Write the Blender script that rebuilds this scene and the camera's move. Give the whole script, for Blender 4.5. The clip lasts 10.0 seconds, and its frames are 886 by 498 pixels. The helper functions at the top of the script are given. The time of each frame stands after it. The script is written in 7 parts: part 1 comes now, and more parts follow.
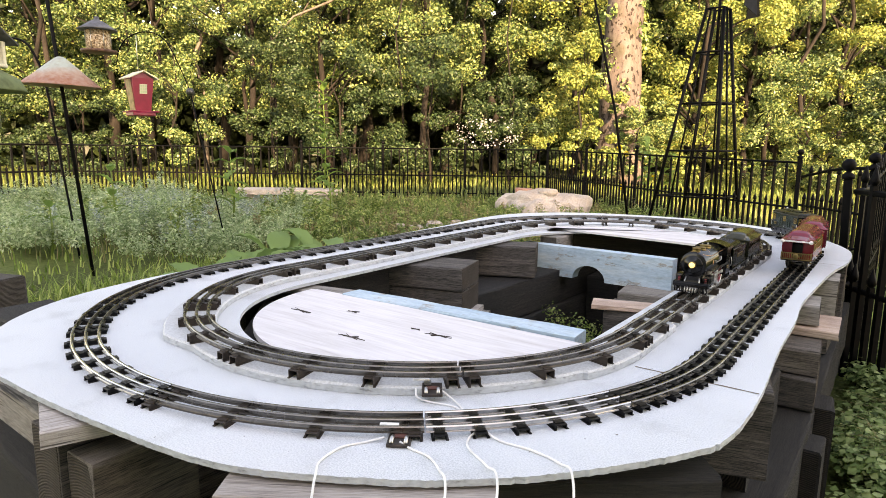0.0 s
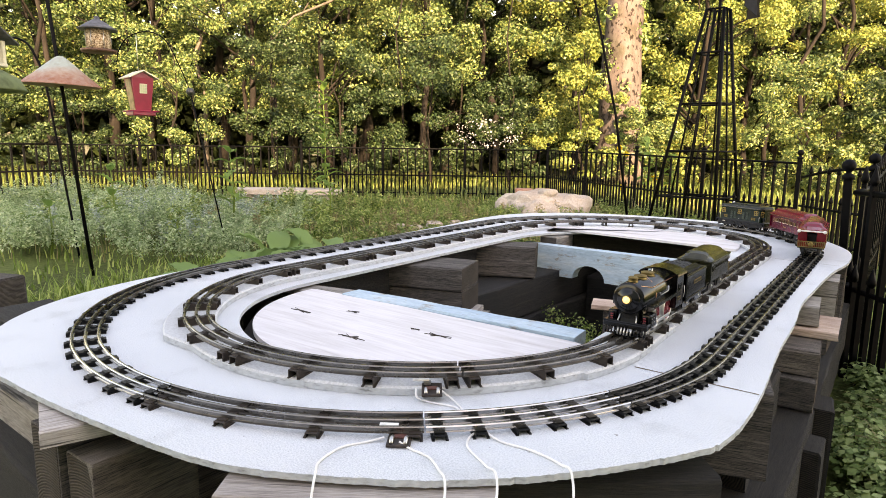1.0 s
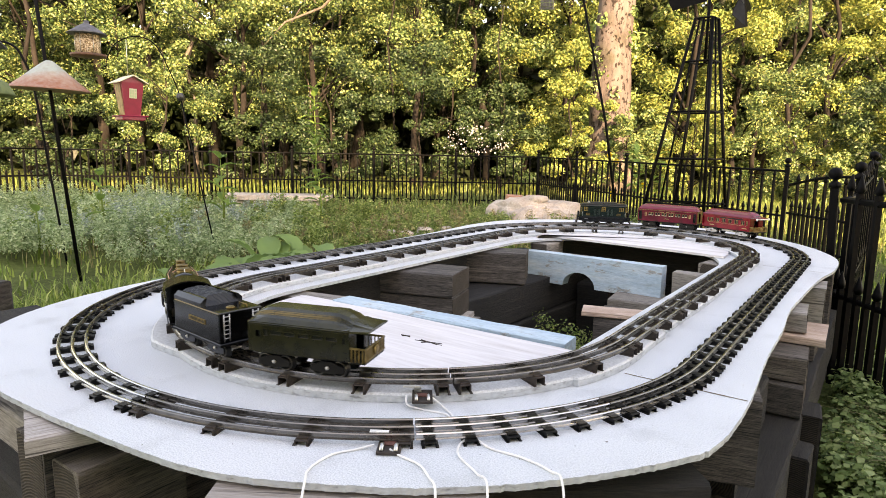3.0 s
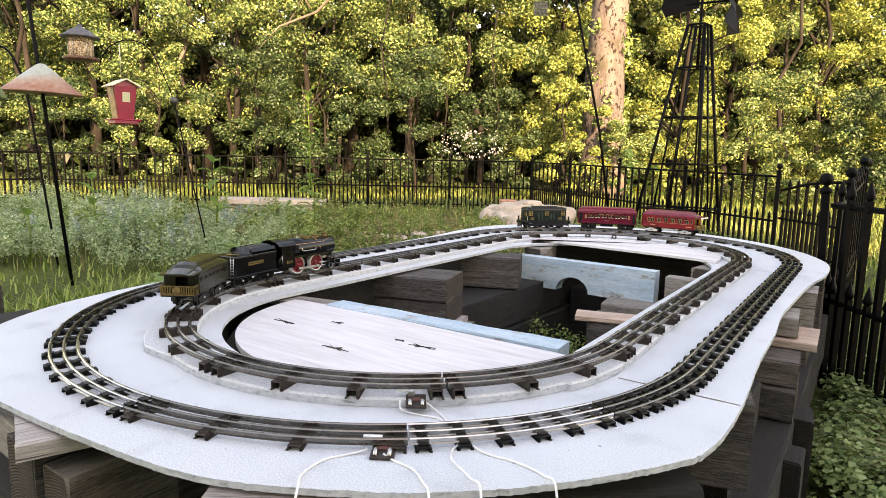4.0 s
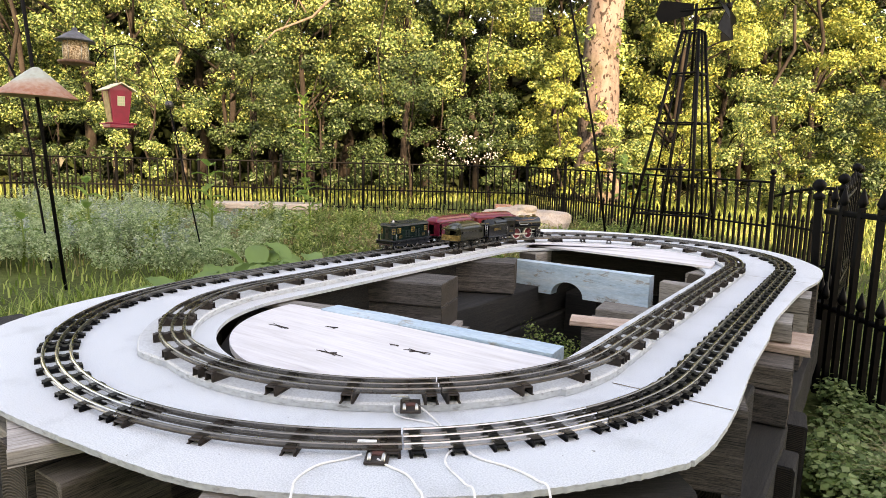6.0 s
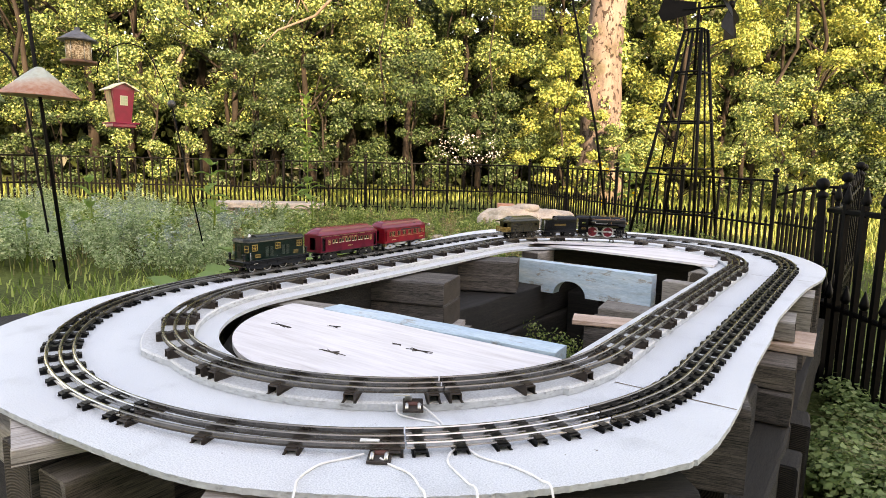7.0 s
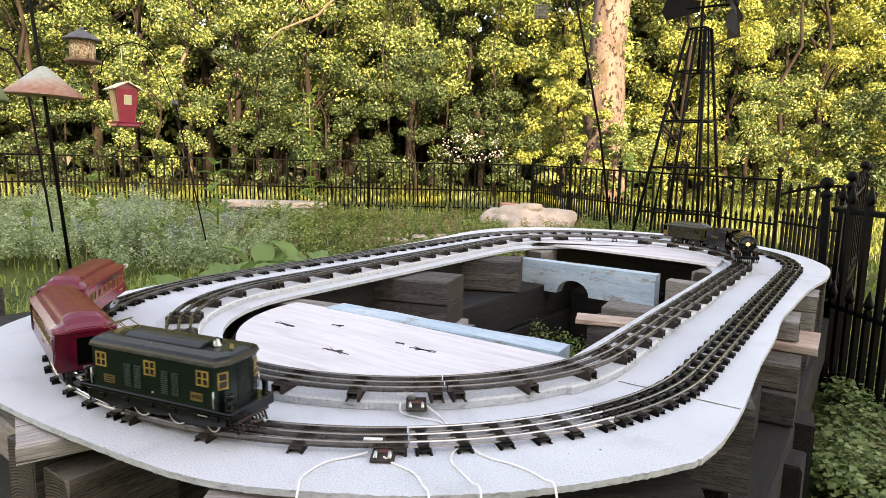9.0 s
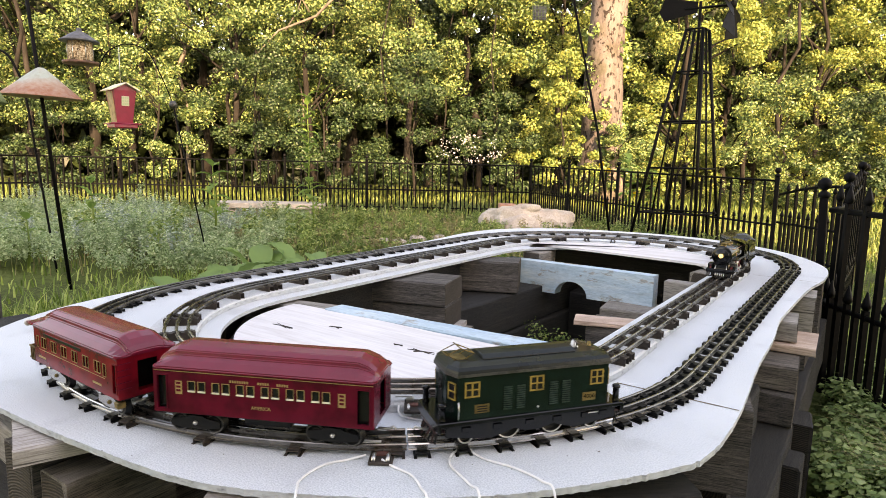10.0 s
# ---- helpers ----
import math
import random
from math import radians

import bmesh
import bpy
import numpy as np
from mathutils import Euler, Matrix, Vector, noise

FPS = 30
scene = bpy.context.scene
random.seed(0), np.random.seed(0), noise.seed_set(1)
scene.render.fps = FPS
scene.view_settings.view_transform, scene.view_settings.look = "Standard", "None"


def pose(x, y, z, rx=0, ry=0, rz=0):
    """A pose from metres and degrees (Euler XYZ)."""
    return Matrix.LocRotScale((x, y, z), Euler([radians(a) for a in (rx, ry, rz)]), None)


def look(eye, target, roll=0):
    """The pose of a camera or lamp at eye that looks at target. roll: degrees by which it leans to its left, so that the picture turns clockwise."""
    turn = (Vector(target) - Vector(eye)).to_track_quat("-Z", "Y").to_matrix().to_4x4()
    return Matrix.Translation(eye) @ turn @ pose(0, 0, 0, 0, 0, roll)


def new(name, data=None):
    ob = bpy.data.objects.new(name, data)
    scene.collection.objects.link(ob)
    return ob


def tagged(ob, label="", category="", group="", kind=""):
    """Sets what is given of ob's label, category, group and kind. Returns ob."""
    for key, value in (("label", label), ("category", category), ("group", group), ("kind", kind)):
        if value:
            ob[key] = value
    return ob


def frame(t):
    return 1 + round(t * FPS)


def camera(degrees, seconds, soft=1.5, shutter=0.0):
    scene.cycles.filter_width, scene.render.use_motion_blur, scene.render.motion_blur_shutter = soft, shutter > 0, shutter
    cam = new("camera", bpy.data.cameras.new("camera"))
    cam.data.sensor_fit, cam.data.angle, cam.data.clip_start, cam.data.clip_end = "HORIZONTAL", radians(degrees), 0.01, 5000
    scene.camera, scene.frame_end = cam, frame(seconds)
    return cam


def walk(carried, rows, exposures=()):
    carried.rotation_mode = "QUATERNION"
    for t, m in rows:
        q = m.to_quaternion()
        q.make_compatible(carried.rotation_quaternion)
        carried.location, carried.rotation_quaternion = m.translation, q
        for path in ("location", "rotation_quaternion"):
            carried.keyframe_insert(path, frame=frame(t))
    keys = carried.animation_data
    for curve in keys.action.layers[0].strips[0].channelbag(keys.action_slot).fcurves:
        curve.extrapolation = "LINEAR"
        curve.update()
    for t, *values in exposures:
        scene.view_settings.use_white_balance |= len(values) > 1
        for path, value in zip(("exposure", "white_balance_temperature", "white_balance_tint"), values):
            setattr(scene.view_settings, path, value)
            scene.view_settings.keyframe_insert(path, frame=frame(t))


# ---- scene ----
# ---- camera ----
cam = camera(70.94, 10.0, soft=0.55, shutter=0.12)


def eye(x, y, z, turn, tilt, lean):
    return pose(x, y, z, 0, 0, turn) @ pose(0, 0, 0, tilt) @ pose(0, 0, 0, 0, 0, lean)


PATH = [
    (0, eye(-0.0011, 0.0014, 0.2697, 36.463, 80.552, 0.639)),
    (0.5, eye(-0.0014, 0.0016, 0.2700, 36.516, 80.518, 0.632)),
    (1, eye(-0.0014, 0.0014, 0.2697, 36.443, 80.563, 0.722)),
    (1.5, eye(-0.0014, 0.0016, 0.2699, 36.337, 80.633, 0.797)),
    (2, eye(-0.0012, 0.0011, 0.2704, 36.126, 80.760, 0.902)),
    (2.5, eye(-0.0013, 0.0014, 0.2702, 35.873, 80.938, 0.943)),
    (4, eye(-0.0007, 0.0002, 0.2704, 35.019, 81.571, 1.149)),
    (4.5, eye(0.0000, 0.0000, 0.2707, 34.797, 81.768, 1.248)),
    (5, eye(0.0003, 0.0000, 0.2707, 34.640, 81.933, 1.289)),
    (5.5, eye(0.0006, -0.0004, 0.2708, 34.571, 82.020, 1.331)),
    (7, eye(0.0003, -0.0003, 0.2710, 34.808, 81.919, 1.251)),
    (7.5, eye(0.0001, -0.0002, 0.2708, 34.967, 81.855, 1.222)),
    (8, eye(-0.0001, -0.0005, 0.2705, 35.040, 81.849, 1.248)),
    (8.5, eye(-0.0001, -0.0004, 0.2702, 35.089, 81.850, 1.241)),
    (9, eye(-0.0002, -0.0005, 0.2707, 35.084, 81.841, 1.247)),
    (9.5, eye(-0.0001, -0.0001, 0.2714, 35.032, 81.846, 1.191)),
    (10, eye(-0.0005, 0.0003, 0.2717, 34.929, 81.917, 1.191)),
]
EXPOSURE = 2.75
walk(cam, PATH, [(0, EXPOSURE, 11200, 24), (10, EXPOSURE, 11200, 24)])

# ---- light ----
SUN_ELEVATION, SUN_AZIMUTH = 24, 128   # degrees; azimuth clockwise from +y, where the sun stands
SHADE_WALL_BACK, SHADE_WALL_TOP = 5.0, 5.9        # the unseen wall added towards the sun
world = bpy.data.worlds.new("world")
scene.world = world
world.use_nodes = True
wn = world.node_tree
sky = wn.nodes.new("ShaderNodeTexSky")
sky.sky_type, sky.sun_disc = "NISHITA", False
sky.sun_elevation, sky.sun_rotation = radians(SUN_ELEVATION), radians(SUN_AZIMUTH)
wn.links.new(sky.outputs["Color"], wn.nodes["Background"].inputs["Color"])
wn.nodes["Background"].inputs["Strength"].default_value = 0.15
sun = new("sun", bpy.data.lights.new("sun", "SUN"))
sun.data.energy, sun.data.angle, sun.data.color = 3.4, radians(0.6), (1.0, 0.90, 0.72)
_a, _e = radians(SUN_AZIMUTH), radians(SUN_ELEVATION)
sun.matrix_world = look((0, 0, 0), (-math.sin(_a) * math.cos(_e), -math.cos(_a) * math.cos(_e), -math.sin(_e)))

# ---- materials ----


class Nodes:
    """A material's node tree, written short."""

    def __init__(self, name, rough=0.6, metal=0.0, spec=0.5):
        self.m = bpy.data.materials.new(name)
        self.m.use_nodes = True
        self.t = self.m.node_tree
        self.b = self.t.nodes["Principled BSDF"]
        self.b.inputs["Roughness"].default_value = rough
        self.b.inputs["Metallic"].default_value = metal
        self.b.inputs["Specular IOR Level"].default_value = spec

    def node(self, kind, **sets):
        n = self.t.nodes.new(kind)
        for k, v in sets.items():
            n.inputs[k.replace("_", " ")].default_value = v
        return n

    def link(self, a, b):
        self.t.links.new(a, b)

    def coords(self, scale=(1, 1, 1), generated=False):
        c = self.node("ShaderNodeTexCoord")
        m = self.node("ShaderNodeMapping")
        m.inputs["Scale"].default_value = scale
        self.link(c.outputs["Object"], m.inputs["Vector"])
        return m.outputs["Vector"]

    def noise(self, scale, detail=4.0, stretch=(1, 1, 1), rough=0.55):
        n = self.node("ShaderNodeTexNoise", Scale=scale, Detail=detail, Roughness=rough)
        self.link(self.coords(stretch), n.inputs["Vector"])
        return n.outputs["Fac"]

    def ramp(self, fac, stops):
        r = self.node("ShaderNodeValToRGB")
        e = r.color_ramp.elements
        while len(e) < len(stops):
            e.new(0.5)
        for k, (p, c) in zip(e, stops):
            k.position, k.color = p, (*c, 1)
        self.link(fac, r.inputs["Fac"])
        return r.outputs["Color"]

    def mix(self, fac, a, b, mode="MIX"):
        x = self.t.nodes.new("ShaderNodeMix")
        x.data_type, x.blend_type = "RGBA", mode
        for sock, v in ((x.inputs[0], fac), (x.inputs[6], a), (x.inputs[7], b)):
            if isinstance(v, (int, float)):
                sock.default_value = v
            elif isinstance(v, tuple):
                sock.default_value = (*v, 1)
            else:
                self.link(v, sock)
        return x.outputs[2]

    def bump(self, height, strength=0.3, distance=0.002):
        b = self.node("ShaderNodeBump", Strength=strength, Distance=distance)
        self.link(height, b.inputs["Height"])
        self.link(b.outputs["Normal"], self.b.inputs["Normal"])

    def colour(self, c):
        if isinstance(c, tuple):
            self.b.inputs["Base Color"].default_value = (*c, 1)
        else:
            self.link(c, self.b.inputs["Base Color"])
        return self

    def random(self):
        return self.node("ShaderNodeObjectInfo").outputs["Random"]

    def island(self):
        return self.node("ShaderNodeNewGeometry").outputs["Random Per Island"]


def paint(name, c, rough=0.35, metal=0.0, wear=0.25, scale=60.0, spec=0.5):
    """Enamel or lacquer with faint grime."""
    n = Nodes(name, rough, metal, spec)
    f = n.noise(scale, 5)
    dark = tuple(v * 0.55 for v in c)
    n.colour(n.ramp(f, [(0.35, dark if wear > 0.2 else tuple(v * 0.85 for v in c)), (0.55, c), (0.8, tuple(min(1, v * 1.12) for v in c))]))
    r = n.node("ShaderNodeMapRange")
    r.inputs["To Min"].default_value, r.inputs["To Max"].default_value = rough * 0.8, min(1, rough * 1.5)
    n.link(n.noise(scale * 0.4, 3), r.inputs["Value"])
    n.link(r.outputs["Result"], n.b.inputs["Roughness"])
    return n.m


def wood(name, dark, mid, light, along=(1, 8, 8), scale=6.0, rough=0.85, bump=0.5, cracks=True):
    """Weathered wood: grain along the object's x."""
    n = Nodes(name, rough)
    stretch = tuple(v for v in along)
    grain = n.noise(scale, 8, stretch, 0.65)
    fine = n.noise(scale * 9, 5, stretch, 0.7)
    c = n.ramp(grain, [(0.3, dark), (0.5, mid), (0.72, light)])
    c = n.mix(0.42, c, n.ramp(fine, [(0.38, tuple(v * 0.4 for v in dark)), (0.58, light)]), "MIX")
    crack = n.ramp(n.noise(scale * 2.2, 4, tuple(v * (0.5 if v == min(stretch) else 1.5) for v in stretch), 0.55), [(0.33, (0.12, 0.11, 0.10)), (0.39, (1, 1, 1))])
    c = n.mix(0.85 if cracks else 0.0, c, crack, "MULTIPLY")
    blot = n.ramp(n.noise(5.0, 4), [(0.3, (0.68, 0.66, 0.64)), (0.65, (1.0, 1.0, 1.0))])
    c = n.mix(1.0, c, blot, "MULTIPLY")
    r = n.ramp(n.random(), [(0.0, (0.72, 0.7, 0.68)), (1.0, (1.0, 1.0, 1.0))])
    n.colour(n.mix(1.0, c, r, "MULTIPLY"))
    n.bump(n.mix(0.5, grain, fine), bump, 0.004)
    return n.m


def painted_board():
    """Thin pale blue-grey house paint on plywood, grain telegraphing through, specks and scuffs."""
    n = Nodes("pale_blue_paint", 0.75, 0, 0.3)
    base = n.ramp(n.noise(3.5, 5), [(0.3, (0.56, 0.585, 0.605)), (0.55, (0.65, 0.675, 0.695)), (0.8, (0.71, 0.725, 0.73))])
    fine = n.noise(640, 3)
    c = n.mix(0.42, base, n.ramp(fine, [(0.36, (0.36, 0.39, 0.41)), (0.60, (0.80, 0.825, 0.84))]))
    warm = n.ramp(n.noise(2.3, 3), [(0.55, (1, 1, 1)), (0.75, (1.0, 0.955, 0.95))])
    c = n.mix(1.0, c, warm, "MULTIPLY")
    grime = n.ramp(n.noise(14, 6), [(0.26, (0.70, 0.69, 0.68)), (0.44, (1, 1, 1))])
    c = n.mix(0.5, c, grime, "MULTIPLY")
    speck = n.ramp(n.noise(160, 2), [(0.235, (0.25, 0.22, 0.2)), (0.26, (1, 1, 1))])
    n.colour(n.mix(1.0, c, speck, "MULTIPLY"))
    n.bump(n.mix(0.5, fine, n.noise(60, 5)), 0.9, 0.002)
    return n.m


def ply_panel():
    """Raw-ish white-washed plywood with long grain and knots."""
    n = Nodes("whitewashed_plywood", 0.8, 0, 0.3)
    g = n.noise(11, 8, (0.22, 1.5, 1), 0.62)
    c = n.ramp(g, [(0.29, (0.26, 0.225, 0.21)), (0.40, (0.58, 0.54, 0.535)), (0.5, (0.72, 0.69, 0.70)), (0.62, (0.60, 0.57, 0.57)), (0.7, (0.76, 0.73, 0.74))])
    fine = n.noise(80, 5, (0.1, 2.0, 1), 0.7)
    c = n.mix(0.3, c, n.ramp(fine, [(0.3, (0.5, 0.45, 0.43)), (0.6, (0.8, 0.78, 0.78))]))
    n.colour(c)
    n.bump(fine, 0.4, 0.001)
    return n.m


def board_edge():
    n = Nodes("weathered_board_edge", 0.9, 0, 0.2)
    c = n.ramp(n.noise(90, 5, (1, 1, 3)), [(0.28, (0.25, 0.255, 0.26)), (0.42, (0.43, 0.45, 0.465)), (0.7, (0.54, 0.57, 0.59))])
    n.colour(c)
    n.bump(n.noise(200, 4), 0.8, 0.002)
    return n.m


def leaf_material(name, stops, trans=0.2):
    n = Nodes(name, 0.5, 0, 0.3)
    c = n.ramp(n.island(), stops)
    c = n.mix(1.0, c, n.ramp(n.noise(1.3, 3), [(0.3, (0.7, 0.75, 0.7)), (0.7, (1, 1, 1))]), "MULTIPLY")
    n.colour(c)
    t = n.node("ShaderNodeBsdfTranslucent")
    n.link(c, t.inputs["Color"])
    mix = n.node("ShaderNodeMixShader", Fac=trans)
    n.link(n.b.outputs["BSDF"], mix.inputs[1])
    n.link(t.outputs["BSDF"], mix.inputs[2])
    n.link(mix.outputs["Shader"], n.t.nodes["Material Output"].inputs["Surface"])
    return n.m


def soil():
    n = Nodes("garden_ground", 0.95, 0, 0.1)
    c = n.ramp(n.noise(1.2, 8), [(0.3, (0.035, 0.045, 0.018)), (0.5, (0.085, 0.12, 0.035)), (0.7, (0.16, 0.21, 0.065))])
    c = n.mix(0.5, c, n.ramp(n.noise(40, 6), [(0.3, (0.03, 0.03, 0.015)), (0.7, (0.15, 0.18, 0.06))]))
    n.colour(c)
    n.bump(n.noise(60, 5), 1.0, 0.02)
    return n.m


def bark(name, dark, light, scale=8):
    n = Nodes(name, 0.9, 0, 0.2)
    g = n.noise(scale, 7, (1, 1, 0.22), 0.65)
    n.colour(n.ramp(g, [(0.32, dark), (0.62, light)]))
    n.bump(g, 0.8, 0.02)
    return n.m


M_BOARD = painted_board()
M_EDGE = board_edge()
M_PLY = ply_panel()
M_TIE_WOOD = wood("weathered_timber", (0.005, 0.0043, 0.0038), (0.050, 0.044, 0.040), (0.29, 0.255, 0.235), (1.1, 24, 24), 5.0, bump=0.9)
# dark old timber, taken near black to paint the shade under the deck
M_SHADE_WOOD = wood("shade_dark_timber", (0.002, 0.0018, 0.0016), (0.008, 0.007, 0.0062), (0.042, 0.037, 0.033), (1.1, 24, 24), 5.0, bump=0.9)
M_PLANK = wood("grey_brown_plank", (0.26, 0.215, 0.19), (0.58, 0.515, 0.48), (0.82, 0.76, 0.715), (0.8, 16, 16), 5.0)
M_BLOCK = wood("brown_split_timber", (0.035, 0.028, 0.023), (0.135, 0.112, 0.095), (0.36, 0.31, 0.275), (1.0, 20, 20), 5.0, bump=0.9)
M_FRESH = wood("fresh_cedar_plank", (0.46, 0.28, 0.20), (0.68, 0.47, 0.37), (0.82, 0.63, 0.53), (0.8, 12, 12), 5.0, cracks=False)
M_RAIL = paint("dull_steel_rail", (0.20, 0.185, 0.17), 0.24, 0.9, 0.15, 90)
M_RAIL_NEW = paint("bright_tin_rail", (0.50, 0.49, 0.48), 0.20, 0.95, 0.15, 90)
M_TIE = paint("black_tinplate_tie", (0.004, 0.0037, 0.0035), 0.38, 0.0, 0.4, 200, 0.25)
M_TIE_BROWN = paint("brown_tinplate_tie", (0.045, 0.034, 0.028), 0.45, 0.0, 0.4, 200, 0.3)
M_IRON = paint("black_iron", (0.0014, 0.0014, 0.0016), 0.5, 0.0, 0.15, 40, 0.10)
M_SOIL = soil()
M_LEAF = leaf_material("wood_leaves", [(0.0, (0.018, 0.045, 0.016)), (0.4, (0.066, 0.118, 0.040)), (0.75, (0.175, 0.235, 0.078)), (1.0, (0.44, 0.46, 0.19))], 0.12)
M_YELLOW = leaf_material("yellow_leaves", [(0.0, (0.070, 0.125, 0.034)), (0.5, (0.195, 0.25, 0.07)), (1.0, (0.42, 0.42, 0.125))], 0.14)
# darker copy of the leaves, painting in the shaded parts of the wood
M_SHADE_GREEN = leaf_material("shaded_green_leaves", [(0.0, (0.012, 0.030, 0.010)), (0.6, (0.027, 0.055, 0.021)), (1.0, (0.10, 0.14, 0.055))], 0.06)
M_SAGE = leaf_material("grey_green_herb", [(0.0, (0.17, 0.27, 0.11)), (0.5, (0.44, 0.57, 0.30)), (1.0, (0.74, 0.80, 0.56))], 0.42)
M_GRASS = leaf_material("grass_blades", [(0.0, (0.10, 0.17, 0.035)), (0.6, (0.27, 0.37, 0.085)), (1.0, (0.50, 0.54, 0.18))], 0.3)
M_WEED = leaf_material("weed_leaves_green", [(0.0, (0.09, 0.16, 0.04)), (0.6, (0.28, 0.39, 0.11)), (1.0, (0.55, 0.58, 0.26))], 0.38)
M_BLUE_HERB = leaf_material("blue_grey_herb", [(0.0, (0.20, 0.28, 0.22)), (0.5, (0.40, 0.49, 0.42)), (1.0, (0.66, 0.71, 0.68))], 0.35)
M_DRY = leaf_material("dry_stalks", [(0.0, (0.20, 0.15, 0.07)), (0.6, (0.34, 0.27, 0.13)), (1.0, (0.46, 0.40, 0.22))], 0.2)
M_IVY = leaf_material("ivy_leaves", [(0.0, (0.09, 0.16, 0.05)), (0.5, (0.25, 0.36, 0.12)), (1.0, (0.48, 0.58, 0.26))], 0.28)
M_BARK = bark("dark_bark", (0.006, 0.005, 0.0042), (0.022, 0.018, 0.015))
M_LAWN = leaf_material("sunlit_lawn_blades", [(0.0, (0.06, 0.10, 0.026)), (0.6, (0.13, 0.17, 0.045)), (1.0, (0.22, 0.24, 0.075))], 0.2)
M_PALE_BARK = bark("pale_stem_bark", (0.06, 0.05, 0.042), (0.15, 0.125, 0.105), 7)


def dappled_bark():
    """Pale smooth bark with pinkish flakes; its dark spots are leaf shadows painted in."""
    n = Nodes("shadow_dappled_bark", 0.9, 0, 0.2)
    g = n.noise(5, 7, (1, 1, 0.35), 0.65)
    c = n.ramp(g, [(0.32, (0.055, 0.045, 0.042)), (0.5, (0.108, 0.088, 0.082)), (0.68, (0.145, 0.124, 0.118))])
    # dappled leaf shadows, painted as dark spots in the bark colour
    leaf_shadow = n.ramp(n.noise(15, 4, (1, 1, 0.6), 0.55), [(0.40, (0.20, 0.18, 0.17)), (0.46, (1, 1, 1))])
    c = n.mix(1.0, c, leaf_shadow, "MULTIPLY")
    moss = n.ramp(n.noise(2.2, 5), [(0.52, (1, 1, 1)), (0.66, (0.62, 0.66, 0.52))])
    n.colour(n.mix(1.0, c, moss, "MULTIPLY"))
    n.bump(n.mix(0.5, g, n.noise(30, 5)), 0.8, 0.02)
    return n.m


M_TRUNK = dappled_bark()

# ---- building helpers ----


def mesh_of(name, verts, faces, material, smooth=False):
    me = bpy.data.meshes.new(name)
    me.from_pydata([tuple(v) for v in verts], [], faces)
    me.materials.append(material)
    if smooth:
        me.polygons.foreach_set("use_smooth", [True] * len(me.polygons))
    me.update()
    return me


def part(name, bm, material, parent=None, label="", m=None, smooth=False):
    """Links a bmesh as one mesh object, under parent where one is given."""
    me = bpy.data.meshes.new(name)
    bm.normal_update()
    bm.to_mesh(me)
    bm.free()
    for k in material if isinstance(material, (list, tuple)) else [material]:
        me.materials.append(k)
    if smooth:
        me.polygons.foreach_set("use_smooth", [True] * len(me.polygons))
    ob = new(name, me)
    if parent is not None:
        ob.parent = parent
    if m is not None:
        ob.matrix_basis = m
    if label:
        ob["label"] = label
    return ob


def shared(name, me, parent, m):
    ob = new(name, me)
    ob.parent = parent
    ob.matrix_basis = m
    return ob


def empty(name, m=None):
    ob = new(name)
    ob.empty_display_size = 0.05
    if m is not None:
        ob.matrix_basis = m
    return ob


def add_box(bm, x0, x1, y0, y1, z0, z1, bevel=0.0, seg=1, m=None):
    r = bmesh.ops.create_cube(bm, size=1.0)
    vs = r["verts"]
    for v in vs:
        v.co = Vector(((x0 + x1) / 2 + v.co.x * (x1 - x0), (y0 + y1) / 2 + v.co.y * (y1 - y0), (z0 + z1) / 2 + v.co.z * (z1 - z0)))
    es = {e for v in vs for e in v.link_edges}
    out = vs
    if bevel:
        r = bmesh.ops.bevel(bm, geom=list(es), offset=bevel, segments=seg, affect="EDGES", profile=0.6)
        out = r["verts"]
    if m is not None:
        bmesh.ops.transform(bm, matrix=m, verts=list({v for v in out} | {v for v in vs if v.is_valid}))
    return bm


def box(x0, x1, y0, y1, z0, z1, bevel=0.0, seg=1):
    return add_box(bmesh.new(), x0, x1, y0, y1, z0, z1, bevel, seg)


def add_tube(bm, pts, r, n=8, caps=True):
    """A round tube along points; r a number or one for each point."""
    pts = [Vector(p) for p in pts]
    rs = r if isinstance(r, (list, tuple)) else [r] * len(pts)
    rings = []
    side = None
    for i, p in enumerate(pts):
        d = (pts[min(i + 1, len(pts) - 1)] - pts[max(i - 1, 0)]).normalized()
        ref = side if side is not None else (Vector((0, 0, 1)) if abs(d.z) < 0.9 else Vector((1, 0, 0)))
        u = (ref - d * ref.dot(d)).normalized()
        side = u
        w = d.cross(u)
        rings.append([bm.verts.new(p + (u * math.cos(2 * math.pi * k / n) + w * math.sin(2 * math.pi * k / n)) * rs[i]) for k in range(n)])
    for a, b in zip(rings, rings[1:]):
        for k in range(n):
            bm.faces.new((a[k], a[(k + 1) % n], b[(k + 1) % n], b[k])).smooth = True
    if caps:
        bm.faces.new(list(reversed(rings[0])))
        bm.faces.new(rings[-1])
    return bm


def tube(pts, r, n=8):
    return add_tube(bmesh.new(), pts, r, n)


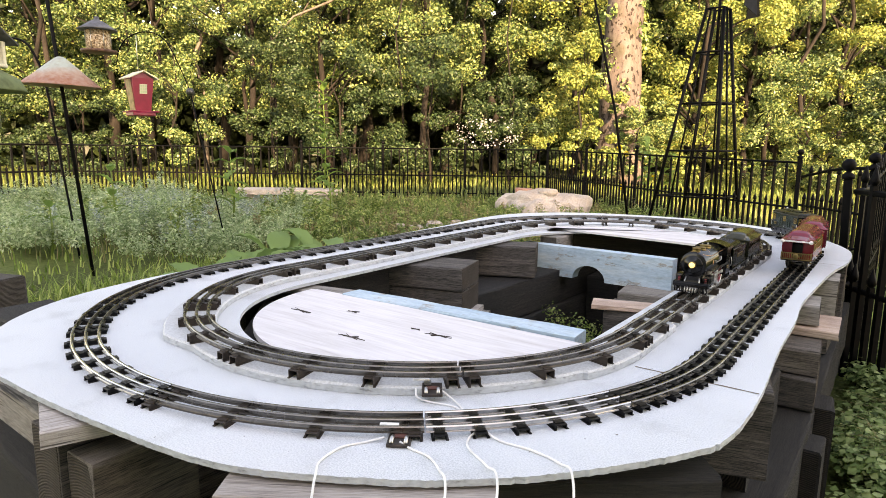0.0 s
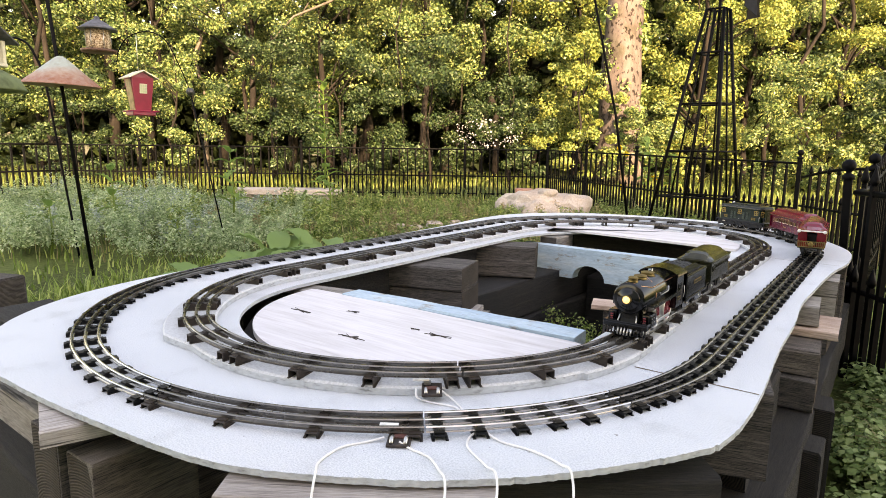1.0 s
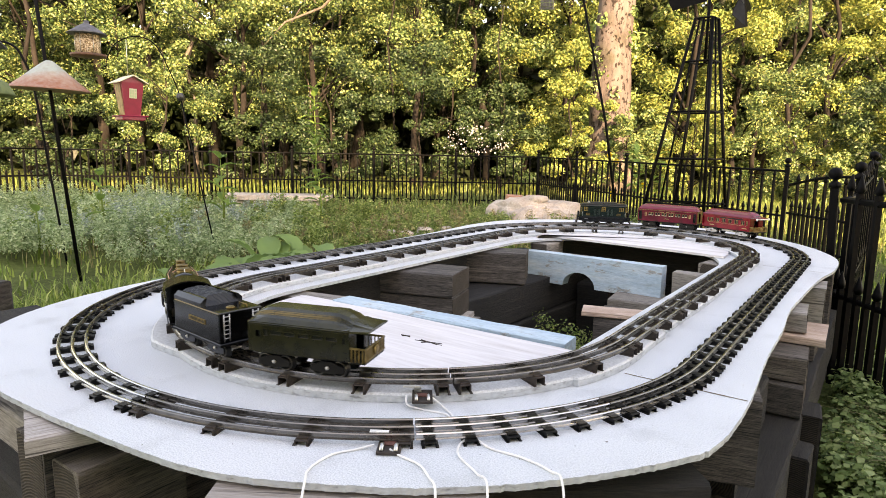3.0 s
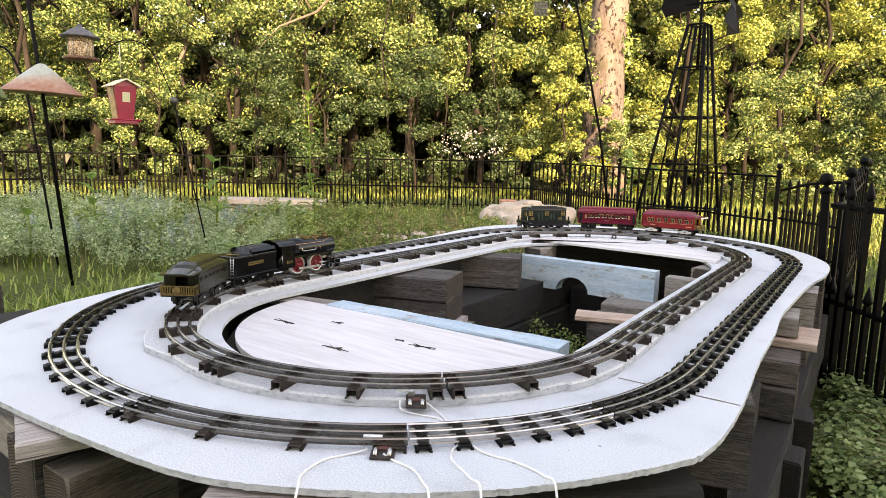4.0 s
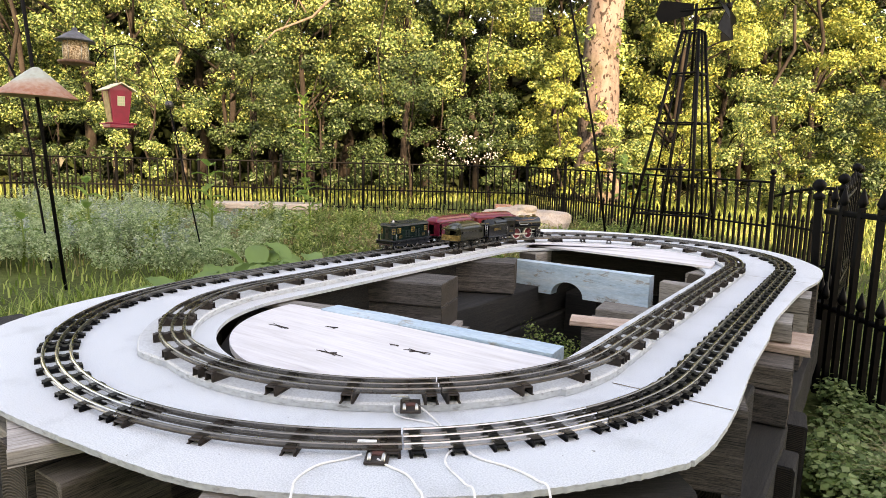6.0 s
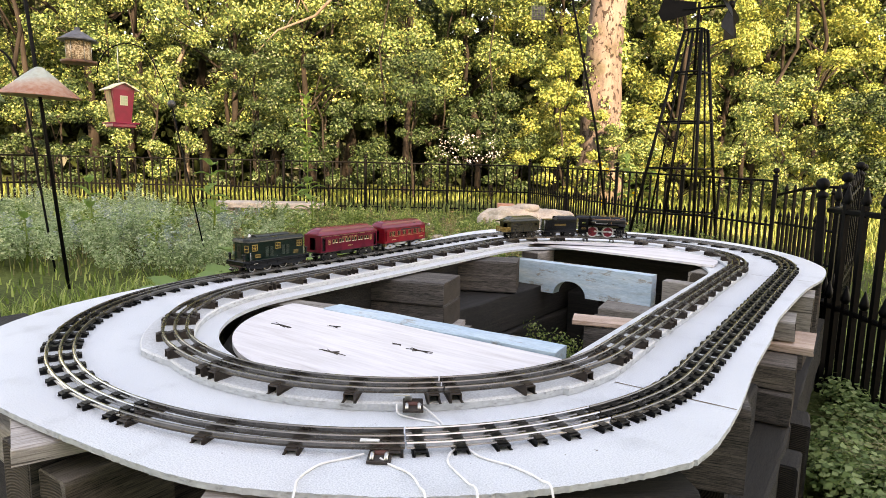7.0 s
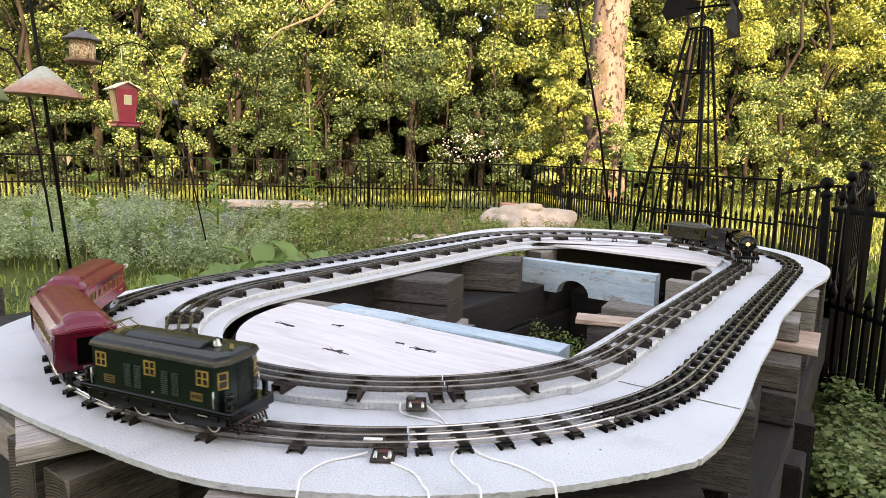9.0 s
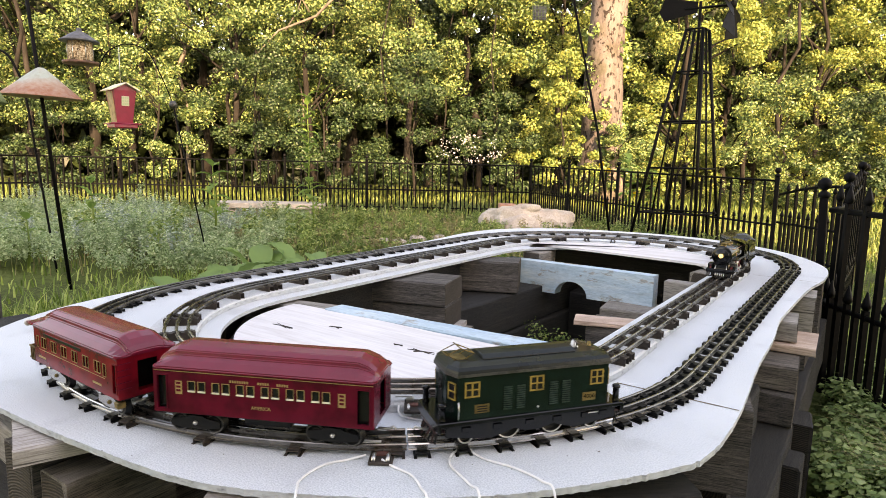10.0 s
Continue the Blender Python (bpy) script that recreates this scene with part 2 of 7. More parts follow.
def add_lathe(bm, profile, n=16, m=None):
    """Turns (radius, height) pairs round z."""
    rings = []
    for r, z in profile:
        rings.append([bm.verts.new((max(r, 1e-5) * math.cos(2 * math.pi * k / n), max(r, 1e-5) * math.sin(2 * math.pi * k / n), z)) for k in range(n)])
    for a, b in zip(rings, rings[1:]):
        for k in range(n):
            bm.faces.new((a[k], a[(k + 1) % n], b[(k + 1) % n], b[k])).smooth = True
    bm.faces.new(list(reversed(rings[0])))
    bm.faces.new(rings[-1])
    if m is not None:
        bmesh.ops.transform(bm, matrix=m, verts=[v for ring in rings for v in ring])
    return bm


def lathe(profile, n=16, m=None):
    return add_lathe(bmesh.new(), profile, n, m)


def add_prism(bm, outline, z0, z1, holes=()):
    """An upright slab of an outline (x, y)."""
    lo = [bm.verts.new((x, y, z0)) for x, y in outline]
    hi = [bm.verts.new((x, y, z1)) for x, y in outline]
    n = len(outline)
    for k in range(n):
        bm.faces.new((lo[k], lo[(k + 1) % n], hi[(k + 1) % n], hi[k]))
    bm.faces.new(hi)
    bm.faces.new(list(reversed(lo)))
    return bm


def smooth_loop(pts, per=8, closed=True):
    """Catmull-Rom through points."""
    P = [Vector(p) for p in pts]
    out = []
    n = len(P)
    for i in range(n if closed else n - 1):
        a, b, c, d = (P[(i + k) % n] if closed else P[min(max(i + k, 0), n - 1)] for k in (-1, 0, 1, 2))
        for j in range(per):
            t = j / per
            out.append(0.5 * ((2 * b) + (c - a) * t + (2 * a - 5 * b + 4 * c - d) * t * t + (3 * b - a - 3 * c + d) * t ** 3))
    if not closed:
        out.append(P[-1])
    return out


# ---- track loops ----


class Loop:
    """An oval of track: two half circles of radius r round (x, y0) and (x, y1). s runs clockwise seen from above, from the start of the +x straight at y1."""

    def __init__(self, x, y0, y1, r):
        self.x, self.y0, self.y1, self.r = x, y0, y1, r
        self.a, self.b = y1 - y0, math.pi * r
        self.length = 2 * (self.a + self.b)

    def at(self, s, off=0.0):
        """The place at s, off metres outside the centre line, and the heading."""
        s %= self.length
        r = self.r + off
        if s < self.a:
            return self.x + r, self.y1 - s, -math.pi / 2
        s -= self.a
        if s < self.b:
            t = s / self.r
            return self.x + r * math.cos(t), self.y0 - r * math.sin(t), -math.pi / 2 - t
        s -= self.b
        if s < self.a:
            return self.x - r, self.y0 + s, math.pi / 2
        s -= self.a
        t = s / self.r
        return self.x - r * math.cos(t), self.y1 + r * math.sin(t), math.pi / 2 - t


INNER = Loop(-0.6301, 0.7992, 1.7008, 0.3545)
OUTER = Loop(-0.6711, 0.8197, 1.8340, 0.4959)
RING = 0.0155          # base of the inner rails above the deck
RAIL = 0.0113         # rail head above the board
STRIP = 0.0105         # thickness of the strip itself; taller sleepers carry the inner rails
GROUND = -0.42

# enamels and metals of the trains
M_GREEN = paint("dark_green_enamel", (0.0036, 0.0125, 0.0092), 0.16, 0.0, 0.3, 70, 0.35)
M_GREEN_ROOF = paint("sooty_green_roof", (0.008, 0.0105, 0.0085), 0.26, 0.0, 0.3, 50, 0.3)
M_BLACK = paint("black_enamel", (0.0022, 0.0022, 0.0025), 0.15, 0.0, 0.3, 80, 0.38)
M_OLIVE = paint("olive_enamel", (0.016, 0.0155, 0.0062), 0.18, 0.0, 0.3, 70, 0.35)
M_OLIVE_ROOF = paint("olive_roof_enamel", (0.032, 0.030, 0.014), 0.14, 0.0, 0.3, 50)
M_RED = paint("crimson_enamel", (0.118, 0.0042, 0.0165), 0.17, 0.0, 0.25, 40, 0.4)
M_RED_B = paint("scarlet_enamel", (0.22, 0.0070, 0.0135), 0.17, 0.0, 0.25, 40, 0.4)
M_RED_ROOF = paint("wine_red_roof", (0.185, 0.010, 0.026), 0.17, 0.0, 0.2, 30, 0.6)
M_WHEEL_RED = paint("red_wheel_enamel", (0.20, 0.008, 0.018), 0.35, 0.0, 0.25, 90)
M_BRASS = paint("worn_brass", (0.24, 0.165, 0.065), 0.42, 0.9, 0.3, 120)
M_GOLD = paint("gold_ink", (0.42, 0.30, 0.12), 0.4, 0.4, 0.15, 200)
M_YELLOW_TIN = paint("yellow_window_tin", (0.36, 0.225, 0.05), 0.4, 0.2, 0.25, 150)
M_STEEL = paint("nickel_steel", (0.55, 0.54, 0.52), 0.28, 0.95, 0.2, 120)
M_DULL = paint("dull_blackened_steel", (0.10, 0.098, 0.095), 0.42, 0.8, 0.3, 120)
M_COPPER = paint("copper_pipe", (0.55, 0.28, 0.16), 0.3, 0.95, 0.2, 120)
M_CREAM = paint("cream_tin", (0.75, 0.68, 0.52), 0.5, 0.0, 0.15, 120)
M_WHITE = paint("white_enamel", (0.78, 0.76, 0.72), 0.4, 0.0, 0.15, 120)
M_COAL = paint("coal_load", (0.005, 0.005, 0.0055), 0.35, 0.0, 0.3, 300)
M_PANE = Nodes("dark_window", 0.12, 0, 0.5).colour((0.012, 0.012, 0.012)).m
M_LOUVRE = paint("dull_green_slat", (0.030, 0.055, 0.046), 0.28, 0.3, 0.25, 200)
M_LAMP = paint("yellow_headlight_lens", (0.75, 0.50, 0.10), 0.25, 0.0, 0.15, 60)
M_LITE = Nodes("lit_headlight", 0.3)
M_LITE.colour((0.9, 0.7, 0.3))
M_LITE.b.inputs["Emission Color"].default_value = (1.0, 0.72, 0.28, 1)
M_LITE.b.inputs["Emission Strength"].default_value = 0.25
M_LITE = M_LITE.m


M_PILOT = paint("dark_red_enamel", (0.035, 0.006, 0.006), 0.4, 0.0, 0.3, 80)

# ---- ground ----


def make_ground():
    bm = bmesh.new()
    xs = [-400, -120, -50] + [-30 + i * 0.75 for i in range(55)] + [18, 60, 200, 400]
    ys = [-400, -60, -12] + [-6 + i * 0.75 for i in range(50)] + [40, 120, 400]
    grid = [[bm.verts.new((x, y, GROUND + (0.05 * noise.noise(Vector((x * 0.7, y * 0.7, 3))) if max(abs(x), abs(y)) < 25 and math.hypot(x + 0.6, y - 1.3) > 2.5 else 0))) for y in ys] for x in xs]
    for a, b in zip(grid, grid[1:]):
        for k in range(len(ys) - 1):
            bm.faces.new((a[k], b[k], b[k + 1], a[k + 1])).smooth = True
    ob = part("ground", bm, M_SOIL)
    tagged(ob, "mossy garden ground with thin grass and leaf litter", "ground", kind="structure")


make_ground()

# ---- the raised table ----


def outline_table():
    pts = [(-0.105, 0.74), (-0.108, 0.62), (-0.128, 0.56), (-0.195, 0.465), (-0.262, 0.395), (-0.335, 0.342), (-0.45, 0.285), (-0.60, 0.262), (-0.78, 0.25),
           (-0.93, 0.26), (-1.06, 0.335), (-1.15, 0.45), (-1.20, 0.60), (-1.222, 0.80), (-1.225, 1.1), (-1.235, 1.4), (-1.25, 1.7), (-1.285, 2.0), (-1.25, 2.22), (-1.10, 2.40), (-0.86, 2.49),
           (-0.6, 2.50), (-0.40, 2.42), (-0.22, 2.25), (-0.11, 2.02), (-0.092, 1.81), (-0.112, 1.62), (-0.122, 1.4), (-0.126, 1.25), (-0.118, 1.1), (-0.115, 0.93)]
    return [(p.x, p.y) for p in smooth_loop([(x, y, 0) for x, y in pts], 6)]


def stadium(x, y0, y1, r, n):
    lp = Loop(x, y0, y1, r)
    return [lp.at(lp.length * k / n)[:2] for k in range(n)]


def resample(pts, n, centre):
    """n points of a closed outline at even angles of a stadium seen from its axis."""
    P = [Vector((*p, 0)) for p in pts]
    L = [0.0]
    for a, b in zip(P, P[1:] + P[:1]):
        L.append(L[-1] + (b - a).length)
    out = []
    for k in range(n):
        s = L[-1] * k / n
        i = max(j for j in range(len(P)) if L[j] <= s)
        f = (s - L[i]) / max(L[i + 1] - L[i], 1e-9)
        out.append(P[i].lerp(P[(i + 1) % len(P)], f))
    return [(p.x, p.y) for p in out]


def slab_ring(outer, inner, z0, z1, edge_noise=0.0, top_warp=0.0):
    """A flat board between two outlines of equal count; material 0 on top, 1 on the edges."""
    bm = bmesh.new()
    n = len(outer)

    def vert(p, z, k):
        return bm.verts.new((p[0], p[1], z))
    ot, it = [vert(p, z1, 0) for p in outer], [vert(p, z1, 0) for p in inner]
    ob_, ib = [vert(p, z0, 0) for p in outer], [vert(p, z0, 0) for p in inner]
    for k in range(n):
        j = (k + 1) % n
        bm.faces.new((ot[k], ot[j], it[j], it[k]))
        bm.faces.new((ob_[j], ob_[k], ib[k], ib[j]))
        for a, b in ((ob_, ot), (it, ib)):
            f = bm.faces.new((a[k], a[j], b[j], b[k]))
            f.material_index = 1
    bmesh.ops.recalc_face_normals(bm, faces=bm.faces)
    return bm


def make_table():
    table = tagged(empty("train_table"), "pale blue painted plywood train table with wavy sawn edge", "table")
    n = 1440
    outer = resample(outline_table(), n, None)
    hole = stadium(-0.63, 0.80, 1.64, 0.295, n)
    # match the seams of both outlines by nearest angle
    k0 = min(range(n), key=lambda k: (outer[k][0] - 0.2) ** 2 + (outer[k][1] - 1.64) ** 2)
    outer = outer[k0:] + outer[:k0]
    if outer[10][1] > outer[0][1]:
        outer.reverse()
    rnd = random.Random(4)
    rag = []
    for x, y in outer:
        split = 0.0009 if x > -0.36 and y < 0.60 else 0.0005     # the corner is splintered
        rag.append((x + rnd.uniform(-1, 1) * split, y + rnd.uniform(-1, 1) * split))
    part("deck", slab_ring(rag, hole, -0.0062, 0.0), [M_BOARD, M_EDGE], table)
    ring_o, ring_i = [], []
    for k in range(n):
        s = INNER.length * k / n
        w = 0.004 * math.sin(s * 5.1) + 0.003 * math.sin(s * 13 + 1) + rnd.uniform(-1, 1) * 0.0007
        x, y, _ = INNER.at(s)
        wide = 0.020 + (0.006 if x > -0.30 and y < 0.93 else 0.0) + (0.024 if x < -0.72 and y < 0.75 else 0.0) * min(1, (0.72 + x) / -0.06) * min(1, (0.75 - y) / 0.08)
        ring_o.append(INNER.at(s, wide + 0.5 * w)[:2])
        ring_i.append(INNER.at(s, -0.028 + 0.25 * w)[:2])
    bm = slab_ring(ring_o, ring_i, 0.0005, STRIP)
    bmesh.ops.bevel(bm, geom=[e for e in bm.edges if all(abs(v.co.z - STRIP) < 1e-6 for v in e.verts) and any(f.material_index for f in e.link_faces)], offset=0.0022, segments=1, affect="EDGES")
    part("raised_strip", bm, [M_STRIP, M_EDGE], table, "grey worn board strip under the inner track")
    return table


n_ = Nodes("worn_grey_strip", 0.85, 0, 0.2)
n_.colour(n_.mix(0.5, n_.ramp(n_.noise(18, 6), [(0.3, (0.49, 0.50, 0.505)), (0.5, (0.56, 0.575, 0.585)), (0.75, (0.62, 0.645, 0.665))]), n_.ramp(n_.noise(420, 4), [(0.3, (0.36, 0.36, 0.36)), (0.6, (0.66, 0.68, 0.69))])))
n_.bump(n_.noise(200, 5), 0.6, 0.0015)
M_STRIP = n_.m
make_table()


# ---- tracks ----


def rail_mesh(loop, off, z, s0, s1, mat):
    """A bent tinplate rail: foot, thin web and round head, swept along the oval."""
    prof = [(-0.0024, 0.0052), (-0.0024, 0.0056), (-0.0006, 0.0060), (-0.0006, 0.0084), (-0.0014, 0.0089), (-0.0016, 0.0103), (-0.0008, 0.0113),
            (0.0008, 0.0113), (0.0016, 0.0103), (0.0014, 0.0089), (0.0006, 0.0084), (0.0006, 0.0060), (0.0024, 0.0056), (0.0024, 0.0052)]
    count = max(4, int((s1 - s0) / 0.012))
    vs, fs = [], []
    m = len(prof)
    for k in range(count + 1):
        s = s0 + (s1 - s0) * k / count
        for o, h in prof:
            x, y, _ = loop.at(s, off + o)
            vs.append((x, y, z + h))
        if k:
            for j in range(m):
                a, b = (k - 1) * m + j, (k - 1) * m + (j + 1) % m
                fs.append((a, a + m, b + m, b))
    fs.append(tuple(range(m)))
    fs.append(tuple(range(count * m, count * m + m))[::-1])
    return mesh_of("rail", vs, fs, mat)


def tie_mesh(mat, length=0.050, width=0.0120, h=0.0054):
    """A folded tin sleeper: an open channel with flared feet."""
    bm = bmesh.new()
    t = 0.0009
    add_box(bm, -width / 2, width / 2, -length / 2, length / 2, h - t, h)
    add_box(bm, -width / 2, -width / 2 + t, -length / 2, length / 2, 0.0002, h - t)
    add_box(bm, width / 2 - t, width / 2, -length / 2, length / 2, 0.0002, h - t)
    add_box(bm, -width / 2 - 0.002, -width / 2 + t, -length / 2, length / 2, 0, 0.0008)
    add_box(bm, width / 2 - t, width / 2 + 0.002, -length / 2, length / 2, 0, 0.0008)
    for o in (-0.0161, 0, 0.0161):
        add_box(bm, -width / 2 + 0.001, width / 2 - 0.001, o - 0.0055, o + 0.0055, h, h + 0.0012)
    me = bpy.data.meshes.new("tie")
    bm.to_mesh(me)
    bm.free()
    me.materials.append(mat)
    return me


def make_track(loop, z, sections, label, group, foot=None):
    """sections: (start, end, ties, rail material, tie mesh); each length of track is a thing."""
    rnd = random.Random(7)
    for s0, s1, ties, mat, tie in sections:
        sec = tagged(empty("track_section"), label, "toy track", group)
        gap = 0.0008
        for o in (-0.0161, 0, 0.0161):
            shared("rail", rail_mesh(loop, o, z, s0 + gap, s1 - gap, mat), sec, Matrix())
        for k in range(ties):
            s = s0 + 0.011 + (s1 - s0 - 0.022) * k / (ties - 1) + rnd.uniform(-1, 1) * 0.002
            x, y, a = loop.at(s)
            shared("tie", tie, sec, Matrix.Translation((x, y, z if foot is None else foot)) @ Matrix.Rotation(a + rnd.uniform(-1, 1) * 0.03, 4, "Z"))


TIE_BLACK, TIE_BROWN, TIE_TALL = tie_mesh(M_TIE), tie_mesh(M_TIE_BROWN), tie_mesh(M_TIE_BROWN, h=0.0054 + RING - STRIP)


def sections_of(loop, spans):
    """spans: (length share, pieces, ties, rail material, tie mesh) round the oval."""
    out, s = [], 0.0
    for length, pieces, ties, mat, tie in spans:
        for _ in range(pieces):
            out.append((s, s + length / pieces, ties, mat, tie))
            s += length / pieces
    return out


make_track(INNER, RING, sections_of(INNER, [(INNER.a, 4, 4, M_RAIL, TIE_TALL), (INNER.b, 4, 4, M_RAIL, TIE_TALL), (INNER.a, 4, 4, M_RAIL, TIE_TALL), (INNER.b, 4, 4, M_RAIL, TIE_TALL)]),
           "three-rail tinplate track with brown sleepers on the raised strip", "inner oval of track", STRIP)
make_track(OUTER, 0.0, sections_of(OUTER, [(OUTER.a * 0.35, 2, 5, M_RAIL, TIE_BLACK), (OUTER.a * 0.65, 2, 9, M_RAIL, TIE_BLACK), (OUTER.b * 24.5 / 180, 1, 8, M_RAIL, TIE_BLACK), (OUTER.b * 24.8 / 180, 1, 6, M_RAIL_NEW, TIE_BLACK), (OUTER.b * 34.2 / 180, 1, 4, M_RAIL, TIE_BROWN),
                                           (OUTER.b * 36.5 / 180, 1, 7, M_RAIL_NEW, TIE_BLACK), (OUTER.b * 60 / 180, 2, 7, M_RAIL, TIE_BLACK), (OUTER.a, 4, 6, M_RAIL, TIE_BLACK), (OUTER.b, 6, 5, M_RAIL, TIE_BLACK)]),
           "three-rail tinplate track with black sleepers on the deck", "outer oval of track")

# ---- panels, timbers, clips and wires of the table ----


def blue_paint():
    n = Nodes("flaking_blue_paint", 0.8, 0, 0.3)
    g = n.noise(9, 7, (0.5, 4, 4), 0.65)
    c = n.ramp(g, [(0.28, (0.26, 0.30, 0.31)), (0.42, (0.30, 0.48, 0.61)), (0.58, (0.44, 0.59, 0.68)), (0.72, (0.66, 0.70, 0.70))])
    fine = n.noise(120, 5, (0.6, 2, 2))
    c = n.mix(0.3, c, n.ramp(fine, [(0.3, (0.32, 0.32, 0.29)), (0.65, (0.66, 0.72, 0.75))]))
    bare = n.ramp(n.noise(22, 8, (0.6, 1.6, 1.6), 0.7), [(0.56, (0, 0, 0)), (0.62, (0.8, 0.8, 0.8))])
    n.colour(n.mix(bare, c, n.ramp(fine, [(0.3, (0.16, 0.13, 0.10)), (0.65, (0.42, 0.37, 0.32))])))
    n.bump(fine, 0.6, 0.002)
    return n.m


M_BLUE = blue_paint()
M_KNOT = wood("dark_knot", (0.02, 0.014, 0.01), (0.06, 0.04, 0.03), (0.12, 0.09, 0.07))
M_PALE_WOOD = wood("bleached_timber", (0.16, 0.14, 0.12), (0.38, 0.345, 0.31), (0.55, 0.51, 0.47), (0.9, 9, 9), 5.0)
M_WIRE = paint("white_wire", (0.80, 0.79, 0.77), 0.4, 0.0, 0.1, 60)


def beam(name, label, cx, cy, z0, z1, length, width, turn, mat, bevel=0.004, category="timber", group="stacked timbers"):
    """A squared timber with worn edges, slightly uneven; its long axis heads turn degrees from x."""
    rnd = random.Random(int((cx * 71 + cy * 37 + z1 * 91) * 100))
    bm = bmesh.new()
    nx, h = max(2, int(length / 0.06)), z1 - z0
    b = bevel
    prof = [(-width / 2 + b, 0), (width / 2 - b, 0), (width / 2 - b * 0.3, b * 0.3), (width / 2, b), (width / 2, h - b), (width / 2 - b * 0.3, h - b * 0.3), (width / 2 - b, h), (-width / 2 + b, h), (-width / 2 + b * 0.3, h - b * 0.3), (-width / 2, h - b), (-width / 2, b), (-width / 2 + b * 0.3, b * 0.3)]
    rings = []
    for i in range(nx + 1):
        x = -length / 2 + length * i / nx
        ring = []
        for y, z in prof:
            j = 0.0016
            ring.append(bm.verts.new((x + rnd.uniform(-1, 1) * (0.0012 if i in (0, nx) else 0.004), y + rnd.uniform(-1, 1) * j, z + (rnd.uniform(-1, 0) * j if 0.01 < z else 0))))
        rings.append(ring)
    m = len(prof)
    for a, c in zip(rings, rings[1:]):
        for k in range(m):
            bm.faces.new((a[k], c[k], c[(k + 1) % m], a[(k + 1) % m]))
    bm.faces.new(rings[0])
    bm.faces.new(list(reversed(rings[-1])))
    bmesh.ops.recalc_face_normals(bm, faces=bm.faces)
    bmesh.ops.triangulate(bm, faces=[f for f in bm.faces if len(f.verts) > 4])
    ob = part(name, bm, mat, None, m=pose(cx, cy, z0, 0, 0, turn))
    if category == "timber":
        for d in (-1, 1):
            cap = box(-0.0009, 0.0009, -width / 2 + b * 0.8, width / 2 - b * 0.8, b * 0.8, h - b * 0.8, 0.0004)
            part("end_grain", cap, M_END if mat is not M_SHADE_WOOD else M_END_SHADE, ob, m=pose(d * length / 2, 0, 0))
    return tagged(ob, label, category, group)


def end_grain(name, dark, light):
    """Growth rings on a sawn end."""
    n = Nodes(name, 0.9, 0, 0.2)
    c = n.coords((1, 1, 1))
    off = n.node("ShaderNodeVectorMath")
    off.operation = "ADD"
    off.inputs[1].default_value = (0, 0.012, -0.03)
    n.link(c, off.inputs[0])
    w = n.node("ShaderNodeTexWave", Scale=95, Distortion=4.0, Detail=3)
    w.wave_type, w.rings_direction = "RINGS", "X"
    n.link(off.outputs[0], w.inputs["Vector"])
    col = n.ramp(w.outputs["Fac"], [(0.2, dark), (0.8, light)])
    n.colour(n.mix(0.4, col, n.ramp(n.noise(30, 6), [(0.3, dark), (0.7, light)])))
    n.bump(w.outputs["Fac"], 0.6, 0.002)
    return n.m


M_END = end_grain("sawn_end_grain", (0.035, 0.028, 0.023), (0.105, 0.086, 0.07))
# end grain copy darkened the same way for the shaded timbers
M_END_SHADE = end_grain("shade_sawn_end_grain", (0.008, 0.007, 0.006), (0.045, 0.037, 0.03))
T = "weathered grey squared timber in the stack under the table"
TD = "dark weathered squared timber in the shaded stack under the table"
# inside the opening
beam("timber", T, -0.945, 1.185, -0.066, -0.010, 0.26, 0.134, 16.4, M_TIE_WOOD)
beam("timber", T, -0.950, 1.186, -0.124, -0.067, 0.27, 0.134, 16.4, M_TIE_WOOD)
beam("plank", "thin brown plank under the timber stack", -0.945, 1.175, -0.137, -0.125, 0.30, 0.15, 18, M_PLANK, 0.002, "plank")
beam("timber", T, -0.940, 1.195, -0.27, -0.138, 0.30, 0.15, 12, M_PALE_WOOD)
beam("timber", T, -0.950, 1.545, -0.100, -0.010, 0.24, 0.105, 24, M_TIE_WOOD)
beam("timber", TD, -0.91, 1.62, -0.205, -0.102, 0.72, 0.165, 88, M_SHADE_WOOD)
beam("timber", TD, -0.90, 1.62, -0.33, -0.207, 0.80, 0.17, 87, M_SHADE_WOOD)
beam("timber", TD, -0.75, 1.92, -0.36, -0.14, 0.10, 0.10, 5, M_SHADE_WOOD)
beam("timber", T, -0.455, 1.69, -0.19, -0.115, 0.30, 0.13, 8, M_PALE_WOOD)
beam("timber", TD, -0.42, 1.70, -0.30, -0.192, 0.34, 0.14, 4, M_SHADE_WOOD)
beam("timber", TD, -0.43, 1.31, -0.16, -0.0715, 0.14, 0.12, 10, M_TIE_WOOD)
beam("timber", TD, -0.62, 2.20, -0.16, -0.010, 0.90, 0.15, 2, M_SHADE_WOOD)
beam("timber", TD, -0.62, 2.20, -0.42, -0.165, 0.90, 0.16, 2, M_SHADE_WOOD)
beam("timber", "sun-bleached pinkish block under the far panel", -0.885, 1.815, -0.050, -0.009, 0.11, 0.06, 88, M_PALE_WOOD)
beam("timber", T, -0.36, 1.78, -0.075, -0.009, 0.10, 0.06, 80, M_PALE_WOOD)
# two timbers added under the strip to block light and the view through
beam("timber", TD, -1.035, 0.95, -0.15, -0.0075, 0.52, 0.12, 91, M_SHADE_WOOD)
beam("timber", TD, -1.03, 1.42, -0.15, -0.0075, 0.22, 0.12, 91, M_SHADE_WOOD)
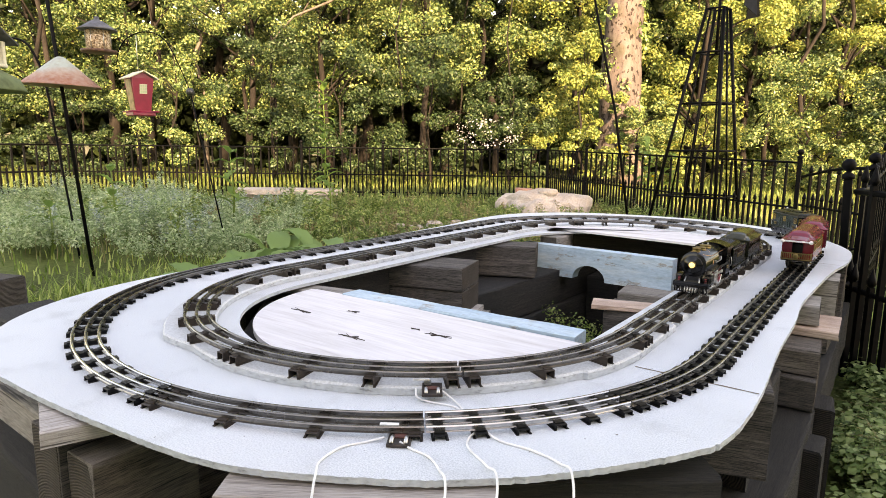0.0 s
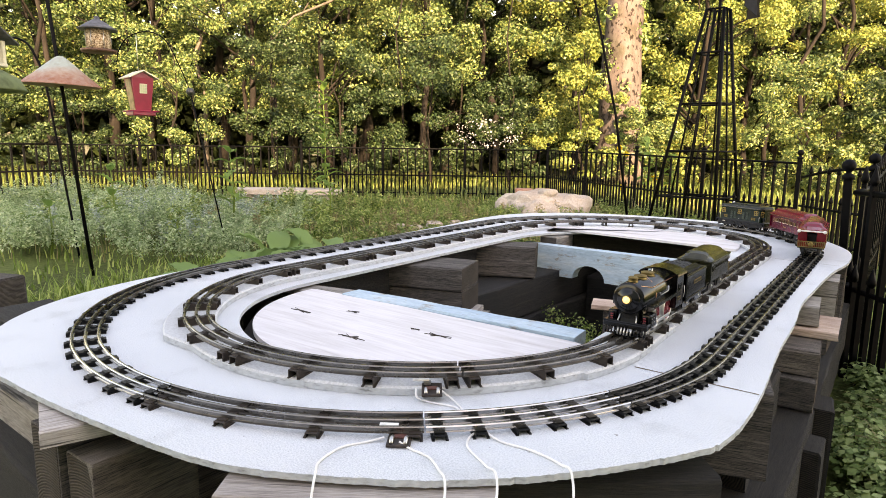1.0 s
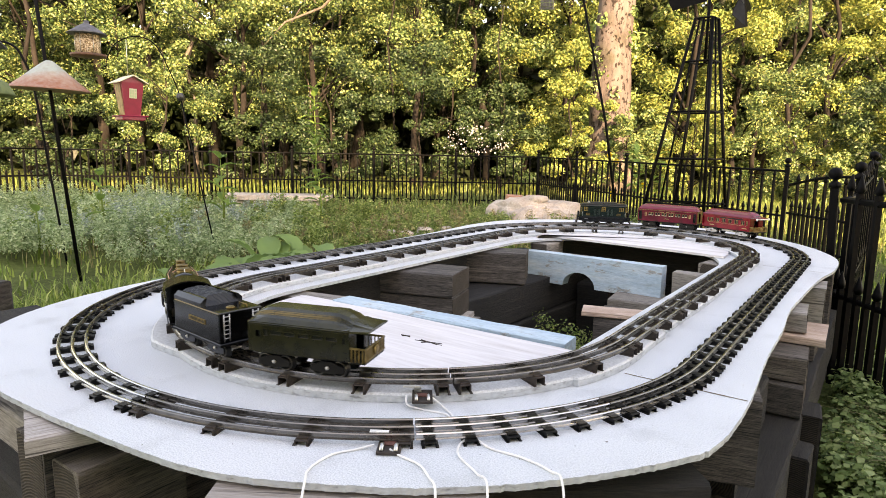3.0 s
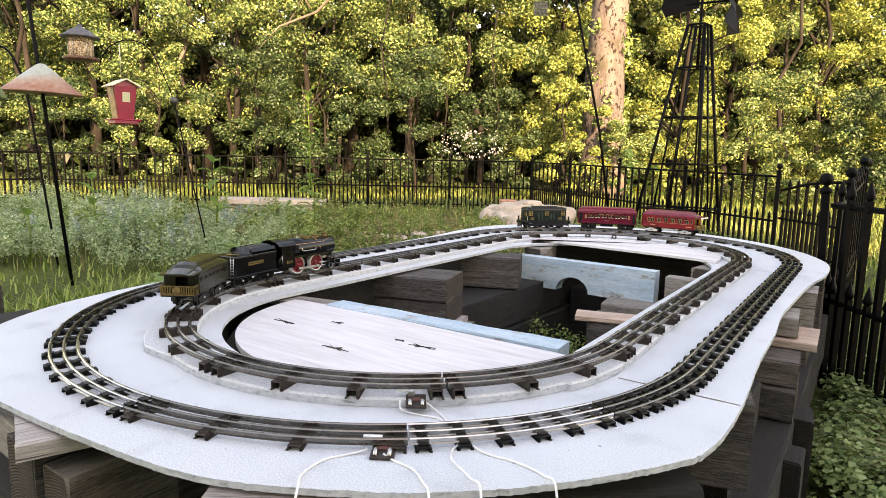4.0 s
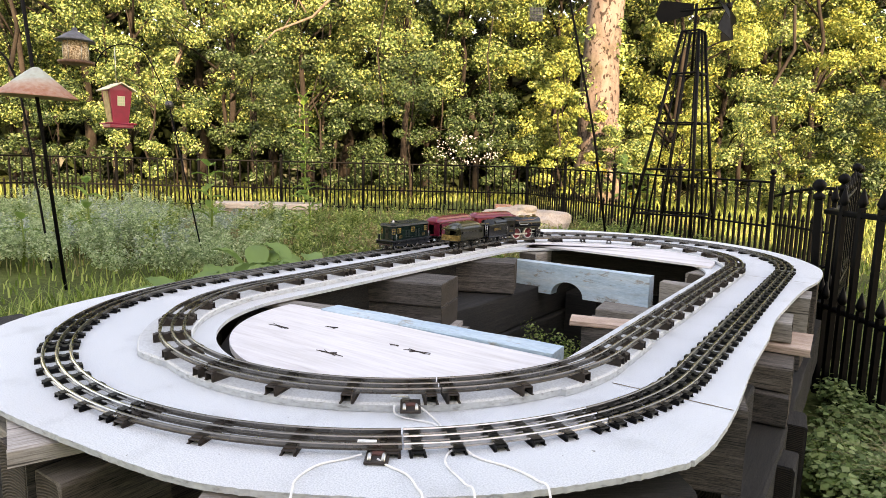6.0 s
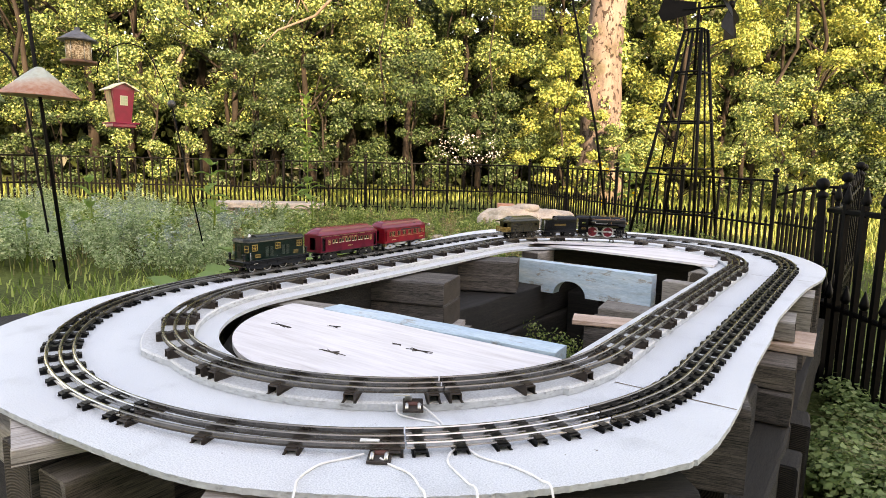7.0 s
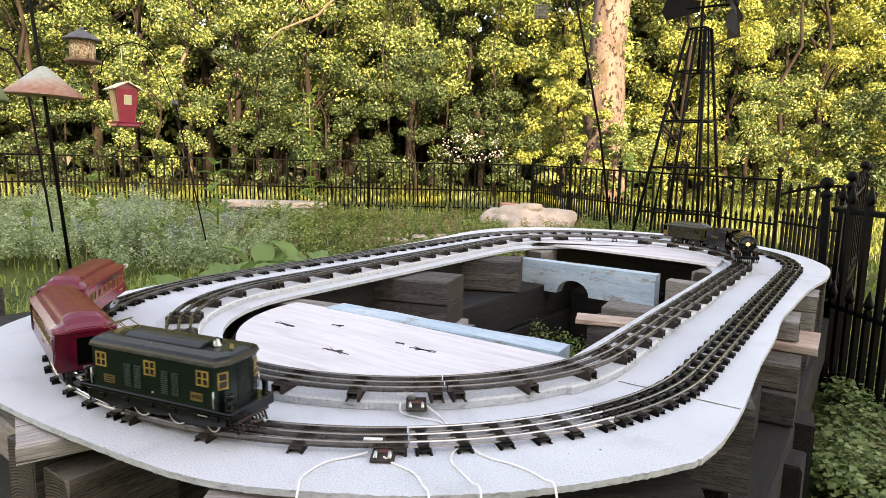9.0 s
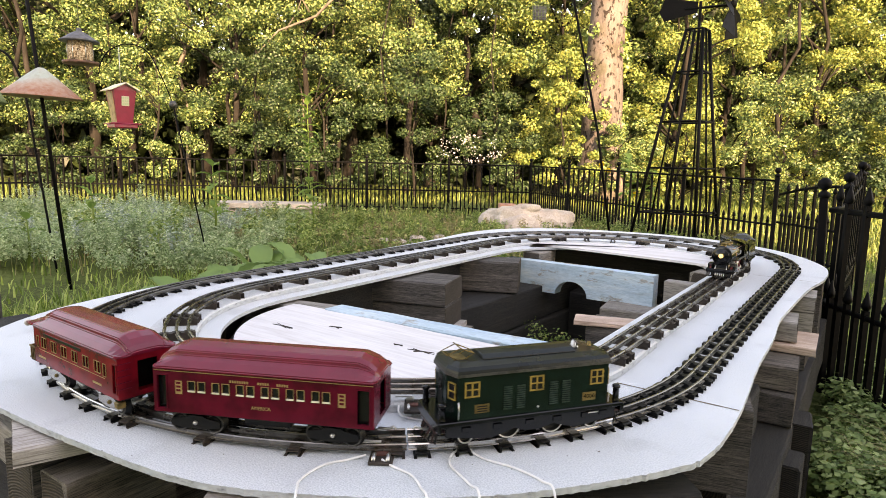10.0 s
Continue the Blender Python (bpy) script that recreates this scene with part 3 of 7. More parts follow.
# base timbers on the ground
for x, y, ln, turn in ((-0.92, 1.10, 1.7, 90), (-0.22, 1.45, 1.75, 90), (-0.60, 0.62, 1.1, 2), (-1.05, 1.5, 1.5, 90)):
    beam("timber", TD, x, y, GROUND, GROUND + 0.125, ln, 0.17, turn, M_SHADE_WOOD)
# cedar plank across, under the +x side
beam("plank", "fresh orange cedar plank laid across the timbers", -0.185, 1.335, -0.066, -0.050, 0.23, 0.13, 2, M_FRESH, 0.002, "plank")
beam("plank", "thin orange cedar board pointing into the opening", -0.425, 1.285, -0.070, -0.060, 0.20, 0.065, 18, M_FRESH, 0.002, "plank")
beam("timber", "short bleached block between plank and deck", -0.155, 1.33, -0.049, -0.009, 0.10, 0.09, 5, M_PALE_WOOD)
# the +x flank
beam("timber", "split brown timber with dark end grain under the deck", -0.19, 1.245, -0.112, -0.067, 0.20, 0.13, 4, M_BLOCK)
beam("timber", "split brown timber with dark end grain under the deck", -0.19, 1.235, -0.170, -0.113, 0.20, 0.135, 3, M_TIE_WOOD)
beam("timber", TD, -0.165, 1.42, -0.30, -0.172, 1.45, 0.155, 90.5, M_SHADE_WOOD)
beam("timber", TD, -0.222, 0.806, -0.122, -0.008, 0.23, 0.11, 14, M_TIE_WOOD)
beam("timber", TD, -0.20, 0.98, -0.170, -0.090, 0.30, 0.14, 92, M_SHADE_WOOD)
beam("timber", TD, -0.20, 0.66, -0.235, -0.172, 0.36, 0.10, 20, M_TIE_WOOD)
beam("timber", TD, -0.105, 1.10, GROUND, -0.19, 0.07, 0.09, 90, M_SHADE_WOOD)
beam("timber", TD, -0.10, 1.24, GROUND, -0.17, 0.07, 0.08, 95, M_SHADE_WOOD)
beam("timber", T, -0.197, 1.62, -0.10, -0.010, 0.20, 0.10, 3, M_PALE_WOOD)
beam("timber", T, -0.212, 1.60, -0.17, -0.101, 0.22, 0.12, 0, M_TIE_WOOD)
beam("timber", T, -0.184, 1.86, -0.17, -0.010, 0.17, 0.16, 2, M_TIE_WOOD)
# near corner and front
beam("plank", "grey-pink weathered plank end under the deck", -0.653, 0.350, -0.029, -0.009, 0.235, 0.086, 70, M_PLANK, 0.002, "plank")
beam("timber", T, -0.712, 0.43, -0.19, -0.032, 0.36, 0.066, 90, M_TIE_WOOD)
beam("timber", T, -0.652, 0.315, -0.20, -0.048, 0.115, 0.054, 92, M_BLOCK)
beam("timber", "bleached rough timber with split bark edge", -1.08, 0.355, -0.135, -0.075, 0.60, 0.10, -2, M_PALE_WOOD)
beam("timber", TD, -1.045, 0.40, -0.074, -0.010, 0.34, 0.10, -3, M_SHADE_WOOD)
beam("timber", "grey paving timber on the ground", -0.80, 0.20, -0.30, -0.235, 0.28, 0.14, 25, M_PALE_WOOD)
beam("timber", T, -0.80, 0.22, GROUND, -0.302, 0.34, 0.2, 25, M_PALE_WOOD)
beam("timber", TD, -0.68, 0.45, GROUND, -0.192, 0.42, 0.24, 86, M_SHADE_WOOD)
beam("timber", TD, -1.05, 0.36, GROUND, -0.127, 0.6, 0.16, -4, M_SHADE_WOOD)
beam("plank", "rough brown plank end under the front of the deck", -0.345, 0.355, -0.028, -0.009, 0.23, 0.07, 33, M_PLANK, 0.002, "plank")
# unseen board added so that the gap beside the panel goes black
beam("plank", "board added to darken the gap beside the plywood panel", -0.77, 0.62, -0.07, -0.03, 0.44, 0.14, -47, M_SHADE_WOOD, 0.003, "plank")
beam("timber", TD, -0.30, 0.50, -0.170, -0.030, 0.40, 0.12, 40, M_SHADE_WOOD)
beam("timber", TD, -0.30, 0.52, GROUND, -0.172, 0.42, 0.2, 40, M_SHADE_WOOD)
beam("timber", "weathered grey timber stump in the garden", -1.985, 0.57, GROUND, -0.095, 0.17, 0.15, 20, M_TIE_WOOD, 0.008, "timber", "garden timbers")


def disc_panel():
    """The half round plywood lid in the near bend, with knots."""
    pts = []
    c, r = (-0.625, 0.800), 0.276
    for k in range(49):
        a = math.pi + math.pi * k / 48
        pts.append((c[0] + r * math.cos(a) * 1.03, c[1] + r * math.sin(a) + (0.012 if k > 36 else 0)))
    pts += [(-0.37, 0.815), (-0.60, 0.812), (-0.80, 0.812), (-0.90, 0.806)]
    bm = add_prism(bmesh.new(), pts, -0.018, -0.009)
    bmesh.ops.recalc_face_normals(bm, faces=bm.faces)
    ob = tagged(part("plywood_panel", bm, M_PLY), "half-round whitewashed plywood panel with dark knots", "panel", "panels in the oval")
    rnd = random.Random(11)
    for x, y, s in ((-0.801, 0.681, 1.0), (-0.631, 0.628, 0.9), (-0.534, 0.714, 0.8), (-0.729, 0.731, 0.45), (-0.580, 0.718, 0.35)):
        for j in range(12):
            w = s * rnd.uniform(0.006, 0.018)
            t = s * rnd.uniform(0.00012, 0.0004) if j else 0.0026 * s
            w = w if j else 0.005 * s
            dirn = rnd.choice((0, math.pi)) + rnd.gauss(0, 0.38)
            px, py = x + 0.8 * w * math.cos(dirn) * (j > 0), y + 0.8 * w * math.sin(dirn) * (j > 0)
            out = [(px + w * math.cos(a) * math.cos(dirn) - t * math.sin(a) * math.sin(dirn), py + w * math.cos(a) * math.sin(dirn) + t * math.sin(a) * math.cos(dirn)) for a in [2 * math.pi * k / 8 for k in range(8)]]
            part("knot", add_prism(bmesh.new(), out, -0.0092, -0.0086 + 0.0001 * j), M_KNOT, ob, "dark split knot" if j == 0 else "")


def far_panel():
    pts = []
    c, r = (-0.630, 1.80), 0.285
    for k in range(49):
        a = math.pi * k / 48
        pts.append((c[0] + r * math.cos(a), c[1] + r * math.sin(a)))
    pts += [(-0.918, 1.845), (-0.70, 1.825), (-0.50, 1.80), (-0.345, 1.775)]
    bm = add_prism(bmesh.new(), pts, 0.0012, 0.0075)
    bmesh.ops.recalc_face_normals(bm, faces=bm.faces)
    tagged(part("plywood_panel", bm, M_PLY), "pale whitewashed plywood panel at the far bend", "panel", "panels in the oval")


disc_panel()
far_panel()
beam("painted_plank", "light blue flaking painted plank beside the plywood panel", -0.60, 0.841, -0.065, -0.006, 0.46, 0.046, 3, M_BLUE, 0.002, "plank", "blue planks")
beam("plank", "ragged grey board edge in the opening", -0.90, 0.815, -0.020, -0.0095, 0.16, 0.05, 12, M_PALE_WOOD, 0.002, "plank", "blue planks")


def arch_plank():
    """The upright blue plank with a half-round notch in its lower edge."""
    L0, L1, h = -0.93, -0.455, 0.092
    prof = [(L0, 0), (-0.7525, 0)]
    for k in range(13):
        a = math.pi * (1 - k / 12)
        prof.append((-0.70 + 0.052 * math.cos(a), 0.044 * math.sin(a)))
    prof += [(L1, 0), (L1, h), (L0, h)]
    bm = add_prism(bmesh.new(), prof, -0.019, 0.019)
    bmesh.ops.recalc_face_normals(bm, faces=bm.faces)
    ob = part("painted_plank", bm, M_BLUE, m=pose(-0.03, 1.708, -0.122, 0, 0, -2.2) @ pose(0, 0, 0, 90))
    tagged(ob, "upright blue painted plank with a half-round notch", "plank", "blue planks")
    beam("plank", "bleached bare end of an upright plank", -0.40, 1.70, -0.122, -0.034, 0.10, 0.04, -2, M_PALE_WOOD, 0.002, "plank", "blue planks")


arch_plank()


M_TAG = paint("faded_red_tag", (0.16, 0.06, 0.045), 0.6, 0.0, 0.3, 200)


def lockon(x, y, z, turn, label):
    """A wire clip hooked under the rail."""
    ob = tagged(empty("track_clip", pose(x, y, z, 0, 0, turn)), label, "wire clip", "wire clips")
    part("base_plate", box(-0.011, 0.011, -0.017, 0.017, 0.0005, 0.0035, 0.0006), M_TIE_BROWN, ob)
    for sx in (-0.0065, 0.0065):
        c = part("spring_clip", tube([(sx, -0.015, 0.0035), (sx, -0.009, 0.0065), (sx, -0.002, 0.0042)], 0.0020, 6), M_STEEL, ob)
    part("contact_tab", box(-0.009, -0.001, 0.008, 0.020, 0.004, 0.0055), M_STEEL, ob)
    part("lever", box(-0.021, -0.003, 0.010, 0.015, 0.0085, 0.0098), M_WHITE, ob, "pale fibre lever")
    part("number_tag", box(-0.006, 0.006, -0.004, 0.004, 0.0036, 0.0046), M_TAG, ob, "faded red tag")


lockon(-0.352, 0.413, 0.0, 33, "wire clip with steel springs on the outer track")
lockon(-0.388, 0.508, STRIP - 0.003, 38, "wire clip with steel springs on the inner track")


def wire(pts, label):
    p = smooth_loop([(x, y, z) for x, y, z in pts], 8, False)
    ob = part("wire", tube(p, 0.0011, 7), M_WIRE)
    tagged(ob, label, "wire", "white wires")


wz = 0.0013
wire([(-0.362, 0.402, 0.004), (-0.372, 0.390, wz), (-0.383, 0.368, wz), (-0.380, 0.340, wz), (-0.366, 0.322, 0.002), (-0.350, 0.300, -0.02), (-0.345, 0.27, -0.15), (-0.35, 0.26, -0.40)], "white insulated wire running over the deck edge")
wire([(-0.345, 0.404, 0.004), (-0.332, 0.404, wz), (-0.310, 0.402, wz), (-0.290, 0.390, wz), (-0.270, 0.372, 0.0), (-0.26, 0.35, -0.06), (-0.26, 0.34, -0.40)], "white insulated wire running over the deck edge")
wire([(-0.300, 0.470, 0.004), (-0.303, 0.455, wz), (-0.292, 0.437, wz), (-0.262, 0.420, wz), (-0.240, 0.402, 0.002), (-0.225, 0.37, -0.06), (-0.22, 0.35, -0.40)], "white insulated wire running over the deck edge")
wire([(-0.296, 0.470, 0.004), (-0.275, 0.466, wz), (-0.245, 0.468, wz), (-0.215, 0.462, wz), (-0.194, 0.445, 0.001), (-0.18, 0.415, -0.06), (-0.175, 0.40, -0.40)], "white insulated wire running over the deck edge")
wire([(-0.402, 0.498, STRIP), (-0.395, 0.492, 0.004), (-0.378, 0.497, wz), (-0.352, 0.502, wz), (-0.336, 0.490, wz)], "white insulated wire beside the inner track")
wire([(-0.380, 0.512, STRIP), (-0.370, 0.514, 0.005), (-0.352, 0.508, wz), (-0.334, 0.494, wz)], "white insulated wire beside the inner track")

# saw-cut seams between the deck boards
seam = Nodes("open_seam", 0.95).colour((0.16, 0.11, 0.07)).m


def seam_strip(a, b, w, z, label):
    d = Vector((b[0] - a[0], b[1] - a[1], 0))
    n = int(d.length / 0.012)
    u = d.normalized()
    v = Vector((-u.y, u.x, 0))
    rnd = random.Random(9)
    bm = bmesh.new()
    L, R = [], []
    for k in range(n + 1):
        p = Vector((*a, 0)) + d * (k / n)
        ww = w * rnd.uniform(0.5, 1.2)
        L.append(bm.verts.new(p + v * ww + Vector((0, 0, z))))
        R.append(bm.verts.new(p - v * ww + Vector((0, 0, z))))
    for k in range(n):
        bm.faces.new((R[k], R[k + 1], L[k + 1], L[k]))
    tagged(part("deck_joint", bm, seam), label, "joint", kind="structure")


seam_strip((-0.248, 0.742), (-0.107, 0.741), 0.0016, 0.0004, "open joint between deck boards")
seam_strip((-0.245, 1.735), (-0.105, 1.722), 0.0014, 0.0004, "open joint between deck boards")

# ---- trains: +x is forward, z = 0 at the rail head ----


def loft(sections, smooth=True):
    """Skins cross sections (lists of (x, y, z)) one after another, with ends."""
    bm = bmesh.new()
    rings = [[bm.verts.new(p) for p in s] for s in sections]
    n = len(rings[0])
    for a, b in zip(rings, rings[1:]):
        for k in range(n):
            f = bm.faces.new((a[k], b[k], b[(k + 1) % n], a[(k + 1) % n]))
            f.smooth = False
    bm.faces.new(rings[0])
    bm.faces.new(list(reversed(rings[-1])))
    bmesh.ops.recalc_face_normals(bm, faces=bm.faces)
    return bm


def wheel_bm(r, w, flange=0.0022, n=20):
    """A flanged solid wheel on the y axis, tread at +y."""
    return lathe([(r * 0.25, 0.0), (r + flange, 0.0), (r + flange, 0.0012), (r, 0.0022), (r, w), (r * 0.85, w), (r * 0.8, w * 0.6), (r * 0.35, w * 0.6), (r * 0.3, w + 0.001), (0.0, w + 0.001)], n)


def put_wheels(owner, xs, r, mat=None, rim=None):
    for x in xs:
        part("axle", lathe([(0.0016, -0.014), (0.0016, 0.014)], 8, pose(x, 0, r, 90)), M_STEEL, owner)
        for side in (1, -1):
            w = part("wheel", wheel_bm(r, 0.006), mat or M_TIE, owner, m=pose(x, side * 0.0135, r, -90 * side))
            if rim:
                ring = [((r - 0.0006) * math.cos(k * math.pi / 12), (r - 0.0006) * math.sin(k * math.pi / 12), 0.0058) for k in range(25)]
                part("rim", tube(ring, 0.0008, 6), rim, w)


def truck(owner, x, r=0.0085, base=0.034, frame_mat=None, bolt_mat=None):
    """A four-wheel bogie with stamped side frames."""
    t = part("bogie", box(x - 0.006, x + 0.006, -0.018, 0.018, 0.010, 0.016, 0.001), frame_mat or M_TIE, owner)
    for side in (1, -1):
        y = side * 0.0215
        bm = bmesh.new()
        prof = [(-base / 2 - 0.007, 0.006), (-base / 2 - 0.007, 0.012), (-0.010, 0.0145), (-0.007, 0.0165), (0.007, 0.0165), (0.010, 0.0145), (base / 2 + 0.007, 0.012), (base / 2 + 0.007, 0.006), (base / 2 - 0.004, 0.0045), (0.008, 0.004), (-0.008, 0.004), (-base / 2 + 0.004, 0.0045)]
        add_prism(bm, prof, -0.0008, 0.0008)
        part("side_frame", bm, frame_mat or M_TIE, t, m=pose(x, y, 0, 90))
        part("bolt", lathe([(0.0022, 0), (0.0022, 0.001), (0.0012, 0.002), (0, 0.0022)], 10), bolt_mat or M_STEEL, t, m=pose(x, y + side * 0.0008, 0.0098, -90 * side))
    put_wheels(t, (x - base / 2, x + base / 2), r, M_TIE, M_DULL)
    return t


def coupler(owner, x, d):
    bm = tube([(x, 0, 0.0105), (x + d * 0.010, 0, 0.0105), (x + d * 0.014, 0.001, 0.013), (x + d * 0.016, 0, 0.0105)], 0.0013, 6)
    add_box(bm, min(x, x + d * 0.008), max(x, x + d * 0.008), -0.003, 0.003, 0.0095, 0.0105)
    part("coupler", bm, M_STEEL, owner)


def roof_section(x, w, h, z0, rise=1.0):
    """Clerestory roof cross section at x."""
    pts = [(-w, 0), (-w, 0.0022), (-0.80 * w, 0.0075 * rise), (-0.66 * w, 0.0098 * rise), (-0.62 * w, 0.0105 * rise), (-0.60 * w, 0.0148 * rise), (-0.40 * w, 0.0180 * rise), (0, 0.0193 * rise)]
    full = pts + [(-y, z) for y, z in reversed(pts[:-1])]
    return [(x, y, z0 + z * h) for y, z in full]


def car_roof(half, w, z0, h=1.0):
    secs = []
    for x, sw, rise in ((-half - 0.002, 0.86, 0.24), (-half + 0.002, 1.0, 0.5), (-half + 0.008, 1.0, 0.78), (-half + 0.017, 1.0, 0.98), (-half + 0.022, 1, 1.0),
                        (half - 0.022, 1, 1.0), (half - 0.017, 1.0, 0.98), (half - 0.008, 1.0, 0.78), (half - 0.002, 1.0, 0.5), (half + 0.002, 0.86, 0.24)):
        secs.append(roof_section(x, w * sw, h, z0, rise))
    bm = loft(secs)
    for f in bm.faces:
        f.smooth = False
    bmesh.ops.bevel(bm, geom=[e for e in bm.edges if e.calc_face_angle(0) > 0.35], offset=0.0009, segments=2, affect="EDGES")
    return bm


def walls_with_openings(half, w, z0, z1, openings, t=0.0012, ends=()):
    """The tin box of a coach: two side walls pierced by openings (x0, x1, za, zb), end walls pierced by ends (y0, y1, za, zb)."""
    bm = bmesh.new()

    def wall(a0, a1, holes, place):
        xs = sorted({a0, a1, *[v for h in holes for v in h[:2]]})
        zs = sorted({z0, z1, *[v for h in holes for v in h[2:]]})
        for xa, xb in zip(xs, xs[1:]):
            for za, zb in zip(zs, zs[1:]):
                cx, cz = (xa + xb) / 2, (za + zb) / 2
                if any(h[0] < cx < h[1] and h[2] < cz < h[3] for h in holes):
                    continue
                place(xa, xb, za, zb)
    for side in (1, -1):
        y = side * w
        wall(-half, half, openings, lambda xa, xb, za, zb: add_box(bm, xa, xb, min(y, y - side * t), max(y, y - side * t), za, zb))
    for side in (1, -1):
        x = side * half
        wall(-w + t, w - t, ends, lambda ya, yb, za, zb: add_box(bm, min(x, x - side * t), max(x, x - side * t), ya, yb, za, zb))
    add_box(bm, -half + t, half - t, -w + t, w - t, z0, z0 + 0.001)
    bmesh.ops.remove_doubles(bm, verts=bm.verts, dist=1e-6)
    return bm


def window_frame(owner, x0, x1, z0, z1, y, mat, mull=0, t=0.0006, bar=0.0009, sill=None):
    """A tin window trim on a side wall at y, with dark glass set behind it."""
    s = 1 if y > 0 else -1
    bm = bmesh.new()
    ya, yb = sorted((y + s * 0.0001, y + s * (0.0001 + t)))
    for a in ((x0 - bar, x0, z0 - bar, z1 + bar), (x1, x1 + bar, z0 - bar, z1 + bar), (x0, x1, z0 - bar, z0), (x0, x1, z1, z1 + bar)):
        add_box(bm, a[0], a[1], ya, yb, a[2], a[3])
    if mull:
        cx, cz = (x0 + x1) / 2, (z0 + z1) / 2
        add_box(bm, cx - bar * 0.4, cx + bar * 0.4, ya, yb, z0, z1)
        if mull > 1:
            add_box(bm, x0, x1, ya, yb, cz - bar * 0.4, cz + bar * 0.4)
    f = part("window_frame", bm, mat, owner)
    yc = y - s * 0.0008
    part("pane", box(x0 - 0.0002, x1 + 0.0002, min(yc, yc - s * 0.0004), max(yc, yc - s * 0.0004), z0 - 0.0002, z1 + 0.0002), M_PANE, f)
    if sill:
        part("sill", box(x0 - 0.0003, x1 + 0.0003, min(y, y + s * 0.0012), max(y, y + s * 0.0012), z0 - 0.0002, z0 + 0.0011), sill, f)
    return f


def bars_text(owner, x, z, y, widths, h, mat, gap=0.0012):
    """Plain bars in place of small lettering."""
    s = 1 if y > 0 else -1
    total = sum(widths) + gap * (len(widths) - 1)
    cur = x - total / 2
    bm = bmesh.new()
    for w in widths:
        add_box(bm, cur, cur + w, min(y, y + s * 0.00025), max(y, y + s * 0.00025), z - h / 2, z + h / 2)
        cur += w + gap
    return part("lettering", bm, mat, owner, "gold lettering")


def words(owner, text, size, x, y, z, mat, label=""):
    """Built-in font lettering on a side wall at y."""
    cu = bpy.data.curves.new("lettering", "FONT")
    cu.body, cu.size, cu.align_x, cu.align_y, cu.extrude = text, size, "CENTER", "CENTER", 0.00012
    cu.resolution_u = 2
    tmp = bpy.data.objects.new("lettering", cu)
    scene.collection.objects.link(tmp)
    me = bpy.data.meshes.new_from_object(tmp.evaluated_get(bpy.context.evaluated_depsgraph_get()))
    bpy.data.objects.remove(tmp)
    bpy.data.curves.remove(cu)
    me.materials.clear()
    me.materials.append(mat)
    ob = new("lettering", me)
    ob.parent = owner
    ob.matrix_basis = pose(x, y, z, 90, 0, 180 if y > 0 else 0)
    if label:
        ob["label"] = label
    return ob


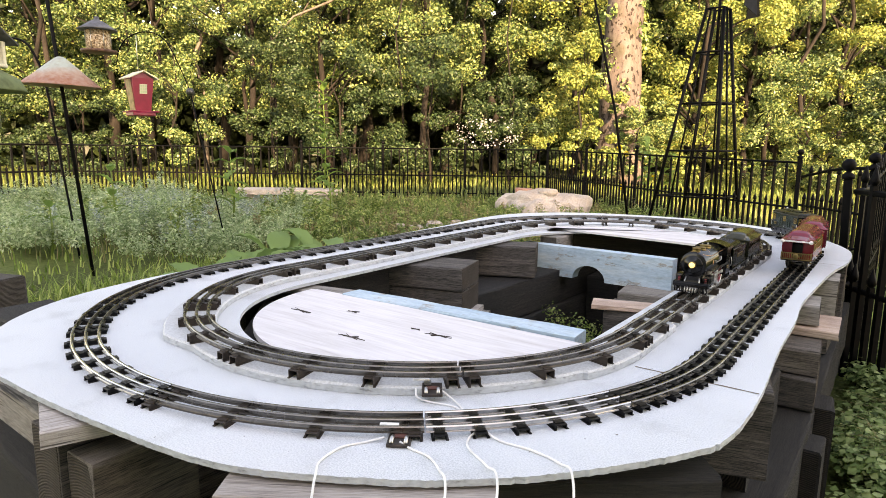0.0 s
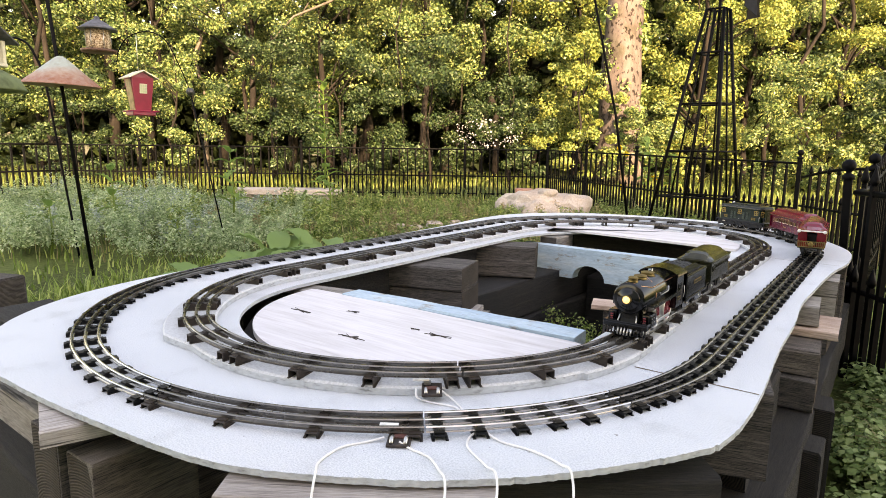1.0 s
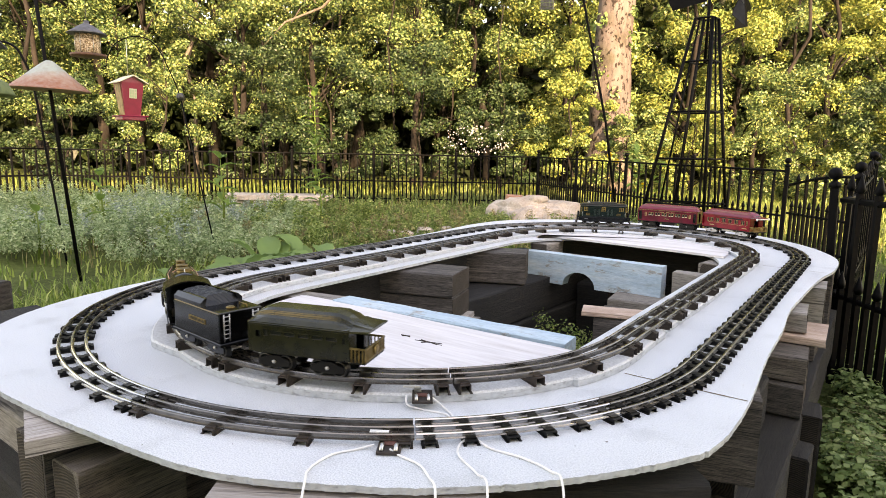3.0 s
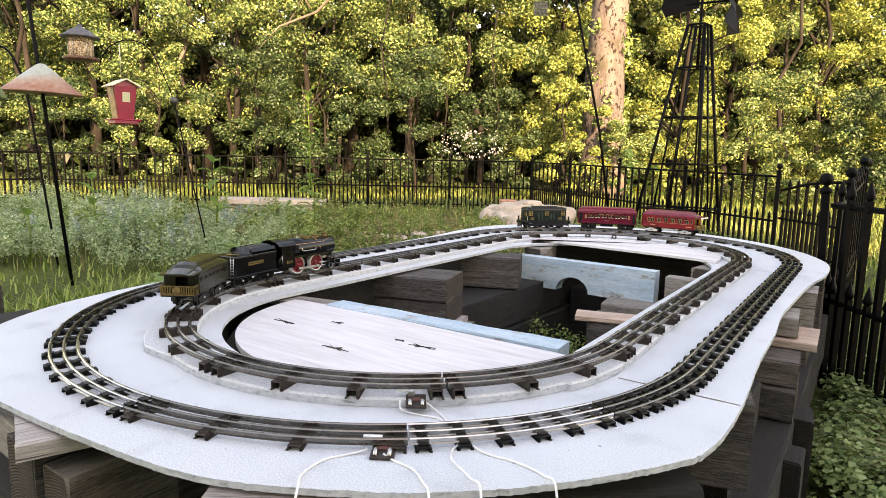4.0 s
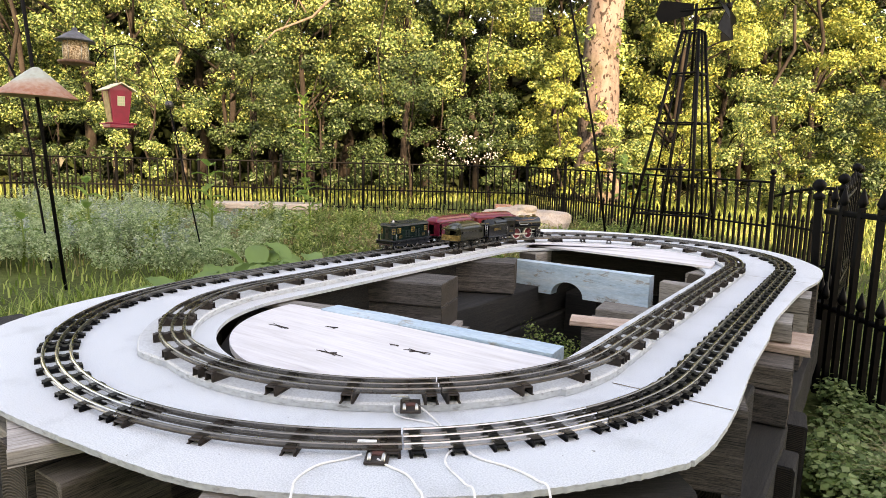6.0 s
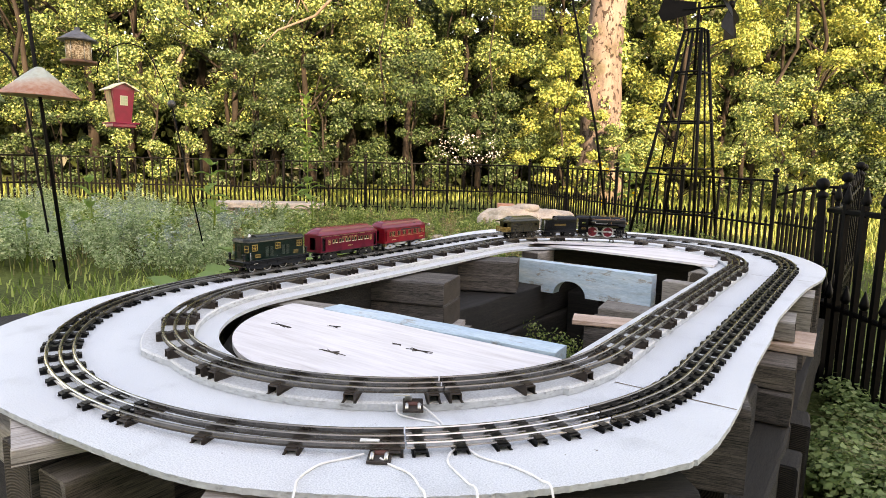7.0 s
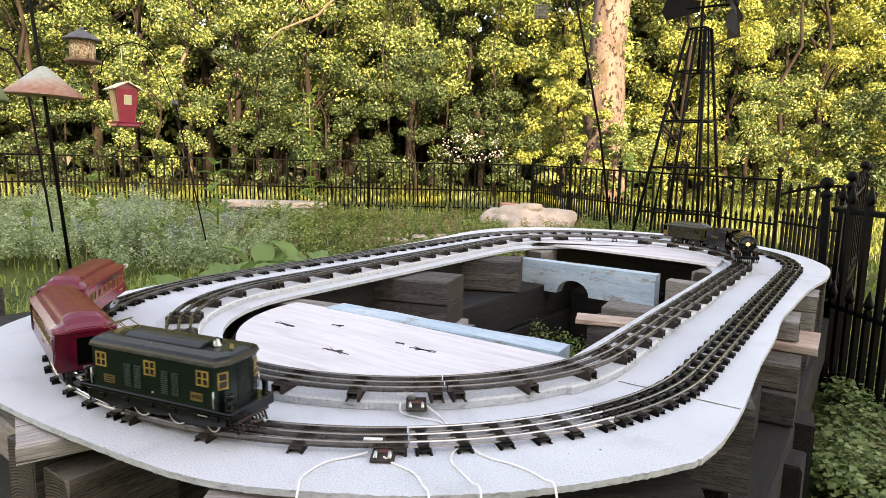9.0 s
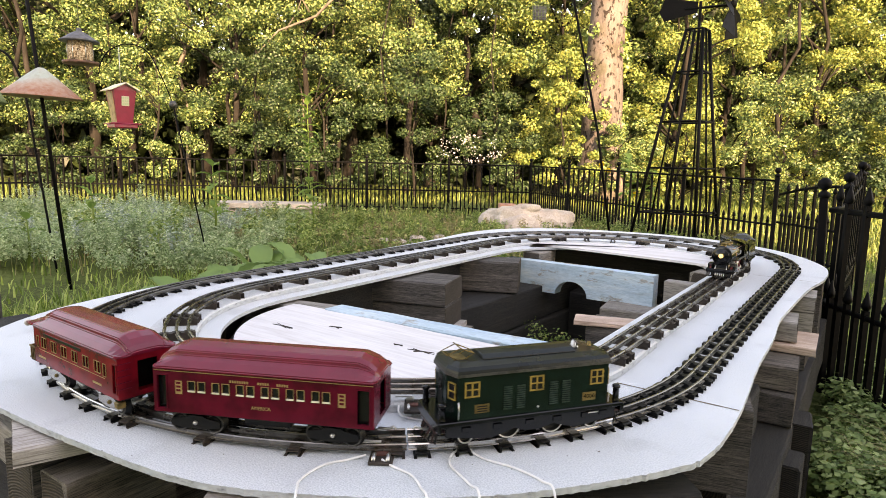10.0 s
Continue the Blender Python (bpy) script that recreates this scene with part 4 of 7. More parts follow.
def coach(name, label, body_mat, roof_mat, half, w, zb, zt, kind):
    """A tinplate passenger coach."""
    car = tagged(empty(name), label, "toy train car", "outer train" if kind != "olive" else "inner train")
    wins, frame_mat, sill = [], M_GOLD, None
    H = zt - zb
    if kind == "coach":
        doors = [(-half + 0.004, -half + 0.013, zb + 0.004, zt - 0.006), (half - 0.015, half - 0.004, zb + 0.004, zt - 0.006)]
        for g in range(6):
            cx = -0.060 + g * 0.0235
            wins += [(cx - 0.0095, cx - 0.0032, zb + 0.021, zb + 0.0305), (cx + 0.0002, cx + 0.0066, zb + 0.021, zb + 0.0305)]
        sill = M_CREAM
    elif kind == "observation":
        doors = [(half - 0.0085, half - 0.0025, zb + 0.006, zt - 0.007)]
        for g in range(6):
            cx = -0.068 + g * 0.0245
            wins += [(cx - 0.0058, cx - 0.0005, zb + 0.020, zb + 0.031), (cx + 0.0005, cx + 0.0058, zb + 0.020, zb + 0.031)]
        wins += [(-0.0855, -0.0815, zb + 0.019, zb + 0.031), (0.0665, 0.0715, zb + 0.019, zb + 0.031)]
    else:
        doors = [(half - 0.016, half - 0.0095, zb + 0.017, zb + 0.024)]
        for g in range(5):
            cx = -0.040 + g * 0.0165
            wins.append((cx - 0.0062, cx + 0.0062, zb + 0.0205, zb + 0.0245))
        wins += [(half - 0.024, half - 0.019, zb + 0.0185, zb + 0.0265), (-half + 0.004, -half + 0.008, zb + 0.0185, zb + 0.0255)]
        frame_mat = M_OLIVE_ROOF
    ends = [(-0.010, 0.010, zb + 0.005, zt - 0.006)]
    part("body", walls_with_openings(half, w, zb, zt, wins + doors, 0.0012, ends), body_mat, car)
    part("roof", car_roof(half, w + 0.0022, zt, 0.85 if kind == "olive" else 1.0), roof_mat, car)
    for side in (1, -1):
        for x0, x1, za, zb_ in wins:
            window_frame(car, x0, x1, za, zb_, side * w, frame_mat, 0, 0.0005, 0.00045, sill)
        for x0, x1, za, zb_ in doors:
            d = part("door_frame", bmesh.new(), body_mat, car)
            bm = bmesh.new()
            s = side
            ya, yb = sorted((s * w + s * 0.0001, s * w + s * 0.0009))
            for a in ((x0 - 0.001, x0, za - 0.001, zb_ + 0.001), (x1, x1 + 0.001, za - 0.001, zb_ + 0.001), (x0, x1, za - 0.001, za), (x0, x1, zb_, zb_ + 0.001)):
                add_box(bm, a[0], a[1], ya, yb, a[2], a[3])
            bm.to_mesh(d.data)
            bm.free()
            yc = s * (w - 0.004)
            part("door", box(x0 - 0.001, x1 + 0.001, min(yc, yc + 0.0008), max(yc, yc + 0.0008), za - 0.001, zb_ + 0.001), M_PANE if kind != "observation" else body_mat, d)
        part("eave_line", box(-half + 0.001, half - 0.001, min(side * w, side * (w + 0.0008)), max(side * w, side * (w + 0.0008)), zt - 0.0018, zt - 0.0013), M_GOLD if kind == "coach" else roof_mat, car)
    # unseen block added inside to stop light passing through
    part("seat_block", box(-half + 0.016, half - 0.018, -w * 0.5, w * 0.5, zb + 0.0015, zt - 0.012), M_TIE, car)
    part("floor_frame", box(-half + 0.004, half - 0.004, -w + 0.005, w - 0.005, zb - 0.003, zb - 0.0002, 0.0006), M_TIE, car)
    if kind == "coach":
        for side in (1, -1):
            for x, letters in ((-0.0205, 8), (0.0025, 5), (0.0205, 5)):
                bars_text(car, -side * x, zt - 0.0075, side * w, [0.0014] * letters, 0.0022, M_GOLD, 0.0009)
            words(car, "AMERICA", 0.0044, 0.0, side * (w + 0.0002), zb + 0.0105, M_GOLD)
            for x in (-half + 0.025, half - 0.029):
                bm = box(x - 0.0032, x + 0.0032, min(side * w, side * (w + 0.0004)), max(side * w, side * (w + 0.0004)), zb + 0.018, zb + 0.0305)
                pl = part("brass_plate", bm, M_GOLD, car, "gold number plate with dark figures")
                for k in range(3):
                    z = zb + 0.0205 + k * 0.0035
                    part("figure_bar", box(x - 0.0022, x + 0.0022, min(side * (w + 0.0004), side * (w + 0.0006)), max(side * (w + 0.0004), side * (w + 0.0006)), z, z + 0.002), M_RED, pl)
        truck(car, -half + 0.036, 0.0088, 0.034)
        truck(car, half - 0.040, 0.0088, 0.034)
        part("battery_box", box(-0.024, 0.022, -0.016, 0.016, 0.009, zb - 0.004, 0.003, 2), M_TIE, car)
    elif kind == "observation":
        for side in (1, -1):
            part("panel_strip", box(-0.068, 0.020, min(side * w, side * (w + 0.0005)), max(side * w, side * (w + 0.0005)), zt - 0.0075, zt - 0.0045), M_PANE, car, "dark name strip")
            for x in (-0.075, 0.052):
                bars_text(car, x, zb + 0.008, side * w, [0.018], 0.0022, M_GOLD)
            bars_text(car, -0.006, zb + 0.0165, side * w, [0.150], 0.0006, M_GOLD)
        for k in range(5):
            z = zb + 0.010 + k * 0.0062
            for ys in (-0.0235, 0.0235):
                part("step_rib", box(half, half + 0.0008, ys - 0.0068, ys + 0.0068, z, z + 0.0007), M_RED_ROOF, car)
        truck(car, -half + 0.034, 0.0088, 0.032, M_RAIL_NEW, M_BRASS)
        truck(car, half - 0.034, 0.0088, 0.032, M_RAIL_NEW, M_BRASS)
        part("battery_box", box(-0.022, 0.026, -0.014, 0.014, 0.010, zb - 0.004, 0.003, 2), M_STEEL, car)
        for side in (1, -1):
            part("coach_step", box(half - 0.010, half - 0.002, min(side * (w - 0.008), side * w), max(side * (w - 0.008), side * w), 0.012, zb - 0.003, 0.0008), M_BRASS, car)
        gallery(car, -half, w, zb, zt, True)
    else:
        truck(car, -half + 0.028, 0.0085, 0.024)
        truck(car, half - 0.028, 0.0085, 0.024)
        gallery(car, -half, w, zb, zt, False)
    coupler(car, half - 0.004, 1)
    return car


def gallery(car, x, w, zb, zt, drum):
    """An observation platform with a pierced brass railing behind the end wall."""
    deep = 0.017
    part("platform", box(x - deep, x, -w + 0.002, w - 0.002, zb - 0.002, zb + 0.0005), M_TIE, car)
    rail = part("platform_railing", box(x - deep - 0.0008, x - deep + 0.0008, -w + 0.001, w - 0.001, zb + 0.0135, zb + 0.0155), M_BRASS, car, "pierced brass railing")
    part("bottom_bar", box(x - deep - 0.0006, x - deep + 0.0006, -w + 0.001, w - 0.001, zb + 0.0005, zb + 0.002), M_BRASS, rail)
    n = 15
    for k in range(n):
        y = -w + 0.0025 + (2 * w - 0.005) * k / (n - 1)
        part("baluster", box(x - deep - 0.0005, x - deep + 0.0005, y - 0.0008, y + 0.0008, zb + 0.002, zb + 0.0135), M_BRASS, rail)
    for side in (1, -1):
        y = side * (w - 0.0016)
        bm = box(x - deep, x, y - 0.0006, y + 0.0006, zb + 0.0135, zb + 0.0155)
        for k in range(4):
            xx = x - deep + 0.002 + k * 0.0042
            add_box(bm, xx, xx + 0.0014, y - 0.0005, y + 0.0005, zb, zb + 0.0135)
        part("side_railing", bm, M_BRASS, rail)
    part("drumhead", lathe([(0.0058, 0), (0.0058, 0.0012), (0.0045, 0.0018), (0, 0.0018)], 20), M_BRASS, rail, m=pose(x - deep - 0.0008, 0, zb + 0.008, 0, -90))
    bm = loft([roof_section(x - deep - 0.004, w * 0.97, 0.6, zt, 0.25), roof_section(x - 0.001, w + 0.002, 0.9, zt, 0.5)])
    part("canopy", bm, M_RED_ROOF if drum else M_OLIVE_ROOF, car)
    if drum:
        part("canopy_trim", box(x - deep - 0.0052, x - deep - 0.0038, -w + 0.004, w - 0.004, zt - 0.0022, zt + 0.001), M_WHITE, car)
        for side in (1, -1):
            part("marker_lamp", lathe([(0.0032, 0), (0.0040, 0.001), (0.0040, 0.002), (0.002, 0.0035), (0, 0.0036)], 14), M_WHITE, car, m=pose(x - deep - 0.004, side * (w - 0.003), zt - 0.001, 0, -90))


def chamfered(half, w, cut, z0, z1):
    out = [(-half + cut * 0.45, -w), (half - cut * 0.45, -w), (half, -w + cut), (half, w - cut), (half - cut * 0.45, w), (-half + cut * 0.45, w), (-half, w - cut), (-half, -w + cut)]
    return add_prism(bmesh.new(), out, z0, z1)


def box_cab():
    """The green electric engine."""
    eng = tagged(empty("electric_locomotive"), "dark green tinplate electric locomotive with yellow windows", "toy locomotive", "outer train")
    half, w, zb, zt = 0.0765, 0.029, 0.0265, 0.0665
    part("body", chamfered(half, w, 0.014, zb, zt), M_GREEN, eng)
    bm = chamfered(half + 0.0016, w + 0.0016, 0.014, zt, zt + 0.0025)
    part("cornice", bm, M_DULL, eng, "worn dark silver roof edge")
    top = []
    for s, z in ((1.0, 0.0025), (0.97, 0.0052), (0.86, 0.0075), (0.5, 0.0092)):
        hx, wy, c = (half + 0.0012) - (1 - s) * 0.02, (w + 0.0012) * s, 0.014 * s
        top.append([(-hx + c * 0.45, -wy, zt + z), (hx - c * 0.45, -wy, zt + z), (hx, -wy + c, zt + z), (hx, wy - c, zt + z), (hx - c * 0.45, wy, zt + z), (-hx + c * 0.45, wy, zt + z), (-hx, wy - c, zt + z), (-hx, -wy + c, zt + z)])
    bm = loft(top)
    part("roof", bm, M_GREEN_ROOF, eng)
    secs = []
    for x in (-0.044, 0.044):
        secs.append([(x, y, zt + 0.0072 + z) for y, z in ((-0.015, 0), (-0.015, 0.0032), (-0.009, 0.0058), (0, 0.0066), (0.009, 0.0058), (0.015, 0.0032), (0.015, 0))])
    bm = loft(secs)
    bmesh.ops.bevel(bm, geom=[e for e in bm.edges], offset=0.0006, segments=1, affect="EDGES")
    part("roof_vent", bm, M_GREEN_ROOF, eng)
    # running plate, side frames, ends
    fr = part("running_plate", box(-0.0865, 0.0865, -0.031, 0.031, 0.0225, 0.0265, 0.0008), M_BLACK, eng)
    for side in (1, -1):
        y = side * 0.0265
        bm = bmesh.new()
        prof = [(-0.080, 0.0225), (-0.080, 0.012), (-0.058, 0.0085), (-0.040, 0.006), (-0.030, 0.009), (-0.018, 0.013), (-0.008, 0.009), (0.008, 0.009), (0.018, 0.013), (0.030, 0.009), (0.040, 0.006), (0.058, 0.0085), (0.080, 0.012), (0.080, 0.0225)]
        add_prism(bm, prof, -0.0007, 0.0007)
        sf = part("side_frame", bm, M_BLACK, fr, m=pose(0, y, 0, 90))
        for x in (-0.062, -0.034, -0.004, 0.022, 0.050, 0.068):
            part("frame_boss", box(x - 0.004, x + 0.004, min(y + side * 0.0007, y + side * 0.0022), max(y + side * 0.0007, y + side * 0.0022), 0.0145, 0.0195, 0.0005), M_BLACK, fr)
        part("name_bar", box(0.052, 0.062, min(y + side * 0.0024, y + side * 0.0028), max(y + side * 0.0024, y + side * 0.0028), 0.0185, 0.0197), M_STEEL, fr)
    put_wheels(eng, (-0.021, 0.021), 0.0125, M_TIE, M_STEEL)
    put_wheels(eng, (-0.060, 0.060), 0.0075, M_TIE, M_STEEL)
    part("motor_block", box(-0.030, 0.030, -0.012, 0.012, 0.006, 0.0222, 0.001), M_TIE, eng)
    for d in (1, -1):
        part("end_beam", box(min(d * 0.0845, d * 0.088), max(d * 0.0845, d * 0.088), -0.030, 0.030, 0.0165, 0.0262, 0.0006), M_BLACK, eng)
        for side in (1, -1):
            part("bumper_post", lathe([(0.0036, 0), (0.0036, 0.0005), (0.0030, 0.002), (0.0030, 0.0125), (0.0040, 0.0130), (0.0040, 0.0150), (0.0030, 0.0158), (0, 0.016)], 14), M_BLACK, eng, m=pose(d * 0.0825, side * 0.024, 0.0265))
        p = part("pilot", box(min(d * 0.079, d * 0.088), max(d * 0.079, d * 0.088), -0.022, 0.022, 0.0135, 0.0165, 0.0005), M_PILOT, eng, "dark red slatted cowcatcher")
        for k in range(9):
            y = -0.020 + k * 0.005
            part("pilot_bar", tube([(d * 0.085, y * 0.9, 0.0145), (d * (0.093 - 0.006 * abs(y) / 0.02), y, 0.0035)], 0.0011, 6), M_PILOT if k % 2 else M_TIE, p)
        part("end_door", box(min(d * half, d * (half + 0.0005)), max(d * half, d * (half + 0.0005)), -0.006, 0.006, zb + 0.004, zt - 0.005), M_GREEN_ROOF, eng)
        part("end_pane", box(min(d * (half + 0.0006), d * (half + 0.0009)), max(d * (half + 0.0006), d * (half + 0.0009)), -0.0035, 0.0035, zb + 0.020, zt - 0.009), M_PANE, eng)
        for side in (1, -1):
            # slanting corner windows
            cx, cy = d * (half - 0.0031), side * (w - 0.0071)
            nrm = Vector((d * 0.014, side * 0.0063, 0)).normalized()
            m = Matrix.Translation(Vector((cx, cy, zb + 0.026)) + nrm * 0.0002) @ Matrix.Rotation(math.atan2(nrm.y, nrm.x), 4, "Z")
            wf = bmesh.new()
            for b in ((-0.0048, -0.0036, -0.008, 0.008), (0.0036, 0.0048, -0.008, 0.008), (-0.0036, 0.0036, -0.008, -0.0066), (-0.0036, 0.0036, 0.0066, 0.008), (-0.0036, 0.0036, -0.0006, 0.0006)):
                add_box(wf, 0.0, 0.0008, b[0], b[1], b[2], b[3])
            f = part("window_frame", wf, M_YELLOW_TIN, eng, m=m)
            part("pane", box(0.0001, 0.0004, -0.0037, 0.0037, -0.0067, 0.0067), M_PANE, f)
        part("grab_rail", tube([(d * (half - 0.006), 0.0305, zb + 0.002), (d * (half - 0.006), 0.0312, zb + 0.010), (d * (half - 0.006), 0.0305, zb + 0.018)], 0.0006, 6), M_STEEL, eng)
        part("grab_rail", tube([(d * (half - 0.006), -0.0305, zb + 0.002), (d * (half - 0.006), -0.0312, zb + 0.010), (d * (half - 0.006), -0.0305, zb + 0.018)], 0.0006, 6), M_STEEL, eng)
        coupler(eng, d * 0.084, d)
    for side in (1, -1):
        y = side * w
        for x in (-0.0585, 0.0, 0.0585):
            wf = bmesh.new()
            ya, yb = sorted((y + side * 0.0001, y + side * 0.0010))
            for b in ((-0.0066, -0.0052, -0.0072, 0.0072), (0.0052, 0.0066, -0.0072, 0.0072), (-0.0052, 0.0052, -0.0072, -0.0058), (-0.0052, 0.0052, 0.0058, 0.0072), (-0.0007, 0.0007, -0.0058, 0.0058), (-0.0052, 0.0052, -0.0006, 0.0006)):
                add_box(wf, x + b[0], x + b[1], ya, yb, zb + 0.028 + b[2], zb + 0.028 + b[3])
            f = part("window_frame", wf, M_YELLOW_TIN, eng, "yellow four-pane window frame")
            for px in (-0.0053, 0.0007):
                for pz in (-0.0059, 0.0006):
                    part("pane", box(x + px, x + px + 0.0046, min(y + side * 0.0002, y + side * 0.0004), max(y + side * 0.0002, y + side * 0.0004), zb + 0.028 + pz, zb + 0.028 + pz + 0.0053), M_PANE, f)
        for x in (-0.0265, -0.0145, 0.0165, 0.0285):
            lv = part("louvre_panel", box(x - 0.0042, x + 0.0042, min(y, y + side * 0.0003), max(y, y + side * 0.0003), zb + 0.0055, zb + 0.0285), M_GREEN, eng)
            for k in range(11):
                z = zb + 0.0062 + k * 0.00205
                part("slat", box(x - 0.0038, x + 0.0038, min(y + side * 0.0003, y + side * 0.0013), max(y + side * 0.0003, y + side * 0.0013), z, z + 0.0010), M_LOUVRE, lv)
        for x, figures in ((-0.0495, 0), (0.0515, 1)):
            pl = part("brass_plate", box(x - 0.0065, x + 0.0065, min(y, y + side * 0.0005), max(y, y + side * 0.0005), zb + 0.0055, zb + 0.0135), M_BRASS, eng, "small brass plate")
            if figures:
                words(pl, "4000", 0.0058, x, y + side * 0.0006, zb + 0.0095, M_BLACK)
            else:
                for k in range(3):
                    part("letter_bar", box(x - 0.0045, x + 0.0045, min(y + side * 0.0005, y + side * 0.0007), max(y + side * 0.0005, y + side * 0.0007), zb + 0.0066 + k * 0.0022, zb + 0.0078 + k * 0.0022), M_TIE, pl)
        part("rivet", lathe([(0.0011, 0), (0.0011, 0.0006), (0, 0.001)], 10), M_STEEL, eng, m=pose(0.002, y, zb + 0.005, -90 * side))
    bell = part("bell", lathe([(0.0048, 0), (0.0046, 0.001), (0.0032, 0.003), (0.0026, 0.006), (0.0012, 0.0072), (0, 0.0075)], 16), M_STEEL, eng, m=pose(0.050, 0, zt + 0.0092))
    part("bell_yoke", tube([(0.050, -0.0052, zt + 0.0085), (0.050, -0.0054, zt + 0.0145), (0.050, 0, zt + 0.0175), (0.050, 0.0054, zt + 0.0145), (0.050, 0.0052, zt + 0.0085)], 0.0006, 6), M_TIE, eng)
    part("whistle", lathe([(0.0026, 0), (0.002, 0.001), (0.0016, 0.005), (0, 0.0054)], 10), M_BRASS, eng, m=pose(0.066, 0, zt + 0.0085))
    pant = part("pantograph", box(-0.068, -0.056, -0.009, 0.009, zt + 0.008, zt + 0.0095), M_BRASS, eng, "brass wire pantograph")
    for side in (-0.0078, 0.0078):
        part("pantograph_arm", tube([(-0.058, side, zt + 0.0095), (-0.050, side, zt + 0.014), (-0.062, side, zt + 0.0195), (-0.074, side, zt + 0.014), (-0.066, side, zt + 0.0095)], 0.0006, 6), M_BRASS, pant)
    for x, z in ((-0.062, 0.0195), (-0.050, 0.014), (-0.074, 0.014)):
        part("cross_wire", tube([(x, -0.012 if z > 0.018 else -0.0078, zt + z), (x, 0.012 if z > 0.018 else 0.0078, zt + z)], 0.0006, 6), M_BRASS, pant)
    return eng


def driver_wheel(owner, x, r, side):
    """A spoked driving wheel; its disc turns about its own z."""
    holder = part("driving_wheel", lathe([(r + 0.0022, 0), (r + 0.0022, 0.0012), (r, 0.002), (r, 0.0062), (r * 0.86, 0.0064), (r * 0.86, 0.0022), (r * 0.84, 0.0)], 32), M_STEEL, owner, "steel-tyred red spoked wheel")
    bm = lathe([(r * 0.84, 0.0008), (r * 0.85, 0.0056), (r * 0.74, 0.0056), (r * 0.73, 0.0026), (0.004, 0.0026), (0.004, 0.0008)], 32)
    for k in range(12):
        a = 2 * math.pi * k / 12
        add_box(bm, 0.003, r * 0.76, -0.0009, 0.0009, 0.0026, 0.0046, m=Matrix.Rotation(a, 4, "Z"))
    add_lathe(bm, [(0.0044, 0.0022), (0.0044, 0.0056), (0.003, 0.0062), (0, 0.0062)], 14)
    part("wheel_centre", bm, M_WHEEL_RED, holder)
    bm = bmesh.new()
    add_prism(bm, [(r * 0.5 * math.cos(a) - 0.001, r * 0.72 * math.sin(a)) for a in [math.pi * (0.72 + 0.56 * k / 8) for k in range(9)]], 0.0046, 0.0058)
    part("counterweight", bm, M_WHEEL_RED, holder)
    return holder


